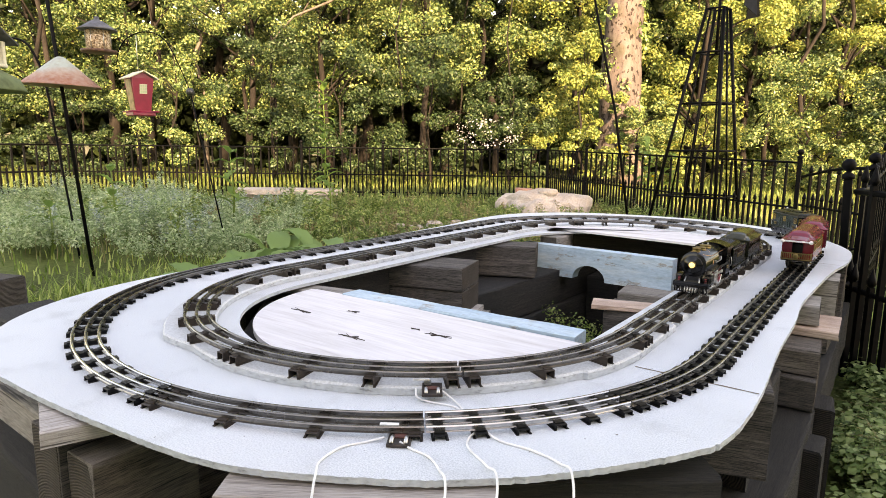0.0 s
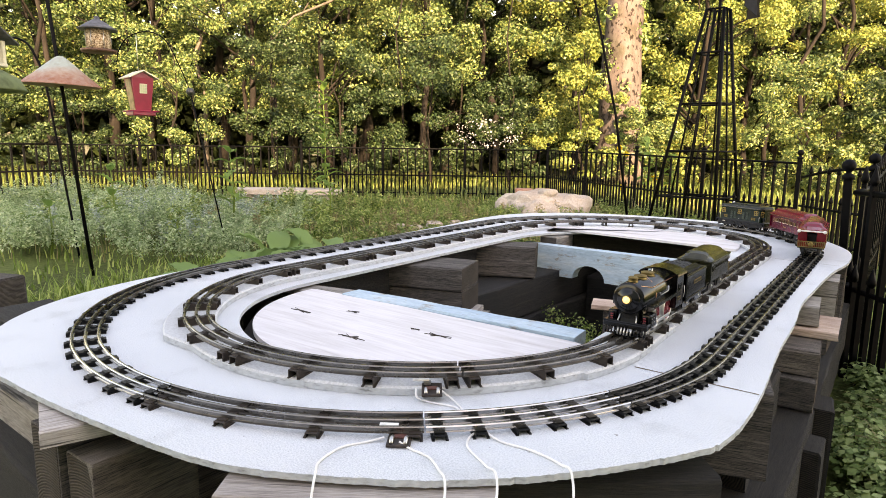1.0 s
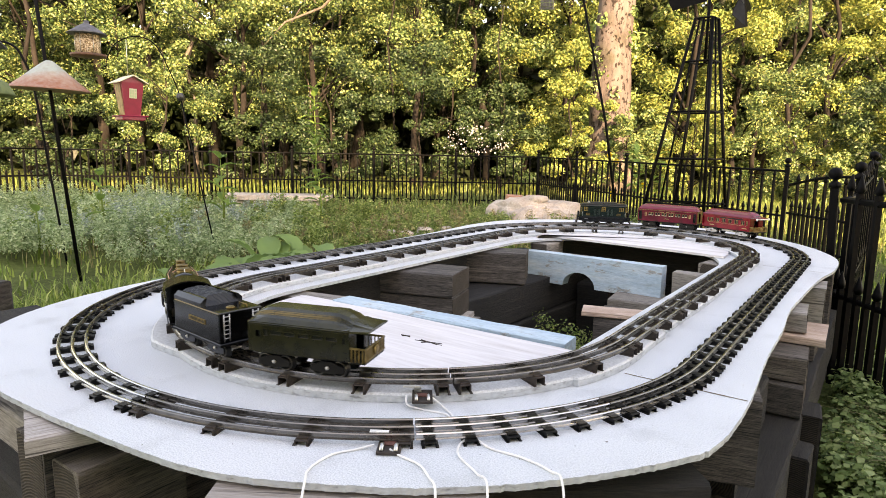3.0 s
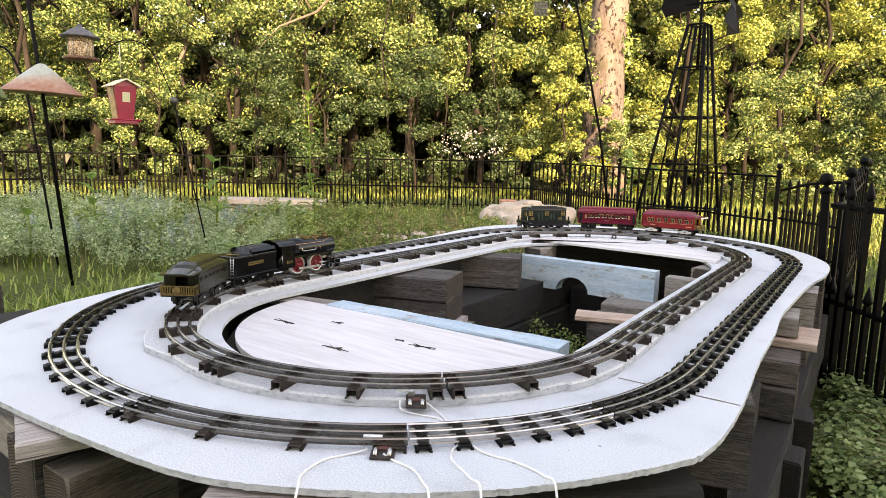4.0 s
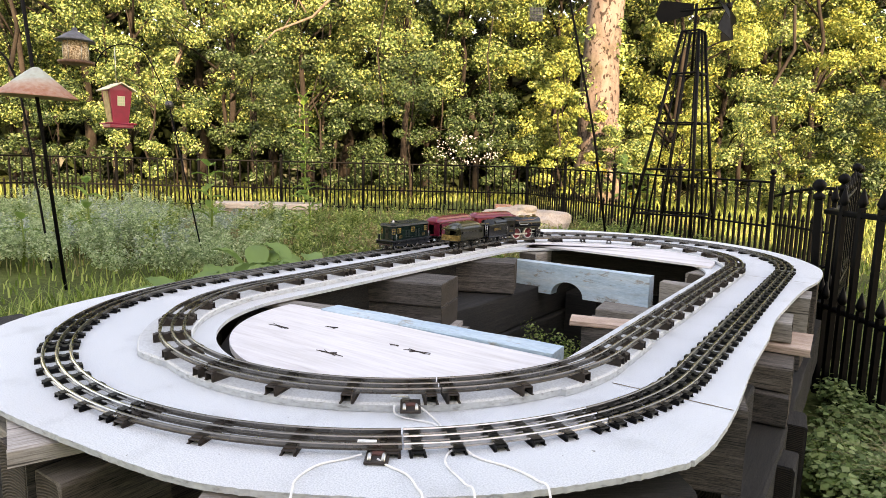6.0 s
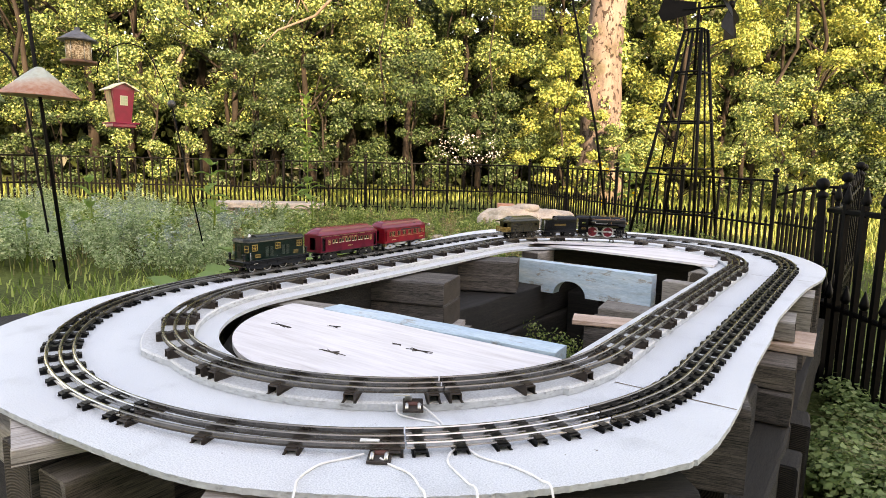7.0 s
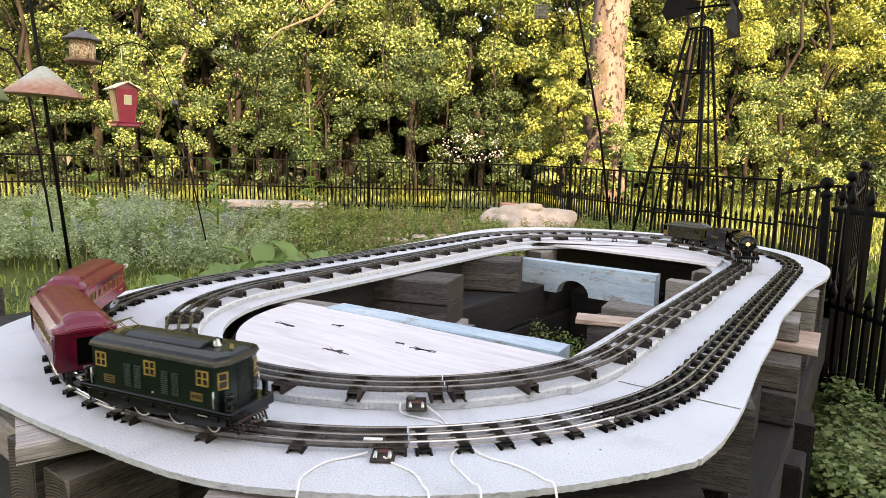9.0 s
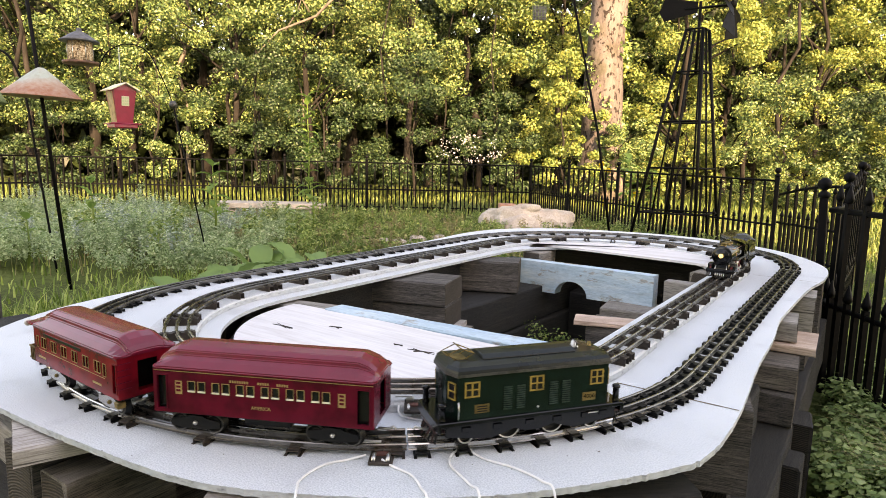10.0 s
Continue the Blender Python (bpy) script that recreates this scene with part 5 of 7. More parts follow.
def steam_engine():
    eng = tagged(empty("steam_locomotive"), "black toy steam locomotive with brass domes and red wheels", "toy locomotive", "inner train")
    # boiler along x, centre height cz
    cz, R = 0.0475, 0.0212
    prof = [(0, -0.034), (R + 0.0005, -0.034), (R + 0.0005, 0.0), (R, 0.004), (R - 0.0003, 0.077), (R - 0.0008, 0.0782), (R - 0.003, 0.079), (0.0, 0.079)]
    part("boiler", lathe(prof, 32, pose(0, 0, cz, 0, 90)), M_BLACK, eng)
    part("smokebox_door", lathe([(0.0150, 0.0), (0.0150, 0.001), (0.0135, 0.0020), (0.010, 0.0026), (0.0096, 0.0032), (0, 0.0034)], 28, pose(0.079, 0, cz, 0, 90)), M_BLACK, eng)
    hl = part("headlight", lathe([(0.0058, 0), (0.0058, 0.004), (0.0050, 0.0046), (0.0046, 0.0042)], 20, pose(0.0822, 0, cz, 0, 90)), M_BRASS, eng, "brass-rimmed headlight")
    part("lens", lathe([(0.0047, 0), (0.0046, 0.0012), (0, 0.0022)], 20, pose(0.0856, 0, cz, 0, 90)), M_LITE, hl, "glowing yellow headlight lens")
    # saddle block and running boards
    part("boiler_base", box(-0.035, 0.076, -0.0135, 0.0135, 0.016, cz - 0.010, 0.001), M_BLACK, eng)
    for side in (1, -1):
        ya, yb = sorted((side * 0.0165, side * 0.0265))
        part("running_board", box(-0.036, 0.060, ya, yb, 0.0362, 0.0378, 0.0004), M_BLACK, eng)
        part("board_edge", box(-0.036, 0.060, min(side * 0.0265, side * 0.0272), max(side * 0.0265, side * 0.0272), 0.0340, 0.0384), M_OLIVE, eng)
        cyl = part("cylinder", box(0.050, 0.072, min(side * 0.016, side * 0.0285), max(side * 0.016, side * 0.0285), 0.0105, 0.0285, 0.003, 3), M_BLACK, eng)
        for rz in (0.0135, 0.0185, 0.0235):
            for rx in (0.0535, 0.061, 0.0685):
                part("rivet", lathe([(0.0007, 0), (0.0006, 0.0004), (0, 0.0006)], 6), M_STEEL, cyl, m=pose(rx, side * 0.0285, rz, -90 * side))
        part("piston_rod", tube([(0.030, side * 0.0245, 0.0178), (0.052, side * 0.0245, 0.0165)], 0.0016, 8), M_STEEL, eng)
        part("valve_gear", box(0.040, 0.051, min(side * 0.020, side * 0.024), max(side * 0.020, side * 0.024), 0.025, 0.0295, 0.0005), M_STEEL, eng)
        part("handrail", tube([(-0.034, side * 0.0190, cz + 0.0115), (0.045, side * 0.0190, cz + 0.0115), (0.070, side * 0.012, cz + 0.0165), (0.076, side * 0.004, cz + 0.0203)], 0.0007, 6), M_COPPER, eng, "thin copper handrail")
        part("feed_pipe", tube([(-0.012, side * 0.0217, cz + 0.004), (-0.012, side * 0.0222, cz - 0.001), (-0.008, side * 0.0224, cz - 0.0025), (0.022, side * 0.0224, cz - 0.0025), (0.0245, side * 0.0222, cz + 0.001)], 0.0009, 6), M_STEEL, eng)
        part("sand_pipe", tube([(0.030, side * 0.004, cz + 0.0215), (0.033, side * 0.013, cz + 0.0163), (0.036, side * 0.0215, cz + 0.001), (0.038, side * 0.0215, cz - 0.004)], 0.0007, 6), M_COPPER, eng)
        part("pilot_stanchion", tube([(0.0745, side * 0.010, 0.0275), (0.078, side * 0.0115, 0.020), (0.082, side * 0.012, 0.0165)], 0.001, 6), M_STEEL, eng)
        ml = part("marker_lamp", box(0.0725, 0.0765, min(side * 0.019, side * 0.0235), max(side * 0.019, side * 0.0235), 0.017, 0.0265, 0.0008), M_BLACK, eng, "black lamp box with red lenses")
        for z in (0.0185, 0.0215, 0.0245):
            part("red_lens", box(0.0765, 0.0771, min(side * 0.0195, side * 0.023), max(side * 0.0195, side * 0.023), z - 0.0008, z + 0.0008), M_WHEEL_RED, ml)
        # cab side
        cab = part("cab_side", walls_with_openings_side(-0.066, -0.034, 0.016, 0.0645, [(-0.0545, -0.0495, 0.040, 0.0475), (-0.0483, -0.0433, 0.040, 0.0475)], side * 0.0265, side), M_BLACK, eng)
        wf = bmesh.new()
        y0, y1 = sorted((side * 0.0266, side * 0.0272))
        for b in ((-0.0552, -0.0545, 0.0393, 0.0482), (-0.0433, -0.0426, 0.0393, 0.0482), (-0.0495, -0.0483, 0.040, 0.0475), (-0.0545, -0.0433, 0.0393, 0.0400), (-0.0545, -0.0433, 0.0475, 0.0482), (-0.0545, -0.0433, 0.0434, 0.0440)):
            add_box(wf, b[0], b[1], y0, y1, b[2], b[3])
        part("window_frame", wf, M_OLIVE, cab)
        pl = part("brass_plate", box(-0.055, -0.041, min(side * 0.0265, side * 0.0270), max(side * 0.0265, side * 0.0270), 0.0255, 0.0305), M_BRASS, cab, "small brass number plate")
        part("figure_bar", box(-0.053, -0.043, min(side * 0.0270, side * 0.0272), max(side * 0.0270, side * 0.0272), 0.0268, 0.0292), M_TIE, pl)
        part("grab_rail", tube([(-0.0665, side * 0.0275, 0.026), (-0.0672, side * 0.0285, 0.034), (-0.0665, side * 0.0275, 0.043)], 0.0006, 6), M_STEEL, cab)
    # cab front, roof, floor
    part("cab_front", box(-0.0352, -0.034, -0.0265, 0.0265, 0.016, 0.0625), M_BLACK, eng)
    secs = []
    for x in (-0.074, -0.0325):
        o = [(-0.0285, 0.0605), (-0.0275, 0.0632), (-0.018, 0.0682), (-0.008, 0.0706), (0, 0.0712), (0.008, 0.0706), (0.018, 0.0682), (0.0275, 0.0632), (0.0285, 0.0605), (0.0262, 0.0612), (0.017, 0.0669), (0, 0.0698), (-0.017, 0.0669), (-0.0262, 0.0612)]
        secs.append([(x, y, z) for y, z in o])
    part("cab_roof", loft(secs), M_BLACK, eng)
    part("cab_floor", box(-0.072, -0.034, -0.024, 0.024, 0.0155, 0.0175), M_BLACK, eng)
    part("cab_step", box(-0.076, -0.066, -0.023, 0.023, 0.0125, 0.0155, 0.0006), M_BLACK, eng)
    # domes, stack and bell
    for x, r, h in ((0.066, 0.0062, 0.0070), (0.040, 0.0082, 0.0050), (0.012, 0.0088, 0.0050)):
        z = cz + R - 0.0012
        part("dome", lathe([(r * 1.15, -0.001), (r, 0.001), (r * 0.92, h * 0.65), (r * 1.02, h * 0.7), (r * 1.02, h * 0.85), (r * 0.75, h), (0.0, h)], 24), M_BRASS, eng, "brass dome cap", m=pose(x, 0, z))
    part("whistle", lathe([(0.0014, 0), (0.001, 0.002), (0.0006, 0.0055), (0, 0.006)], 8), M_STEEL, eng, m=pose(-0.006, 0, cz + R - 0.0005))
    # frame and pilot
    part("frame", box(-0.070, 0.074, -0.0105, 0.0105, 0.0085, 0.0158, 0.0006), M_BLACK, eng)
    pb = part("pilot_beam", box(0.0735, 0.0855, -0.0285, 0.0285, 0.0150, 0.0185, 0.0006), M_BLACK, eng)
    part("front_beam", box(0.0815, 0.0865, -0.0285, 0.0285, 0.0105, 0.0165, 0.0008), M_BLACK, pb)
    for k in range(13):
        y = -0.026 + k * 0.00433
        part("pilot_bar", tube([(0.0845, y, 0.0115), (0.0890 - 0.004 * (abs(y) / 0.026) ** 2, y * 0.97, 0.0022)], 0.0012, 6), M_STEEL if 4 <= k <= 8 else M_BLACK, pb)
    part("pilot_foot", box(0.0835, 0.0875, -0.026, 0.026, 0.0016, 0.0028), M_BLACK, pb)
    put_wheels(eng, (0.067,), 0.0062, M_TIE, M_STEEL)
    wheels = []
    for x in (-0.0215, 0.0265):
        part("axle", lathe([(0.002, -0.014), (0.002, 0.014)], 8, pose(x, 0, 0.0178, 90)), M_STEEL, eng)
        for side in (1, -1):
            w = driver_wheel(eng, x, 0.0178, side)
            wheels.append((w, x, side))
    rods = []
    for side in (1, -1):
        bm = box(-0.0245, 0.0295, -0.0007, 0.0007, -0.0023, 0.0023, 0.0006)
        add_lathe(bm, [(0.003, 0), (0.003, 0.0016), (0.0015, 0.0022), (0, 0.0022)], 12, pose(-0.0215, -0.0005 * side, 0, -90 * side))
        add_lathe(bm, [(0.003, 0), (0.003, 0.0016), (0.0015, 0.0022), (0, 0.0022)], 12, pose(0.0265, -0.0005 * side, 0, -90 * side))
        rods.append((part("side_rod", bm, M_STEEL, eng, "bright steel side rod"), side))
    coupler(eng, -0.074, -1)
    return eng, wheels, rods


def walls_with_openings_side(x0, x1, z0, z1, holes, y, side, t=0.0012):
    bm = bmesh.new()
    xs = sorted({x0, x1, *[v for h in holes for v in h[:2]]})
    zs = sorted({z0, z1, *[v for h in holes for v in h[2:]]})
    for xa, xb in zip(xs, xs[1:]):
        for za, zb in zip(zs, zs[1:]):
            cx, cz = (xa + xb) / 2, (za + zb) / 2
            if not any(h[0] < cx < h[1] and h[2] < cz < h[3] for h in holes):
                add_box(bm, xa, xb, min(y, y - side * t), max(y, y - side * t), za, zb)
    bmesh.ops.remove_doubles(bm, verts=bm.verts, dist=1e-6)
    return bm


def make_tender():
    car = tagged(empty("tender"), "black tinplate coal tender with brass name plate", "toy train car", "inner train")
    half, w, zb, zt = 0.053, 0.0275, 0.0195, 0.0545
    part("tank", box(-half, half, -w, w, zb, zt, 0.0012, 2), M_BLACK, car)
    part("bottom_ledge", box(-half - 0.004, half + 0.003, -w - 0.0015, w + 0.0015, zb - 0.004, zb, 0.0008), M_BLACK, car)
    for side in (1, -1):
        part("top_rail", box(-half, half, min(side * w, side * (w + 0.0009)), max(side * w, side * (w + 0.0009)), zt - 0.0035, zt - 0.0025), M_OLIVE, car)
        # flared bunker sides
        bm = loft([[(x, side * y, z) for y, z in ((w - 0.001, zt), (w - 0.0005, zt + 0.0045), (w - 0.006, zt + 0.0095), (w - 0.0085, zt + 0.0095), (w - 0.006, zt))] for x in (-0.012, half)])
        part("bunker_side", bm, M_BLACK, car)
        pl = part("name_plate", box(-0.023, 0.016, min(side * w, side * (w + 0.0006)), max(side * w, side * (w + 0.0006)), zb + 0.0165, zb + 0.0225), M_BRASS, car, "brass name plate with dark lettering")
        for k in range(11):
            x = -0.0212 + k * 0.0033
            part("letter_bar", box(x, x + 0.0021, min(side * (w + 0.0006), side * (w + 0.0008)), max(side * (w + 0.0006), side * (w + 0.0008)), zb + 0.018, zb + 0.021), M_TIE, pl)
        lad = part("ladder", tube([(-half - 0.001, side * 0.022, zb + 0.001), (-half - 0.001, side * 0.022, zt - 0.002)], 0.0007, 6), M_STEEL, car)
        part("ladder_rail", tube([(-half - 0.001, side * 0.015, zb + 0.001), (-half - 0.001, side * 0.015, zt - 0.002)], 0.0007, 6), M_STEEL, lad)
        for k in range(6):
            z = zb + 0.005 + k * 0.005
            part("rung", tube([(-half - 0.001, side * 0.015, z), (-half - 0.001, side * 0.022, z)], 0.0006, 6), M_STEEL, lad)
    # coal heap, sloping at the rear
    rnd = random.Random(3)
    bm = bmesh.new()
    nx, ny = 26, 16
    g = []
    for i in range(nx + 1):
        x = -0.014 + (half - 0.002 + 0.014) * i / nx
        row = []
        for j in range(ny + 1):
            v = j / ny * 2 - 1
            up = min(1, i / 4) * (1 - 0.35 * v * v)
            row.append(bm.verts.new((x, v * (w - 0.0065), zt - 0.001 + 0.0125 * up + rnd.uniform(-1, 1) * 0.0010)))
        g.append(row)
    for a, b in zip(g, g[1:]):
        for j in range(ny):
            bm.faces.new((a[j], b[j], b[j + 1], a[j + 1]))
    part("coal", bm, M_COAL, car, "heap of shiny black coal")
    part("filler_cap", lathe([(0.005, 0), (0.005, 0.0015), (0.0035, 0.0025), (0, 0.0026)], 16), M_BRASS, car, m=pose(-0.038, 0.004, zt))
    part("water_pipe", tube([(-0.046, -0.012, zt), (-0.046, -0.012, zt + 0.003), (-0.030, -0.012, zt + 0.003), (-0.030, -0.012, zt)], 0.0008, 6), M_BRASS, car)
    truck(car, -half + 0.020, 0.0078, 0.022, M_BLACK)
    truck(car, half - 0.020, 0.0078, 0.022, M_BLACK)
    coupler(car, -half - 0.002, -1)
    coupler(car, half + 0.001, 1)
    return car


ELECTRIC = box_cab()
COACH = coach("passenger_coach", "crimson tinplate passenger coach with gold window trim", M_RED, M_RED_ROOF, 0.104, 0.0295, 0.0215, 0.0625, "coach")
OBSERVATION = coach("observation_coach", "scarlet tinplate observation coach with brass rear railing", M_RED_B, M_RED_ROOF, 0.094, 0.0295, 0.0215, 0.0625, "observation")
STEAM, DRIVERS, RODS = steam_engine()
TENDER = make_tender()
OLIVE_CAR = coach("olive_coach", "olive green tinplate coach with brass rear railing", M_OLIVE, M_OLIVE_ROOF, 0.060, 0.0275, 0.0210, 0.0525, "olive")


def lengthen(eng, k):
    """Draws an engine out along its length, wheels kept round."""
    done = set()
    for ob in eng.children_recursive:
        kind = ob.name.split(".")[0]
        if kind in ("rim", "wheel_centre", "counterweight"):
            continue
        ob.matrix_basis = Matrix.Translation((ob.matrix_basis.translation.x * (k - 1), 0, 0)) @ ob.matrix_basis
        if kind in ("wheel", "driving_wheel", "bell", "whistle", "dome", "bumper_post", "rivet") or ob.data.name in done:
            continue
        done.add(ob.data.name)
        turn = ob.matrix_basis.to_3x3()
        ax = max(range(3), key=lambda i: abs(turn[0][i]))
        for v in ob.data.vertices:
            v.co[ax] *= k


lengthen(ELECTRIC, 1.085)
lengthen(STEAM, 1.03)
DRIVERS = [(w, x * 1.03, side) for w, x, side in DRIVERS]

# ---- unseen wall added behind the camera to keep the low sun off the table ----


def siding():
    n = Nodes("pale_siding", 0.7, 0, 0.3)
    n.colour(n.ramp(n.noise(3, 4), [(0.3, (0.55, 0.54, 0.50)), (0.7, (0.68, 0.67, 0.63))]))
    w = n.node("ShaderNodeTexWave", Scale=2.6)
    w.bands_direction = "Z"
    n.link(n.coords(), w.inputs["Vector"])
    n.bump(w.outputs["Fac"], 0.5, 0.02)
    return n.m


_away = Vector((math.sin(_a), math.cos(_a), 0))
house = part("wall_house", box(-4.4, 9.0, -0.15, 0.15, 0, SHADE_WALL_TOP - GROUND), siding(), m=Matrix.Translation(_away * SHADE_WALL_BACK + Vector((0, 0, GROUND))) @ Matrix.Rotation(-_a, 4, "Z"))
tagged(house, "unseen pale sided wall added to shade the table", "wall", kind="structure")


# ---- foliage ----


def leaf_cloud(name, centres, radii, counts, size, mat, seed, parent=None, label="", flat=0.35, kind="", shape=0.55):
    """Many folded leaves gathered in clumps, one mesh."""
    g = np.random.default_rng(seed)
    C = np.repeat(np.asarray(centres, float), counts, axis=0)
    R = np.repeat(np.asarray(radii, float).reshape(len(centres), -1) * np.ones((1, 3)), counts, axis=0)
    n = len(C)
    d = g.normal(size=(n, 3))
    d /= np.linalg.norm(d, axis=1)[:, None]
    p = C + d * R * (g.random((n, 1)) ** 0.45)
    nor = d + g.normal(size=(n, 3)) * 0.7 + np.array([0, 0, flat])
    nor /= np.linalg.norm(nor, axis=1)[:, None]
    ax = g.normal(size=(n, 3))
    ax -= nor * (ax * nor).sum(1)[:, None]
    ax /= np.linalg.norm(ax, axis=1)[:, None]
    side = np.cross(nor, ax)
    s = size * g.uniform(0.6, 1.35, (n, 1))
    droop = nor * s * 0.18
    v = np.stack([p - ax * s * 0.5, p + side * s * shape * 0.5 + ax * s * 0.05 + droop * 0.4, p + ax * s * 0.55 - droop, p - side * s * shape * 0.5 + ax * s * 0.05 + droop * 0.4], 1).reshape(-1, 3)
    me = bpy.data.meshes.new(name)
    me.vertices.add(4 * n)
    me.vertices.foreach_set("co", v.astype(np.float32).ravel())
    me.loops.add(4 * n)
    me.loops.foreach_set("vertex_index", np.arange(4 * n, dtype=np.int32))
    me.polygons.add(n)
    me.polygons.foreach_set("loop_start", np.arange(0, 4 * n, 4, dtype=np.int32))
    me.polygons.foreach_set("loop_total", np.full(n, 4, dtype=np.int32))
    me.materials.append(mat)
    me.update(calc_edges=True)
    ob = new(name, me)
    if parent is not None:
        ob.parent = parent
    if label or kind:
        tagged(ob, label, kind=kind)
    return ob


def blades(name, bases, heights, width, mat, lean=0.35, seed=0):
    """Bent grass blades, one mesh."""
    g = np.random.default_rng(seed)
    b = np.asarray(bases, float)
    n = len(b)
    a = g.uniform(0, 2 * np.pi, n)
    d = np.stack([np.cos(a), np.sin(a), np.zeros(n)], 1)
    sd = np.stack([-np.sin(a), np.cos(a), np.zeros(n)], 1)
    hh = np.asarray(heights, float)[:, None] * g.uniform(0.55, 1.2, (n, 1))
    up = np.array([0, 0, 1.0])
    ln = lean * g.uniform(0.3, 1.4, (n, 1))
    w = width * g.uniform(0.7, 1.3, (n, 1))
    m1, tip = b + up * hh * 0.6 + d * hh * ln * 0.35, b + up * hh * (1 - 0.3 * ln) + d * hh * ln
    v = np.stack([b - sd * w * 0.5, b + sd * w * 0.5, m1 + sd * w * 0.4, m1 - sd * w * 0.4, tip], 1).reshape(-1, 3)
    k = np.arange(n)[:, None] * 5
    loops = np.concatenate([k + np.array([[0, 1, 2, 3]]), k + np.array([[3, 2, 4]])], 1).ravel()
    me = bpy.data.meshes.new(name)
    me.vertices.add(5 * n)
    me.vertices.foreach_set("co", v.astype(np.float32).ravel())
    me.loops.add(7 * n)
    me.loops.foreach_set("vertex_index", loops.astype(np.int32))
    me.polygons.add(2 * n)
    st = (np.arange(n)[:, None] * 7 + np.array([[0, 4]])).ravel()
    me.polygons.foreach_set("loop_start", st.astype(np.int32))
    me.polygons.foreach_set("loop_total", np.tile([4, 3], n).astype(np.int32))
    me.materials.append(mat)
    me.update(calc_edges=True)
    return new(name, me)


FWD, SIDE = Vector((-0.571, 0.821, 0)), Vector((0.821, 0.571, 0))


def out(d, s, z=GROUND):
    """A garden place d metres away and s metres across, seen from the table's near corner."""
    p = FWD * d + SIDE * s
    return Vector((p.x, p.y, z))


def tree(name, label, d, s, height, spread, clumps, per, leaf, mat, seed, low=0.2, trunk=0.10, deep=1.0, bark_mat=None):
    """A tree or tall shrub: bent trunk, limbs, and a crown of leaf clumps hung on the limbs."""
    rnd = random.Random(seed)
    base = out(d, s)
    ob = tagged(empty(name, Matrix.Translation(base)), label, "tree" if trunk > 0.03 else "shrub", "trees behind the fence")
    lean = Vector((rnd.uniform(-0.1, 0.1), rnd.uniform(-0.1, 0.1), 1))
    top = lean * height * 0.9
    pts = [Vector((0, 0, -0.05))] + [top * (k / 6) + Vector((rnd.uniform(-1, 1), rnd.uniform(-1, 1), 0)) * 0.12 for k in range(1, 7)]
    bm = tube(pts, [trunk * (1 - 0.13 * k) for k in range(7)], 9)
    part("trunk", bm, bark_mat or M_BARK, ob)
    cs, rs = [], []
    for k in range(clumps):
        u = rnd.random()
        z = height * (low + (1.05 - low) * u)
        r = spread * (0.55 + 0.5 * math.sin(math.pi * min(1, max(0.08, (u * 0.9 + 0.1))))) * math.sqrt(rnd.random())
        a = rnd.uniform(0, 2 * math.pi)
        q = Vector((r * math.cos(a) * 1.0, r * math.sin(a) * deep, z))
        cs.append(q)
        k_ = spread * rnd.uniform(0.12, 0.29)
        rs.append((k_, k_, k_ * 0.7))
    for q in cs[::5]:
        st = top * min(0.95, max(0.08, (q.z - 0.35 * spread) / max(height, 0.1)))
        part("limb", tube([st, st.lerp(q, 0.5) + Vector((0, 0, 0.12)), q], [trunk * 0.35, trunk * 0.22, trunk * 0.08], 5), bark_mat or M_BARK, ob)
    leaf_cloud("crown", cs, rs, per, leaf, mat, seed, ob)
    return ob


TL = "leafy green tree with sunlit foliage at the wood's edge"
TY = "yellowing leafy tree in low sun at the wood's edge"
TS = "dense green shrub behind the iron fence"
rnd_ = random.Random(21)
# back row, tall; middle row; low shrubs just behind the fence
for i, s in enumerate([-13, -10.6, -8.6, -6.4, -4.4, -2.4, -0.4, 1.8, 3.8, 6.0, 8.0, 10.2, 12.6]):
    tree("tree", TL, 16.0 + rnd_.uniform(-1, 1), s, rnd_.uniform(6.5, 8.5), 2.2, 62, 360, 0.085, M_LEAF if i % 3 else M_SHADE_GREEN, 100 + i, 0.22 if s < 2 else 0.05, 0.14)
for i, (s, mat, lab) in enumerate([(-10.2, M_LEAF, TL), (-8.0, M_LEAF, TL), (-6.1, M_LEAF, TL), (-4.3, M_LEAF, TL), (-2.6, M_LEAF, TL), (-0.8, M_LEAF, TL), (0.7, M_LEAF, TL), (2.3, M_YELLOW, TY), (6.0, M_LEAF, TL), (7.6, M_YELLOW, TY), (9.4, M_YELLOW, TY), (4.4, M_YELLOW, TY)]):
    tree("tree", lab, 12.6 + rnd_.uniform(-0.5, 0.9), s, rnd_.uniform(4.6, 5.6), 1.45, 56, 480, 0.055, mat, 200 + i, 0.43 if -3 < s < 1.5 else 0.25 if s < 2 else 0.16, 0.08)
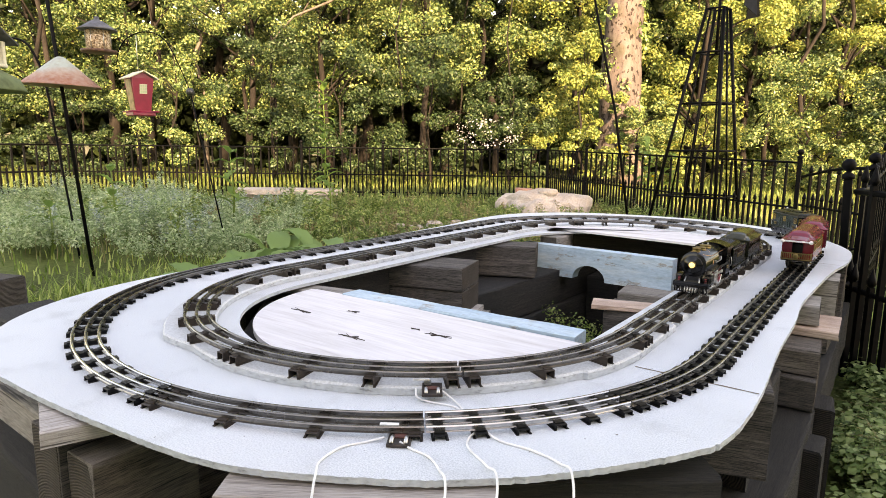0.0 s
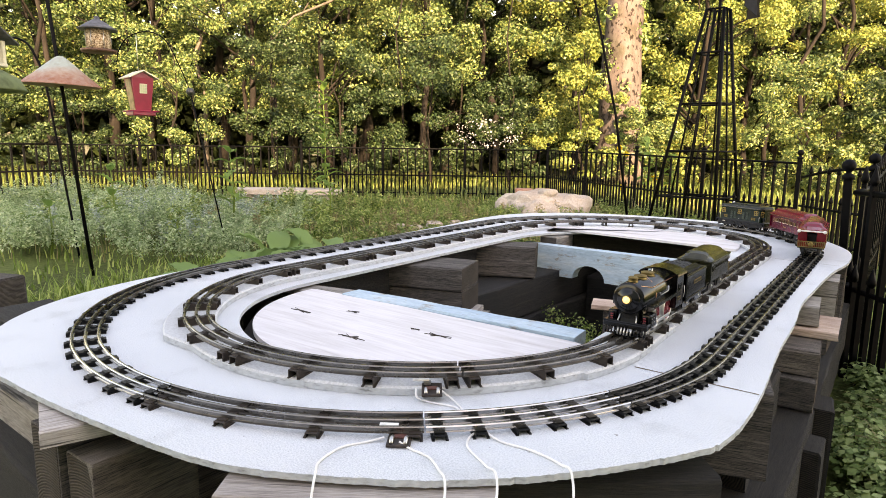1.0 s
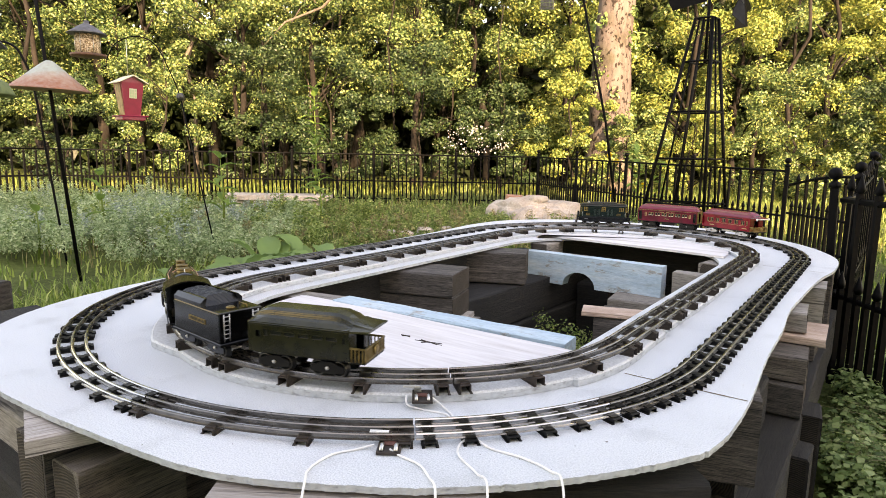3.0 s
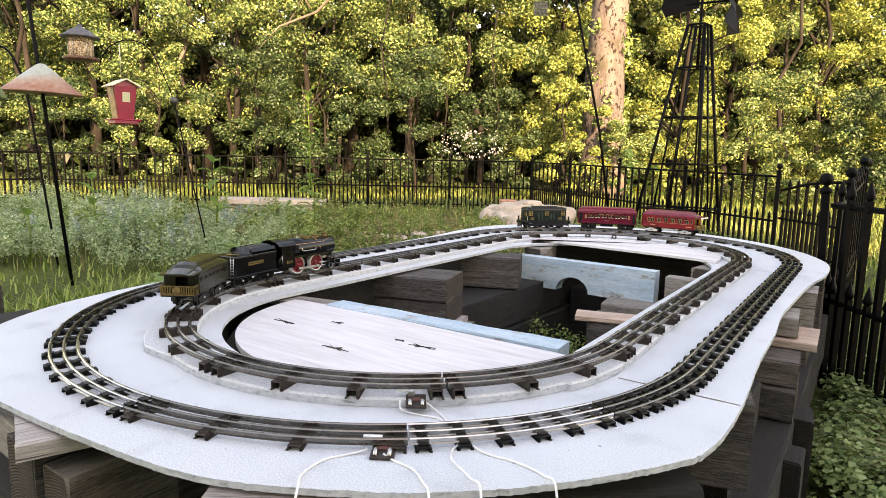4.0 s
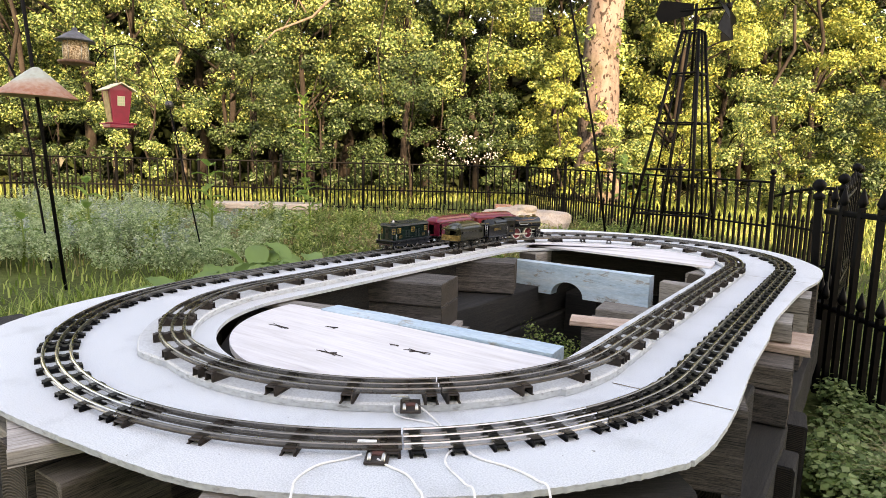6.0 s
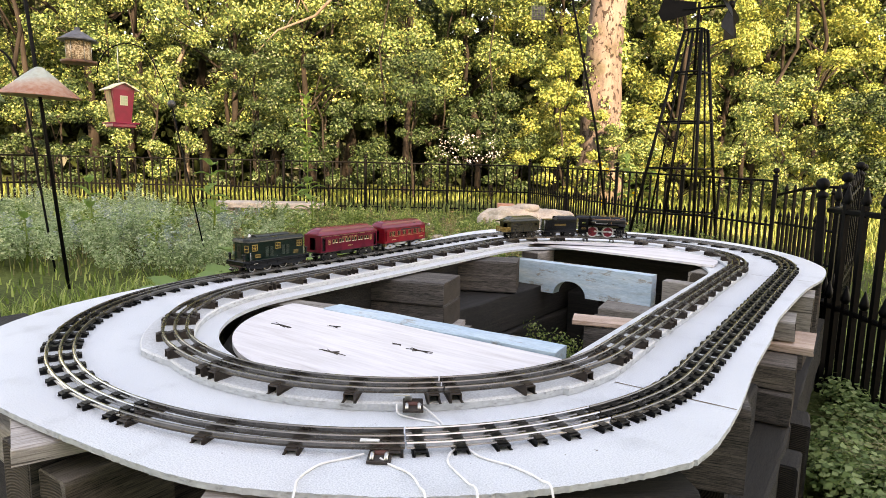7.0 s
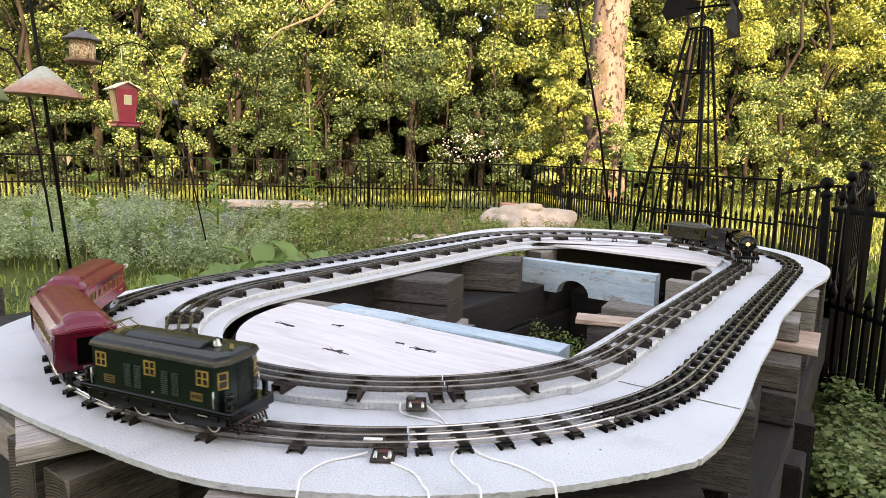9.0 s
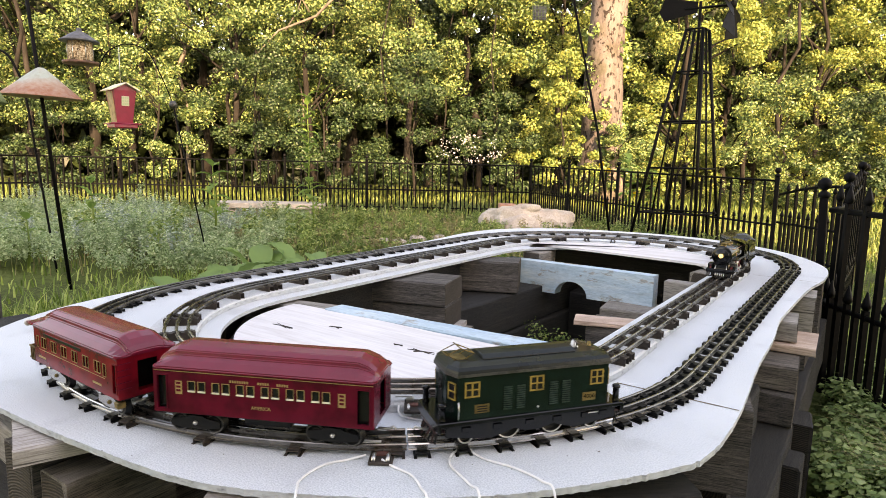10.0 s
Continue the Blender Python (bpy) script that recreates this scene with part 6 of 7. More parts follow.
for i, (s, d, hgt, mat, sp) in enumerate([(-8.6, 11.0, 1.7, M_SHADE_GREEN, 0.8), (-6.6, 10.6, 1.9, M_SHADE_GREEN, 0.8), (-4.9, 10.6, 2.5, M_LEAF, 0.8), (-3.3, 10.8, 2.4, M_SHADE_GREEN, 0.9), (-1.9, 10.2, 2.2, M_SHADE_GREEN, 0.95), (-0.5, 10.3, 2.3, M_SHADE_GREEN, 0.9), (0.8, 10.4, 1.7, M_SHADE_GREEN, 0.8), (1.9, 10.2, 2.3, M_YELLOW, 0.65), (2.9, 10.6, 1.4, M_LEAF, 0.7), (5.2, 9.6, 1.9, M_LEAF, 0.9), (6.6, 9.0, 2.1, M_SHADE_GREEN, 1.0), (8.0, 9.0, 2.3, M_SHADE_GREEN, 1.0), (9.0, 8.2, 1.6, M_SHADE_GREEN, 0.8), (4.2, 11.2, 1.5, M_YELLOW, 0.7), (6.0, 10.4, 1.3, M_YELLOW, 0.7)]):
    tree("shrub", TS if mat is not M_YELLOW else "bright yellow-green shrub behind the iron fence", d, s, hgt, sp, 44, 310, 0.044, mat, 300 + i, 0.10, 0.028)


# leaf colour taken near black to paint the wood's deep shade
M_SHADE_LEAF = leaf_material("shade_dark_leaves", [(0.0, (0.006, 0.011, 0.004)), (1.0, (0.022, 0.034, 0.010))], 0.05)


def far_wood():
    """Depth of the wood behind the first trees, its shade put into the leaf colour."""
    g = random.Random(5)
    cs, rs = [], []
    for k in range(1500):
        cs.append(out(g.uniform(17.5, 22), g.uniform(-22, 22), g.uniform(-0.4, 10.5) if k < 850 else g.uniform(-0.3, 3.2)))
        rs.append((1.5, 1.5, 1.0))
    tagged(leaf_cloud("far_woods", cs, rs, 80, 0.40, M_SHADE_LEAF, 77), "shaded depth of the wood behind the trees", "woods", kind="stuff")


far_wood()
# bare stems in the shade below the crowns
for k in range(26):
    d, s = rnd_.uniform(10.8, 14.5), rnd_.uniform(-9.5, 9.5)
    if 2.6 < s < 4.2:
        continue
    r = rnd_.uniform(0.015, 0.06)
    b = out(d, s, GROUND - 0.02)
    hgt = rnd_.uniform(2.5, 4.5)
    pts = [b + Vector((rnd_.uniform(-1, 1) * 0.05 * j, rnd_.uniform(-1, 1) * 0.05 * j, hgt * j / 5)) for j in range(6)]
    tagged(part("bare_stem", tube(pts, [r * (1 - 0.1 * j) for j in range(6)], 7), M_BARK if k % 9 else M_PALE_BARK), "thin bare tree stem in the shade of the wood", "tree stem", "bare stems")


def big_trunk():
    """The pale trunk with ivy climbing its foot."""
    b = out(11.0, 2.66)
    ob = tagged(empty("large_tree", Matrix.Translation(b)), "pale pinkish tree trunk with ivy climbing its lower part", "tree")
    pts, rs = [], []
    for k in range(15):
        z = -0.05 + k * 0.5
        pts.append(Vector((0.03 * math.sin(k * 0.9) + 0.008 * k, 0.02 * math.cos(k), z)))
        rs.append(0.375 + 0.10 * math.exp(-z / 0.5) - 0.012 * k + 0.01 * math.sin(k * 2.1))
    part("trunk", tube(pts, rs, 22), M_TRUNK, ob)
    g = random.Random(8)
    cs, rr = [], []
    for k in range(70):
        a = g.uniform(0, 2 * math.pi)
        z = g.uniform(0.0, 1.9) if k < 46 else g.uniform(1.2, 3.6)
        cs.append((0.37 * math.cos(a), 0.37 * math.sin(a), z))
        rr.append((0.13, 0.13, 0.16))
    leaf_cloud("ivy", cs, rr, 24, 0.08, M_IVY, 12, ob, "climbing ivy leaves")
    leaf_cloud("crown", [(g.uniform(-2.2, 2.2), g.uniform(-2, 2), g.uniform(5.6, 8.5)) for _ in range(60)], [(0.7, 0.7, 0.5)] * 60, 120, 0.15, M_LEAF, 13, ob)


big_trunk()


def dead_branch():
    b = out(11.2, -2.6, 2.6)
    bm = tube([b + SIDE * 0.95 + Vector((0, 0, 0.75)), b + SIDE * 0.3 + Vector((0, 0, 0.1)), b - SIDE * 0.35 - Vector((0, 0, 0.15)), b - SIDE * 0.8 - Vector((0, 0, 0.62))], [0.03, 0.025, 0.018, 0.008], 6)
    for t, u in ((0.2, 0.5), (0.45, -0.4), (0.7, 0.45)):
        p = b + SIDE * (0.95 - 1.7 * t) + Vector((0, 0, 0.75 - 1.3 * t))
        add_tube(bm, [p, p + SIDE * u * 0.5 + Vector((0, 0, 0.35)), p + SIDE * u * 0.8 + Vector((0, 0, 0.75))], [0.014, 0.009, 0.004], 5)
    tagged(part("dead_branch", bm, M_PALE_BARK), "pale dead branch hanging in the foliage", "branch")


dead_branch()

# ---- planting inside the fence ----


def scatter(n, d0, d1, s0, s1, seed, keep=lambda d, s: True):
    g = random.Random(seed)
    res = []
    while len(res) < n:
        d, s = g.uniform(d0, d1), g.uniform(s0, s1)
        p = out(d, s)
        if keep(d, s) and not (-1.33 < p.x < -0.02 and 0.1 < p.y < 2.6):
            res.append(p)
    return res


def spires(name, label, category, places, height, stems, per, leaf, mat, seed, spread=0.10, bare=0.25, shape=0.5):
    """Bushy upright plants: each a tuft of leafy stems leaning out from one root."""
    g = random.Random(seed)
    cs, rs = [], []
    for p in places:
        hgt = height(p, g)
        for _ in range(stems):
            a, r = g.uniform(0, 2 * math.pi), spread * math.sqrt(g.random())
            h = hgt * g.uniform(0.72, 1.12) * (1 - 1.6 * (r / spread) ** 2 * 0.16)
            for f in (0.35, 0.6, 0.85):
                q = bare + (1 - bare) * f
                cs.append((p.x + r * (0.5 + 0.6 * q) * math.cos(a), p.y + r * (0.5 + 0.6 * q) * math.sin(a), GROUND + h * q))
                k = 0.34 * spread * (1.25 - 0.75 * f)
                rs.append((k, k, h * 0.15))
    tagged(leaf_cloud(name, cs, rs, per, leaf, mat, seed, flat=1.3, shape=shape), label, category, kind="stuff")


def herb_bed():
    """Grey-green aromatic herbs in soft mounds, weeds and dry flower heads."""
    def mound(p, g):
        low = 0.62 if p.dot(SIDE) > -0.43 * p.dot(FWD) else 1.0
        return low * max(0.13, 0.33 + 0.24 * noise.noise(p * 1.6) + g.uniform(-0.05, 0.05) - 0.016 * p.length)
    spires("herb_bed", "soft grey-green flowering herbs in a deep bed", "herbs", scatter(330, 3.45, 6.5, -4.7, -1.25, 32, lambda d, s: s > -d * 0.76), mound, 9, 16, 0.019, M_SAGE, 33, 0.12)
    spires("blue_herbs", "taller blue-grey herb stems in the bed", "herbs", scatter(60, 3.5, 6.0, -4.4, -1.5, 132, lambda d, s: s > -d * 0.76), lambda p, g: mound(p, g) + 0.07, 6, 15, 0.017, M_BLUE_HERB, 133, 0.09)
    spires("green_weeds", "fresh green weeds among the herbs", "weeds", scatter(75, 3.4, 6.4, -4.4, -0.7, 34, lambda d, s: s > -d * 0.74), lambda p, g: g.uniform(0.16, 0.36), 6, 9, 0.032, M_WEED, 39, 0.09, 0.2, 0.42)
    spires("wild_plants", "mixed green and straw-coloured garden plants", "plants", scatter(260, 4.0, 7.2, -1.5, 2.2, 35), lambda p, g: g.uniform(0.07, 0.19), 7, 9, 0.026, M_WEED, 36, 0.12, 0.1, 0.4)
    spires("dry_flower_heads", "pinkish brown faded flower heads in the bed", "flowers", scatter(90, 3.8, 6.8, -2.2, 1.4, 135), lambda p, g: g.uniform(0.12, 0.22), 5, 7, 0.017, M_DRY, 136, 0.08, 0.5)
    g = random.Random(31)
    b = scatter(3600, 3.4, 7.6, -5.2, 3.2, 37)
    tagged(blades("dry_stalks", b, [g.uniform(0.08, 0.21) for _ in b], 0.004, M_DRY, 0.25, 38), "thin dry flower stalks among the herbs", "stalks", kind="stuff")


def lawn():
    g = random.Random(41)
    b = scatter(14000, 1.6, 8.2, -6.0, 3.6, 42)
    tagged(blades("grass", b, [g.uniform(0.04, 0.10) for _ in b], 0.009, M_GRASS, 0.5, 43), "uncut green grass among the beds", "grass", kind="stuff")
    b = scatter(16000, 8.0, 13.5, -10, 9, 44)
    tagged(blades("grass", b, [g.uniform(0.08, 0.2) for _ in b], 0.02, M_LAWN, 0.5, 45), "rough sunlit grass beyond the fence", "grass", kind="stuff")
    b = scatter(12000, 4.4, 9.5, 1.2, 6.5, 48)
    tagged(blades("grass", b, [g.uniform(0.05, 0.12) for _ in b], 0.011, M_LAWN, 0.5, 49), "pale green lawn beside the gate", "grass", kind="stuff")
    # inside the opening and under the table
    b = [Vector((g.gauss(-0.66, 0.07), g.gauss(1.50, 0.09), GROUND)) for _ in range(500)]
    tagged(blades("weeds", b, [g.uniform(0.08, 0.19) for _ in b], 0.006, M_GRASS, 0.6, 46), "green weeds growing in the shaded opening", "weeds", kind="stuff")
    cs = [(g.gauss(-0.66, 0.06), g.gauss(1.50, 0.07), GROUND + g.uniform(0.06, 0.24)) for _ in range(40)]
    tagged(leaf_cloud("weed_leaves", cs, [(0.03, 0.03, 0.03)] * 40, 30, 0.009, M_WEED, 47), "small weed leaves in the shaded opening", "weeds", kind="stuff")


herb_bed()
lawn()


def ivy_ground():
    g = random.Random(51)
    cs = []
    for k in range(1700):
        x, y = g.uniform(-0.04, 0.75), g.uniform(0.35, 2.4)
        cs.append((x, y, GROUND + 0.05 + 0.06 * noise.noise(Vector((x * 5, y * 5, 0))) + g.uniform(-0.02, 0.03)))
    tagged(leaf_cloud("ground_ivy", cs, [(0.06, 0.06, 0.028)] * len(cs), 44, 0.0155, M_IVY, 52, flat=2.0, shape=1.05), "round-leaved ground ivy beside the timber stack", "ivy", kind="stuff")
    b = [Vector((g.gauss(0.19, 0.05), g.gauss(1.50, 0.07), GROUND + 0.02)) for _ in range(420)]
    tagged(blades("dry_grass", b, [g.uniform(0.09, 0.20) for _ in b], 0.0022, M_DRY, 1.2, 53), "tuft of dry straw-coloured grass by the fence", "grass", kind="stuff")
    b = [Vector((g.uniform(-2.9, -1.35), g.uniform(0.2, 1.9), GROUND)) for _ in range(11000)]
    tagged(blades("grass", b, [g.uniform(0.05, 0.17) for _ in b], 0.007, M_GRASS, 0.6, 54), "long green grass beside the table", "grass", kind="stuff")


ivy_ground()


def big_leaf(length, width):
    """A broad cupped leaf, lying along x from its base."""
    bm = bmesh.new()
    n, m = 9, 6
    rows = []
    for i in range(n + 1):
        u = i / n
        w = width * 0.5 * (math.sin(math.pi * (0.06 + 0.94 * u) ** 0.72) ** 0.9 if u < 1 else 0.0)
        rows.append([bm.verts.new((length * u, (2 * j / m - 1) * max(w, 0.0005), 0.25 * length * math.sin(u * 2.4) - 0.12 * length * u + 0.9 * max(w, 0) * (2 * j / m - 1) ** 2 * 0.35 - 0.006 * ((j + i) % 2) * (0.3 + u))) for j in range(m + 1)])
    for a, b in zip(rows, rows[1:]):
        for j in range(m):
            bm.faces.new((a[j], b[j], b[j + 1], a[j + 1])).smooth = True
    return bm


M_HOSTA = leaf_material("broad_leaf", [(0.0, (0.15, 0.26, 0.075)), (0.5, (0.30, 0.44, 0.16)), (1.0, (0.46, 0.59, 0.27))], 0.35)


def broad_plant(name, label, base, leaves, category="plant"):
    ob = tagged(empty(name, Matrix.Translation(base)), label, category, "broad-leaved plants")
    for turn, tilt, ln, wd, up in leaves:
        stalk_top = Vector((math.cos(radians(turn)) * 0.06, math.sin(radians(turn)) * 0.06, up))
        lf = part("leaf", big_leaf(ln, wd), M_HOSTA, ob, m=Matrix.Translation(stalk_top) @ pose(0, 0, 0, 0, -tilt, turn))
        part("stalk", tube([(0, 0, -0.02), stalk_top * 0.5 + Vector((0, 0, up * 0.1)), stalk_top], [0.006, 0.005, 0.004], 6), M_GRASS, ob)
    return ob


for hx, hy, hs in ((-1.97, 1.26, 1), (-1.98, 1.43, 2), (-2.09, 1.67, 3), (-2.03, 1.85, 4), (-1.90, 1.84, 5)):
    g_ = random.Random(hs)
    broad_plant("hosta", "large pale green broad-leaved plant beside the table", Vector((hx, hy, GROUND)),
                [(k * 51 + g_.uniform(-15, 15), g_.uniform(5, 38), g_.uniform(0.12, 0.17), g_.uniform(0.085, 0.115), g_.uniform(0.15, 0.25)) for k in range(7)])


def sapling(d, s, hgt, leaf, seed, label, mat=None):
    """A single-stemmed young plant with paired leaves."""
    g = random.Random(seed)
    ob = tagged(empty("sapling", Matrix.Translation(out(d, s))), label, "plant", "young plants")
    top = Vector((g.uniform(-0.06, 0.06), g.uniform(-0.06, 0.06), hgt))
    part("stem", tube([Vector((0, 0, -0.02)), top * 0.5 + Vector((0.03, 0, 0)), top], [0.010, 0.007, 0.003], 6), M_GRASS, ob)
    n = int(hgt / 0.075)
    for k in range(3, n + 1):
        for sd in (0, 180):
            q = top * (k / n)
            part("leaf", big_leaf(leaf * g.uniform(0.7, 1.1), leaf * 0.42), mat or M_IVY_B, ob, m=Matrix.Translation(q) @ pose(0, 0, 0, 0, g.uniform(-30, 25), k * 83 + sd + g.uniform(-20, 20)))


M_IVY_B = leaf_material("young_plant_leaf", [(0.0, (0.15, 0.27, 0.06)), (1.0, (0.34, 0.48, 0.14))], 0.4)
sapling(7.0, -1.55, 1.35, 0.17, 61, "tall leafy young plant before the fence")
sapling(4.7, -1.75, 0.62, 0.15, 62, "young broad-leaved plant in the herb bed")
sapling(5.4, -1.15, 0.50, 0.13, 63, "young broad-leaved plant in the herb bed")
sapling(4.1, -2.35, 0.5, 0.12, 64, "young broad-leaved plant in the herb bed")
sapling(6.8, 2.0, 0.75, 0.16, 65, "leafy young plant before the fence")
sapling(6.9, 2.3, 0.70, 0.16, 66, "leafy young plant before the fence")
sapling(3.6, -2.45, 0.3, 0.12, 67, "young broad-leaved plant in the grass")


def aster():
    cs = [out(8.9 + random.Random(k).uniform(-0.3, 0.3), 0.35 + random.Random(k + 50).uniform(-0.45, 0.45), random.Random(k + 90).uniform(0.25, 0.62)) for k in range(36)]
    tagged(leaf_cloud("white_flowers", cs, [(0.10, 0.10, 0.08)] * 36, 7, 0.026, M_PETAL, 71, shape=0.9), "loose sprays of small white flowers by the fence", "flowers", kind="stuff")
    cs = [out(7.2, 1.78, 0.27), out(7.2, 1.86, 0.20), out(7.2, 2.2, -0.06), out(7.2, 1.83, -0.18)]
    tagged(leaf_cloud("yellow_flowers", cs, [(0.03, 0.03, 0.03)] * 4, 30, 0.03, M_YPETAL, 72, shape=0.9), "a few bright yellow flowers by the fence", "flowers", kind="stuff")


M_PETAL = leaf_material("white_petal", [(0.0, (0.32, 0.31, 0.33)), (1.0, (0.45, 0.44, 0.46))], 0.2)
M_YPETAL = leaf_material("yellow_petal", [(0.0, (0.75, 0.48, 0.02)), (1.0, (0.85, 0.62, 0.03))], 0.2)
aster()

# ---- stones and bench ----


def stone_mat(name, a, b):
    n = Nodes(name, 0.85, 0, 0.3)
    c = n.ramp(n.noise(5, 8), [(0.3, a), (0.7, b)])
    n.colour(n.mix(0.4, c, n.ramp(n.noise(60, 5), [(0.3, a), (0.7, b)])))
    n.bump(n.noise(12, 8), 0.8, 0.02)
    return n.m


M_STONE = stone_mat("warm_limestone", (0.25, 0.205, 0.17), (0.56, 0.50, 0.44))
M_BRICK = stone_mat("old_red_brick", (0.28, 0.13, 0.09), (0.48, 0.28, 0.22))


def rock(p, sx, sy, sz, seed, label, mat=None, name="rock", rough=0.28):
    bm = bmesh.new()
    bmesh.ops.create_icosphere(bm, subdivisions=4, radius=1.0)
    for v in bm.verts:
        q = v.co.copy()
        k = 1 + rough * noise.noise(q * 1.3 + Vector((seed, 0, 0))) + rough * 0.45 * noise.noise(q * 3.1 + Vector((0, seed, 0))) + rough * 0.22 * noise.noise(q * 8.0 + Vector((0, 0, seed)))
        if q.z > 0.45:
            q.z = 0.45 + (q.z - 0.45) * 0.35
        v.co = Vector((q.x * sx * k, q.y * sy * k, q.z * sz * k))
    tagged(part(name, bm, mat or M_STONE, m=Matrix.Translation(p) @ pose(0, 0, 0, 0, 0, 20 * seed), smooth=rough < 0.2), label, "rock", "garden stones")


rock(out(6.3, 0.80, GROUND + 0.02), 0.48, 0.36, 0.36, 1.0, "large flat-topped warm limestone boulder")
rock(out(6.15, 0.85, GROUND + 0.25), 0.095, 0.075, 0.055, 2.0, "smooth pebble resting on the boulder", rough=0.08)
for k, (d, s, r) in enumerate(((4.9, -0.36, 0.11), (5.1, -0.22, 0.13), (5.2, -0.05, 0.12), (5.0, -0.5, 0.09))):
    rock(out(d, s, GROUND + 0.03), r * 0.6, r * 0.5, r * 0.55, 3.0 + k, "warm rounded garden stone", rough=0.2)
for k in range(5):
    p = out(7.3 + 0.12 * (k % 2), 0.62 + 0.12 * k, GROUND + 0.10 + 0.07 * (k % 2))
    tagged(part("brick", box(-0.1, 0.1, -0.05, 0.05, -0.03, 0.03, 0.005), M_BRICK, m=Matrix.Translation(p) @ pose(0, 0, 0, 4, 2, 30 + 11 * k)), "old red brick stacked behind the boulder", "brick", "loose bricks")
    tagged(part("brick", box(-0.1, 0.1, -0.05, 0.05, -0.1, 0.03, 0.005), M_BRICK, m=Matrix.Translation(p - Vector((0, 0, 0.07))) @ pose(0, 0, 0, 0, 0, 33 + 7 * k)), "old red brick stacked behind the boulder", "brick", "loose bricks")


def bench():
    c = out(7.0, -1.98)
    ob = tagged(empty("stone_bench", Matrix.Translation(c) @ Matrix.Rotation(radians(37), 4, "Z")), "worn reddish stone slab bench in the herb bed", "bench")
    part("seat_slab", box(-0.60, 0.60, -0.19, 0.19, 0.130, 0.190, 0.012, 2), M_STONE, ob)
    for x in (-0.42, 0.42):
        part("support", box(x - 0.07, x + 0.07, -0.15, 0.15, -0.05, 0.130, 0.01), M_STONE, ob)


bench()

# ---- iron fence, gate and windmill ----


def finial(r, h):
    return lathe([(r * 1.1, 0), (r * 1.1, h * 0.12), (r * 0.7, h * 0.2), (r * 1.3, h * 0.36), (r * 0.9, h * 0.5), (r * 0.5, h * 0.75), (0, h)], 8)


def picket_mesh(h, r):
    bm = bmesh.new()
    add_box(bm, -r, r, -r, r, 0, h)
    add_lathe(bm, [(r * 1.0, h), (r * 1.9, h + 0.012), (r * 1.5, h + 0.022), (r * 0.4, h + 0.05), (0, h + 0.056)], 6)
    me = bpy.data.meshes.new("picket")
    bm.to_mesh(me)
    bm.free()
    me.materials.append(M_IRON)
    return me


def post_bm(h, r, ball):
    bm = box(-r, r, -r, r, 0, h, 0.002)
    add_lathe(bm, [(r * 1.5, h), (r * 1.5, h + 0.012), (r * 0.6, h + 0.02), (r * 0.6, h + 0.026)], 14)
    add_lathe(bm, [(ball * math.sin(math.pi * k / 10), h + 0.022 + ball - ball * math.cos(math.pi * k / 10)) for k in range(11)], 16)
    return bm


def fence_panel(a, b, top_a, top_b, low=0.46, upper=8, label="black iron picket fence panel", drop=0.0, r=0.0105, spear=False):
    """A panel from a to b on the ground: top and middle rail, tall pickets, and short spears between them below."""
    a, b = Vector(a), Vector(b)
    d = b - a
    L = math.hypot(d.x, d.y)
    ob = tagged(empty("iron_fence", Matrix.Translation(a) @ Matrix.Rotation(math.atan2(d.y, d.x), 4, "Z")), label, "fence", "iron fence")
    ha, hb = top_a - a.z, top_b - a.z

    def rail(f0, name):
        bm = bmesh.new()
        pts = [(0, 0, ha * f0), (L, 0, hb * f0)]
        add_tube(bm, pts, r * 1.15, 6)
        part(name, bm, M_IRON, ob)
    rail(1.0, "top_rail")
    rail(low, "middle_rail")
    if not spear:
        rail(0.10, "bottom_rail")
    me_t, me_s = {}, {}
    for k in range(1, upper * 2):
        u = k / (upper * 2)
        hh = (ha + (hb - ha) * u)
        if k % 2 == 0:
            key = round(hh, 2)
            if key not in me_t:
                me_t[key] = picket_mesh(key + (0.02 if spear else -0.045), r)
            shared("picket", me_t[key], ob, Matrix.Translation((L * u, 0, 0.0)))
        else:
            key = round(hh * low + 0.02, 2)
            if key not in me_s:
                me_s[key] = picket_mesh(key, r)
            shared("short_picket", me_s[key], ob, Matrix.Translation((L * u, 0, 0.0)))
    return ob


def post(p, h, r=0.014, ball=0.022, lean=0.0):
    ob = part("fence_post", post_bm(h, r, ball), M_IRON, m=Matrix.Translation(p) @ pose(0, 0, 0, 0, lean, 0))
    tagged(ob, "square black iron fence post with ball finial", "fence post", "fence posts")


def lerp2(a, b, t):
    return Vector((a[0] + (b[0] - a[0]) * t, a[1] + (b[1] - a[1]) * t, GROUND))


KA, KB, KC = (-9.15, 3.72), (-3.81, 7.45), (-0.62, 5.10)
FT = 0.225
n1 = 6
for k in range(n1):
    fence_panel(lerp2(KA, KB, k / n1), lerp2(KA, KB, (k + 1) / n1), FT, FT, upper=10, r=0.008)
for k in range(n1 + 1):
    post(lerp2(KA, KB, k / n1), FT - GROUND + 0.03)
for k in range(4):
    fence_panel(lerp2(KB, KC, k / 4), lerp2(KB, KC, (k + 1) / 4), FT - 0.012 * k, FT - 0.012 * (k + 1), upper=9, r=0.0072)
for k in range(1, 5):
    post(lerp2(KB, KC, k / 4), FT - GROUND + 0.03 - 0.012 * k)
for k in range(3):
    fence_panel(lerp2(KA, (-8.9, 0.2), k / 3), lerp2(KA, (-8.9, 0.2), (k + 1) / 3), FT, FT)
    post(lerp2(KA, (-8.9, 0.2), (k + 1) / 3), FT - GROUND + 0.03)
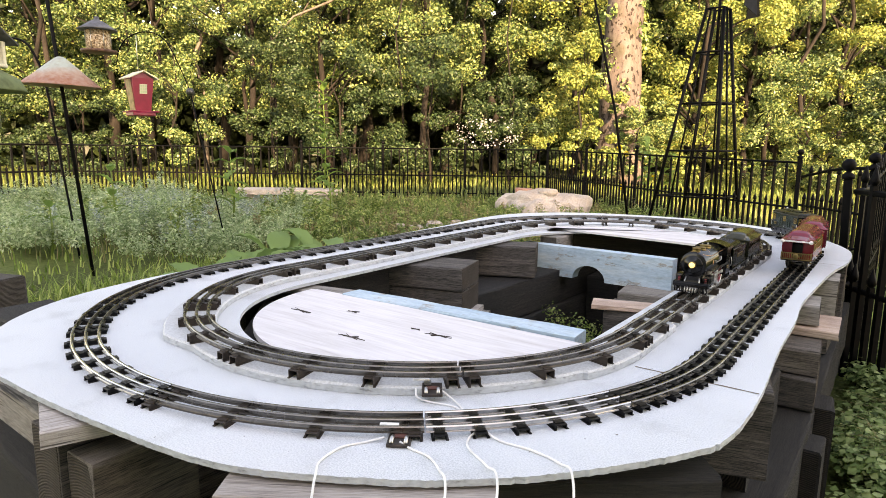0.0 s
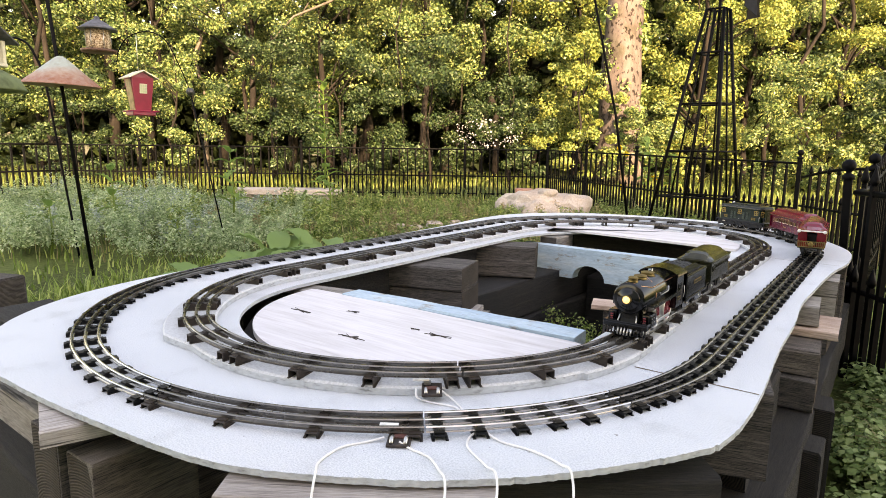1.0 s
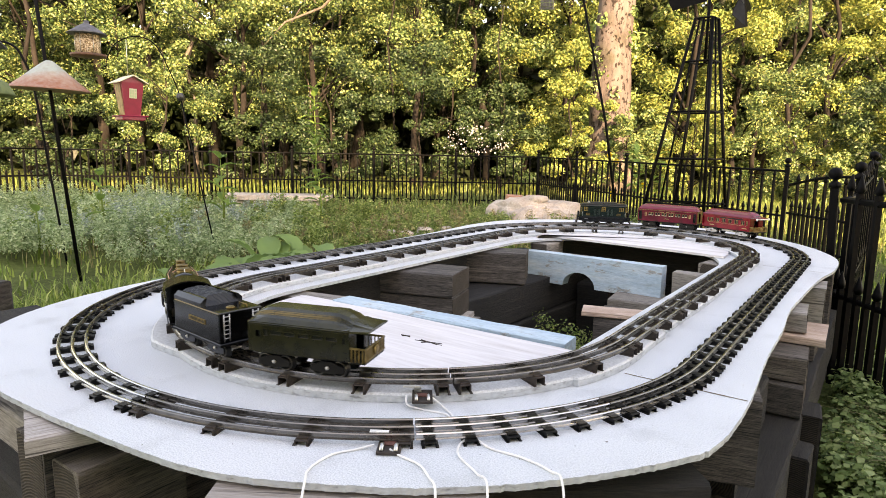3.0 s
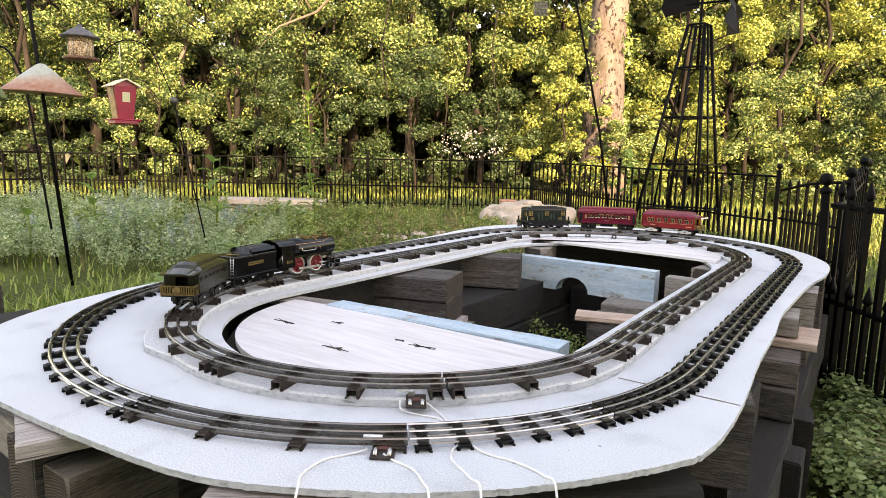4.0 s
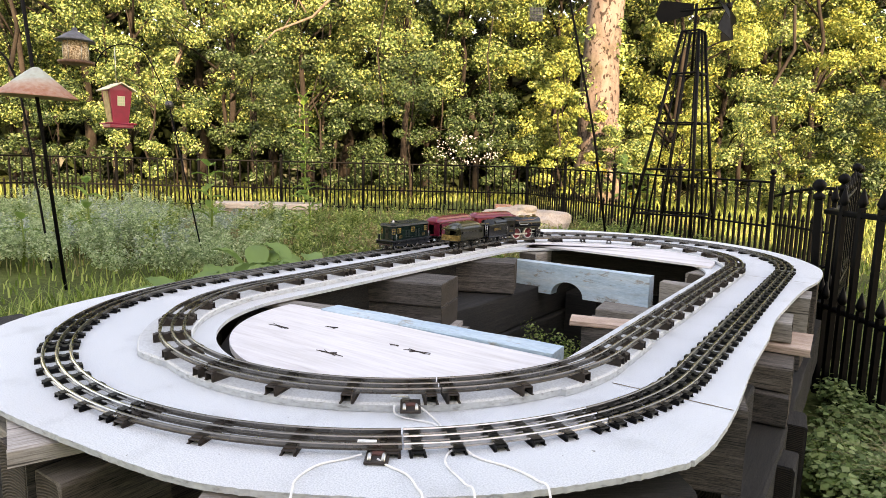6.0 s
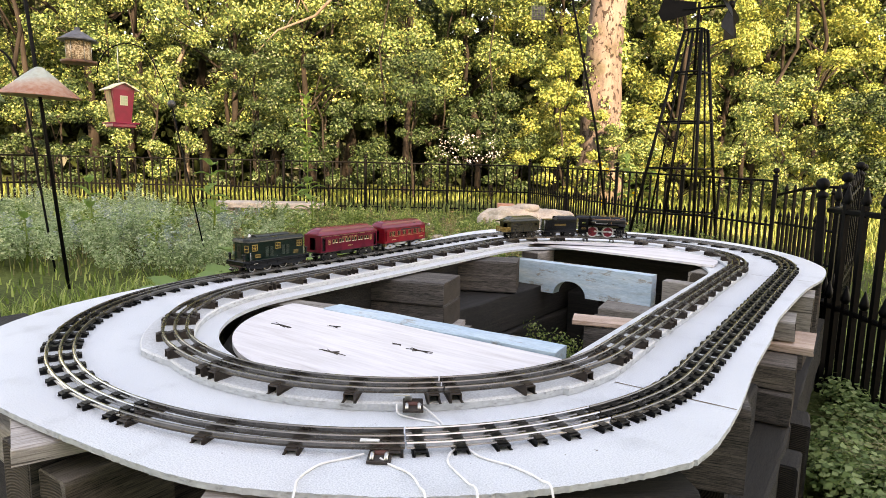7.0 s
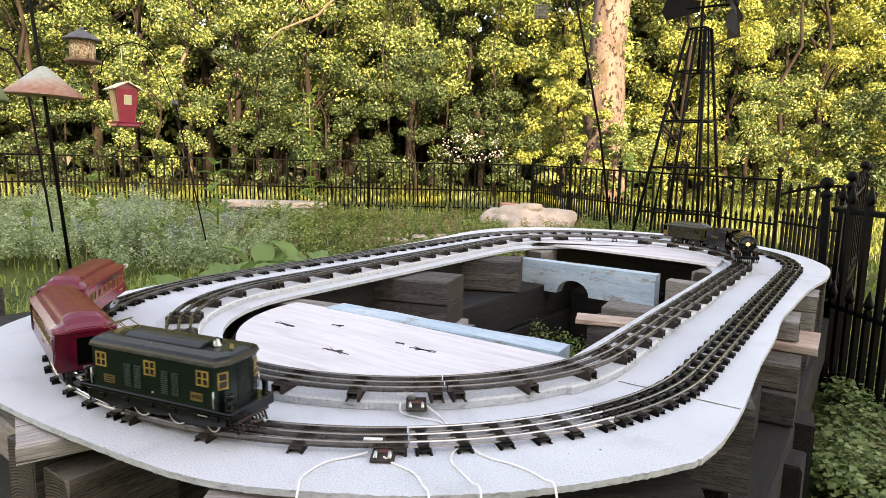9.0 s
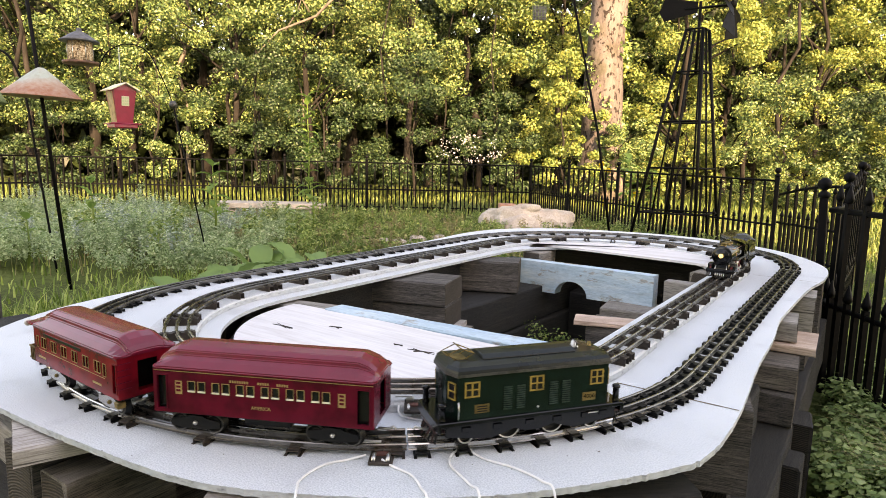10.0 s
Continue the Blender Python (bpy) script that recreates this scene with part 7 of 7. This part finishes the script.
# the near posts, the run between them and the panel towards the shade wall
P1, P2, P3, P0 = (-0.118, 2.243), (-0.087, 2.43), (-0.068, 3.00), (0.345, 1.570)
GATE_END = (-0.085, 4.45)
post(lerp2(P1, P1, 0), 0.184 - GROUND, 0.0115, 0.0195, -2.2)
post(lerp2(P2, P2, 0), 0.206 - GROUND, 0.0105, 0.0175)
post(lerp2(P3, P3, 0), 0.246 - GROUND, 0.0105, 0.0175)
post(lerp2(GATE_END, GATE_END, 0), 0.24 - GROUND, 0.011, 0.023)
fence_panel(lerp2(P1, P2, 0), lerp2(P1, P2, 1), 0.145, 0.155, low=0.49, upper=2, label="short black iron picket panel beside the gate post", spear=True, r=0.007)
fence_panel(lerp2(P2, P3, 0), lerp2(P2, P3, 1), 0.165, 0.205, low=0.49, upper=6, label="open black iron gate leaf with spear tops", spear=True, r=0.007)
fence_panel(lerp2(P1, P0, 0), lerp2(P1, P0, 1), 0.147, 0.150, low=0.49, upper=10, label="black iron picket fence panel with spear tops", spear=True, r=0.0075)


def gate():
    a, b = Vector((*KC, GROUND)), Vector((*GATE_END, GROUND))
    d = b - a
    L = math.hypot(d.x, d.y)
    ob = tagged(empty("garden_gate", Matrix.Translation(a) @ Matrix.Rotation(math.atan2(d.y, d.x), 4, "Z")), "black iron garden gate with arched top rail", "gate")
    arc = [(L * (0.05 + 0.9 * k / 12), 0, 0.50 + 0.08 * math.sin(math.pi * (k / 12) * 0.62)) for k in range(13)]
    part("arched_rail", tube(arc, 0.010, 7), M_IRON, ob)
    part("middle_rail", tube([(L * 0.05, 0, 0.30), (L * 0.95, 0, 0.30)], 0.009, 6), M_IRON, ob)
    part("bottom_rail", tube([(L * 0.05, 0, 0.08), (L * 0.95, 0, 0.08)], 0.009, 6), M_IRON, ob)
    me, me2 = picket_mesh(0.50, 0.008), picket_mesh(0.31, 0.008)
    for k in range(1, 16):
        shared("picket" if k % 2 == 0 else "short_picket", me if k % 2 == 0 else me2, ob, Matrix.Translation((L * (0.05 + 0.9 * k / 16), 0, 0.03)))


gate()


def windmill():
    c = Vector((-1.372, 5.43, GROUND))
    ob = tagged(empty("garden_windmill", Matrix.Translation(c)), "tall black iron ornamental garden windmill", "windmill")
    H = 1.79
    base = [Vector((-0.345, -0.245, 0)), Vector((0.195, -0.24, 0)), Vector((0.285, 0.205, 0)), Vector((-0.195, 0.24, 0))]
    topk = 0.24
    off = Vector((0.032, 0.060, H))

    def at(k, z):
        u = z / H
        q = base[k % 4] * (1 + (topk - 1) * u) + off * u
        return q
    for k in range(4):
        part("leg", tube([at(k, -0.03), at(k, H)], 0.0135, 6), M_IRON, ob)
        part("leg", tube([at(k, 0.0).lerp(at(k + 1, 0.0), 0.5), at(k, H).lerp(at(k + 1, H), 0.5)], 0.008, 6), M_IRON, ob)
        for z in (0.30, 0.67, 1.05, 1.45, H):
            part("cross_bar", tube([at(k, z), at(k + 1, z)], 0.008, 6), M_IRON, ob)
    top = off
    part("mast", tube([top - Vector((0, 0, 0.35)), top + Vector((0, 0, 0.22))], 0.012, 8), M_IRON, ob)
    hub = top + Vector((0, 0, 0.17))
    axis = (SIDE * 0.86 - FWD * 0.5).normalized()
    part("axle", tube([hub - axis * 0.12, hub + axis * 0.24], 0.010, 8), M_IRON, ob)
    u = Vector((0, 0, 1))
    w = axis.cross(u).normalized()
    ctr = hub + axis * 0.24
    hubp = part("wheel_hub", lathe([(0.03, -0.02), (0.035, 0.0), (0.03, 0.02), (0, 0.03)], 14, Matrix.Translation(ctr) @ axis.to_track_quat("Z", "Y").to_matrix().to_4x4()), M_IRON, ob)
    for k in range(8):
        a = 2 * math.pi * (k + 0.35) / 8
        dr = u * math.cos(a) + w * math.sin(a)
        tg = axis.cross(dr)
        bm = bmesh.new()
        vs = []
        for rr, hw in ((0.05, 0.020), (0.12, 0.040), (0.20, 0.062), (0.26, 0.066)):
            for t in (-1, 1):
                vs.append(ctr + dr * rr + tg * hw * t + axis * hw * 0.6 * t)
        front = [bm.verts.new(v) for v in vs]
        back = [bm.verts.new(v - axis * 0.003) for v in vs]
        for i in range(0, 6, 2):
            bm.faces.new((front[i], front[i + 1], front[i + 3], front[i + 2]))
            bm.faces.new((back[i], back[i + 2], back[i + 3], back[i + 1]))
        for i in range(0, 6, 2):
            bm.faces.new((front[i], front[i + 2], back[i + 2], back[i]))
            bm.faces.new((front[i + 1], back[i + 1], back[i + 3], front[i + 3]))
        bm.faces.new((front[6], front[7], back[7], back[6]))
        part("blade", bm, M_IRON, ob)
    tail = hub - axis * 0.08
    prof = [(0.06, -0.035), (-0.20, -0.085), (-0.24, -0.01), (-0.20, 0.10), (0.06, 0.05)]
    bm = bmesh.new()
    f = [bm.verts.new(tail + axis * x + u * z) for x, z in prof]
    bk = [bm.verts.new(tail + axis * x + u * z + w * 0.004) for x, z in prof]
    bm.faces.new(f)
    bm.faces.new(list(reversed(bk)))
    for k in range(5):
        bm.faces.new((f[k], bk[k], bk[(k + 1) % 5], f[(k + 1) % 5]))
    bmesh.ops.recalc_face_normals(bm, faces=bm.faces)
    part("tail_vane", bm, M_IRON, ob, "black sheet tail vane")


windmill()

# ---- bird feeders ----


def rusty():
    n = Nodes("rusty_verdigris", 0.65, 0.2, 0.4)
    sep = n.node("ShaderNodeSeparateXYZ")
    n.link(n.coords(), sep.inputs[0])
    high = n.node("ShaderNodeMapRange")
    high.inputs["From Min"].default_value, high.inputs["From Max"].default_value = 0.97, 1.11
    n.link(sep.outputs["Z"], high.inputs["Value"])
    uneven = n.node("ShaderNodeMath")
    uneven.operation = "MULTIPLY_ADD"
    n.link(n.noise(9, 6), uneven.inputs[0])
    uneven.inputs[1].default_value = 0.6
    n.link(high.outputs["Result"], uneven.inputs[2])
    c = n.ramp(uneven.outputs[0], [(0.42, (0.30, 0.11, 0.065)), (0.68, (0.38, 0.23, 0.165)), (0.92, (0.34, 0.41, 0.37))])
    n.colour(n.mix(0.25, c, n.ramp(n.noise(40, 5), [(0.35, (0.30, 0.16, 0.10)), (0.65, (0.50, 0.52, 0.48))])))
    n.bump(n.noise(80, 5), 0.4, 0.003)
    return n.m


M_RUST = rusty()
M_TRAY = paint("rust_brown_tray", (0.15, 0.075, 0.05), 0.6, 0.0, 0.3, 60)


def seed_mix():
    n = Nodes("seed_mix", 0.8, 0, 0.3)
    n.colour(n.ramp(n.noise(130, 2), [(0.35, (0.10, 0.06, 0.035)), (0.48, (0.34, 0.23, 0.13)), (0.62, (0.62, 0.50, 0.36))]))
    n.bump(n.noise(130, 2), 0.8, 0.004)
    return n.m


M_SEED = seed_mix()
M_PINK = paint("pinkish_red_plastic", (0.29, 0.009, 0.040), 0.35, 0.0, 0.15, 20)
M_SLATE = paint("slate_roof", (0.10, 0.105, 0.12), 0.6, 0.0, 0.4, 40)
M_TAN = paint("tan_board", (0.52, 0.38, 0.20), 0.6, 0.0, 0.3, 30)
M_MOSS = paint("mossy_green_tray", (0.13, 0.17, 0.08), 0.7, 0.0, 0.3, 20)


def feeder_pole():
    """The leaning iron pole with its cone baffle."""
    b = Vector((-3.392, 1.488, GROUND))
    ob = tagged(empty("baffle_pole", Matrix.Translation(b)), "black pole with rusty verdigris metal cone baffle", "feeder pole")
    lean = Vector((-0.115, -0.03, 1))
    part("pole", tube([lean * -0.05, lean * 1.0, lean * 2.3], 0.0095, 8), M_IRON, ob)
    q = Vector((0.03, 0.02, 1)).normalized().to_track_quat("Z", "Y").to_matrix().to_4x4()
    z = 0.965
    part("baffle", lathe([(0.178, 0.0), (0.184, 0.0), (0.180, 0.006), (0.124, 0.052), (0.05, 0.118), (0.022, 0.140), (0.012, 0.146), (0.012, 0.140), (0.05, 0.110), (0.124, 0.046), (0.176, 0.002)], 48, Matrix.Translation(lean * z) @ q), M_RUST, ob, "cone of rusty verdigris sheet metal")


def crook_stand():
    b = Vector((-3.24, 2.13, GROUND))
    ob = tagged(empty("shepherd_crook", Matrix.Translation(b)), "black iron crook stand with ball finial and hook", "feeder stand")
    p0, p1 = Vector((0.06, 0.05, -0.03)), Vector((-0.16, -0.02, 0.98))
    part("pole", tube([p0, p0.lerp(p1, 0.5), p1], 0.0042, 8), M_IRON, ob)
    part("ball", lathe([(0.024 * math.sin(math.pi * k / 8), -0.024 * math.cos(math.pi * k / 8)) for k in range(9)], 12, Matrix.Translation(p1)), M_DULL, ob)
    pts = [p1, p1 + Vector((-0.045, -0.03, 0.14)), p1 + Vector((-0.11, -0.075, 0.29)), p1 + Vector((-0.20, -0.135, 0.335)), p1 + Vector((-0.29, -0.20, 0.30)), p1 + Vector((-0.335, -0.235, 0.22)), p1 + Vector((-0.345, -0.24, 0.17)), p1 + Vector((-0.36, -0.25, 0.165))]
    part("hook_arm", tube(smooth_loop(pts, 5, False), 0.0032, 7), M_IRON, ob)


def house_feeder():
    c = Vector((-3.262, 1.735, 0.405))
    ob = tagged(empty("house_feeder", Matrix.Translation(c) @ Matrix.Rotation(radians(-8), 4, "Z") @ Matrix.Diagonal((0.82, 0.82, 0.97, 1))), "pink-red house-shaped bird feeder with white window", "bird feeder", "bird feeders")
    z0, z1 = 0.02, 0.195
    lo, hi = (0.045, 0.045), (0.07, 0.066)
    bm = loft([[(-lo[0], -lo[1], z0), (lo[0], -lo[1], z0), (lo[0], lo[1], z0), (-lo[0], lo[1], z0)], [(-hi[0], -hi[1], z1), (hi[0], -hi[1], z1), (hi[0], hi[1], z1), (-hi[0], hi[1], z1)]])
    part("body", bm, M_PINK, ob)
    # gable ends
    for x in (-0.07, 0.066):
        bm = add_prism(bmesh.new(), [(-0.066, 0.195), (0.066, 0.195), (0.0, 0.225)], 0, 0.004)
        part("gable", bm, M_PINK, ob, m=Matrix(((0, 0, 1, x), (1, 0, 0, 0), (0, 1, 0, 0), (0, 0, 0, 1))))
    for sd in (1, -1):
        bm = add_box(bmesh.new(), -0.092, 0.092, 0.0, 0.098, -0.003, 0.003, 0.001, 1, pose(0, 0, 0.232, -24 * sd) @ pose(0, -0.098 if sd < 0 else 0, 0))
        part("roof_panel", bm, M_CREAM, ob, "dull white roof panel")
    for sd in (1, -1):
        part("seed_window", box(-0.040, 0.040, -0.002, 0.002, 0.0, 0.165), M_TAN, ob, "tan seed window", m=pose(0, sd * 0.0475, 0.025, -7 * sd))
    f = part("window", box(0.0, 0.004, -0.022, 0.022, 0, 0.05), M_CREAM, ob, "cream toy window", m=pose(0.0605, 0, 0.115, 0, 8))
    for y in (-0.0195, -0.0055, 0.0085):
        for z in (0.004, 0.019, 0.034):
            part("pane", box(0.004, 0.005, y, y + 0.011, z, z + 0.012), M_SAGE, f)
    part("tray", box(-0.066, 0.066, -0.07, 0.07, 0.0, 0.02, 0.004), M_PINK, ob)
    part("perch_rail", tube([(0.085, -0.08, 0.022), (0.085, 0.08, 0.022), (-0.085, 0.08, 0.022), (-0.085, -0.08, 0.022), (0.085, -0.08, 0.022)], 0.004, 6), M_PINK, ob)
    part("hanger", tube([(0, 0, 0.235), (0, 0, 0.42)], 0.002, 6), M_STEEL, ob)


def cylinder_feeder():
    c = Vector((-3.665, 1.735, 0.755))
    ob = tagged(empty("cylinder_feeder", Matrix.Translation(c)), "round seed feeder with dark pagoda roof and tray", "bird feeder", "bird feeders")
    part("tray", lathe([(0.0, 0.0), (0.088, 0.0), (0.09, 0.014), (0.085, 0.014), (0.083, 0.006), (0.0, 0.006)], 28), M_TRAY, ob, "brown round tray")
    part("seed_tube", lathe([(0.058, 0.010), (0.060, 0.012), (0.060, 0.125), (0.0, 0.126)], 24), M_SEED, ob, "clear tube full of mixed seed")
    part("roof", lathe([(0.0, 0.118), (0.098, 0.118), (0.100, 0.122), (0.080, 0.134), (0.050, 0.156), (0.022, 0.172), (0.014, 0.176), (0.012, 0.19), (0.0, 0.195)], 28), M_SLATE, ob, "dark pagoda roof")
    for k in range(6):
        a = k * math.pi / 3
        part("cage_wire", tube([(0.062 * math.cos(a), 0.062 * math.sin(a), 0.01), (0.062 * math.cos(a), 0.062 * math.sin(a), 0.12)], 0.0018, 5), M_STEEL, ob)
    part("hanger", tube([(0, 0, 0.19), (0, 0, 1.2)], 0.0015, 6), M_STEEL, ob)


def platform_feeder():
    c = Vector((-3.095, 0.948, 0.50))
    ob = tagged(empty("platform_feeder", Matrix.Translation(c) @ Matrix.Rotation(radians(40), 4, "Z")), "roofed wooden platform feeder over a green dome", "bird feeder", "bird feeders")
    part("dome", lathe([(0.0, -0.02), (0.19, -0.03), (0.192, -0.024), (0.17, 0.02), (0.11, 0.055), (0.0, 0.07)], 32), M_MOSS, ob, "mossy green dome")
    part("deck", box(-0.10, 0.10, -0.09, 0.09, 0.070, 0.085, 0.003), M_CREAM, ob)
    for sx in (1, -1):
        for sy in (1, -1):
            part("roof_post", box(sx * 0.085 - 0.012, sx * 0.085 + 0.012, sy * 0.075 - 0.01, sy * 0.075 + 0.01, 0.085, 0.175), M_CREAM, ob)
    for sd in (1, -1):
        part("roof_panel", add_box(bmesh.new(), -0.13, 0.13, 0.0, 0.14, -0.004, 0.004, 0.001, 1, pose(0, 0, 0.225, -24 * sd) @ pose(0, -0.14 if sd < 0 else 0, 0)), M_SLATE, ob)
    part("pole", tube([(0, 0, -0.03), (0.0, 0, -0.5), (0.0, 0.0, -0.95)], 0.012, 8), M_IRON, ob)
    ch = part("chime_ring", lathe([(0.035, 0), (0.035, 0.006), (0.03, 0.006), (0.03, 0)], 18), M_TAN, ob, "wind chime ring", m=pose(0.08, -0.02, -0.05))
    for k in range(5):
        a = k * 1.256
        part("chime_tube", tube([(0.03 * math.cos(a), 0.03 * math.sin(a), 0), (0.03 * math.cos(a), 0.03 * math.sin(a), -0.13)], 0.004, 8), M_STEEL, ch)
    part("chime_sail", box(-0.012, 0.012, -0.002, 0.002, -0.24, -0.19, 0.001), M_STEEL, ch)
    part("chime_cord", tube([(0, 0, 0.03), (0, 0, -0.2)], 0.001, 5), M_TIE, ch)


def suet_cage():
    c = out(5.0, 0.70, 1.36)
    ob = tagged(empty("suet_cage", Matrix.Translation(c) @ Matrix.Rotation(radians(35), 4, "Z")), "green wire suet cage hanging in the leaves", "bird feeder", "bird feeders")
    for k in range(6):
        part("cage_wire", tube([(-0.06 + 0.024 * k, 0, 0), (-0.06 + 0.024 * k, 0, 0.13)], 0.002, 5), M_MOSS, ob)
        part("cage_wire", tube([(-0.06, 0, 0.026 * k), (0.06, 0, 0.026 * k)], 0.002, 5), M_MOSS, ob)
    part("suet_block", box(-0.05, 0.05, 0.006, 0.03, 0.005, 0.11, 0.004), M_SLATE, ob)
    part("hanger", tube([(0, 0, 0.13), (0, 0, 0.8)], 0.0015, 5), M_STEEL, ob)


def garden_stake():
    b = out(5.0, 1.36)
    e = out(5.0, 0.97, 1.45)
    tagged(part("garden_stake", tube([b - Vector((0, 0, 0.03)), b.lerp(e, 0.5) + SIDE * 0.03, e, e + (e - b) * 0.4], [0.011, 0.010, 0.009, 0.006], 7), M_IRON), "thin dark leaning stake before the tree", "stake")


HOOK_FOOT, HOOK_TOP = Vector((-3.886, 1.638, GROUND)), Vector((-3.998, 1.583, 0.580))


def hook_stand():
    """A leaning dark hook pole behind the cone baffle."""
    pts = [HOOK_FOOT, HOOK_FOOT.lerp(HOOK_TOP, 0.5), HOOK_TOP, HOOK_TOP + Vector((-0.03, -0.03, 0.16)), HOOK_TOP + Vector((-0.08, -0.06, 0.24)), HOOK_TOP + Vector((-0.16, -0.12, 0.26)), HOOK_TOP + Vector((-0.23, -0.18, 0.21))]
    tagged(part("hook_stand", tube(smooth_loop(pts, 5, False), 0.0065, 7), M_IRON), "dark leaning iron hook pole behind the baffle", "feeder stand")


feeder_pole()
hook_stand()
crook_stand()
house_feeder()
cylinder_feeder()
platform_feeder()
suet_cage()
garden_stake()

# ---- motion ----
# seconds and arc length: the inner engine's cowcatcher, and the middle of the outer engine
INNER_RUN = [(0, 0.616), (0.5, 0.766), (1, 0.914), (1.5, 1.060), (2, 1.245), (2.5, 1.469), (4, 2.145), (4.5, 2.388), (5, 2.645), (5.5, 2.885), (7, 3.352), (8, 3.646), (8.5, 3.787), (9, 3.925), (9.5, 4.060), (10, 4.170)]
OUTER_RUN = [(0, 4.755), (0.5, 4.655), (1, 4.530), (1.5, 4.395), (2, 4.255), (4, 3.850), (5, 3.565), (5.5, 3.385), (7, 2.653), (7.5, 2.386), (8, 2.120), (8.5, 1.889), (9, 1.650), (9.5, 1.465), (10, 1.300)]


SCALE = 1.0246


def run_at(rows, t):
    """Smooth arc length at t."""
    ts, ss = np.array([r[0] for r in rows], float), np.array([r[1] * SCALE for r in rows], float)
    d = np.gradient(ss, ts)
    i = int(np.clip(np.searchsorted(ts, t, "right") - 1, 0, len(ts) - 2))
    hh = ts[i + 1] - ts[i]
    u = (t - ts[i]) / hh
    return float((2 * u ** 3 - 3 * u * u + 1) * ss[i] + (u ** 3 - 2 * u * u + u) * hh * d[i] + (3 * u * u - 2 * u ** 3) * ss[i + 1] + (u ** 3 - u * u) * hh * d[i + 1])


def on_track(loop, s, base, z, direction):
    """A vehicle's pose: its two pivots ride on the centre line."""
    ax, ay, _ = loop.at(s + direction * base / 2)
    bx, by, _ = loop.at(s - direction * base / 2)
    return Matrix.Translation(((ax + bx) / 2, (ay + by) / 2, z)) @ Matrix.Rotation(math.atan2(ay - by, ax - bx), 4, "Z")


def motions():
    for ob in (STEAM, TENDER, OLIVE_CAR, ELECTRIC, COACH, OBSERVATION):
        ob.scale = (SCALE, SCALE, SCALE)
    steps = [k / 10 for k in range(101)]
    for ob, back, base in ((STEAM, 0.098, 0.065), (TENDER, 0.235, 0.07), (OLIVE_CAR, 0.382, 0.064)):
        walk(ob, [(t, on_track(INNER, run_at(INNER_RUN, t) - back * SCALE, base, RING + RAIL, 1)) for t in steps])
    for ob, back, base in ((ELECTRIC, -0.006, 0.08), (COACH, 0.232, 0.135), (OBSERVATION, 0.462, 0.12)):
        walk(ob, [(t, on_track(OUTER, run_at(OUTER_RUN, t) + back * SCALE, base, RAIL, -1)) for t in steps])
    fine = [k / 30 for k in range(301)]
    r = 0.0178 * SCALE
    for w, x, side in DRIVERS:
        walk(w, [(t, pose(x, side * 0.0135, 0.0178, -90 * side) @ Matrix.Rotation(side * run_at(INNER_RUN, t) / r, 4, "Z")) for t in fine])
    for rod, side in RODS:
        rows = []
        for t in fine:
            a = run_at(INNER_RUN, t) / r + (0.5 if side > 0 else 0)
            rows.append((t, pose(0.0085 * math.cos(a), side * 0.0212, 0.0178 - 0.0085 * math.sin(a))))
        walk(rod, rows)


motions()
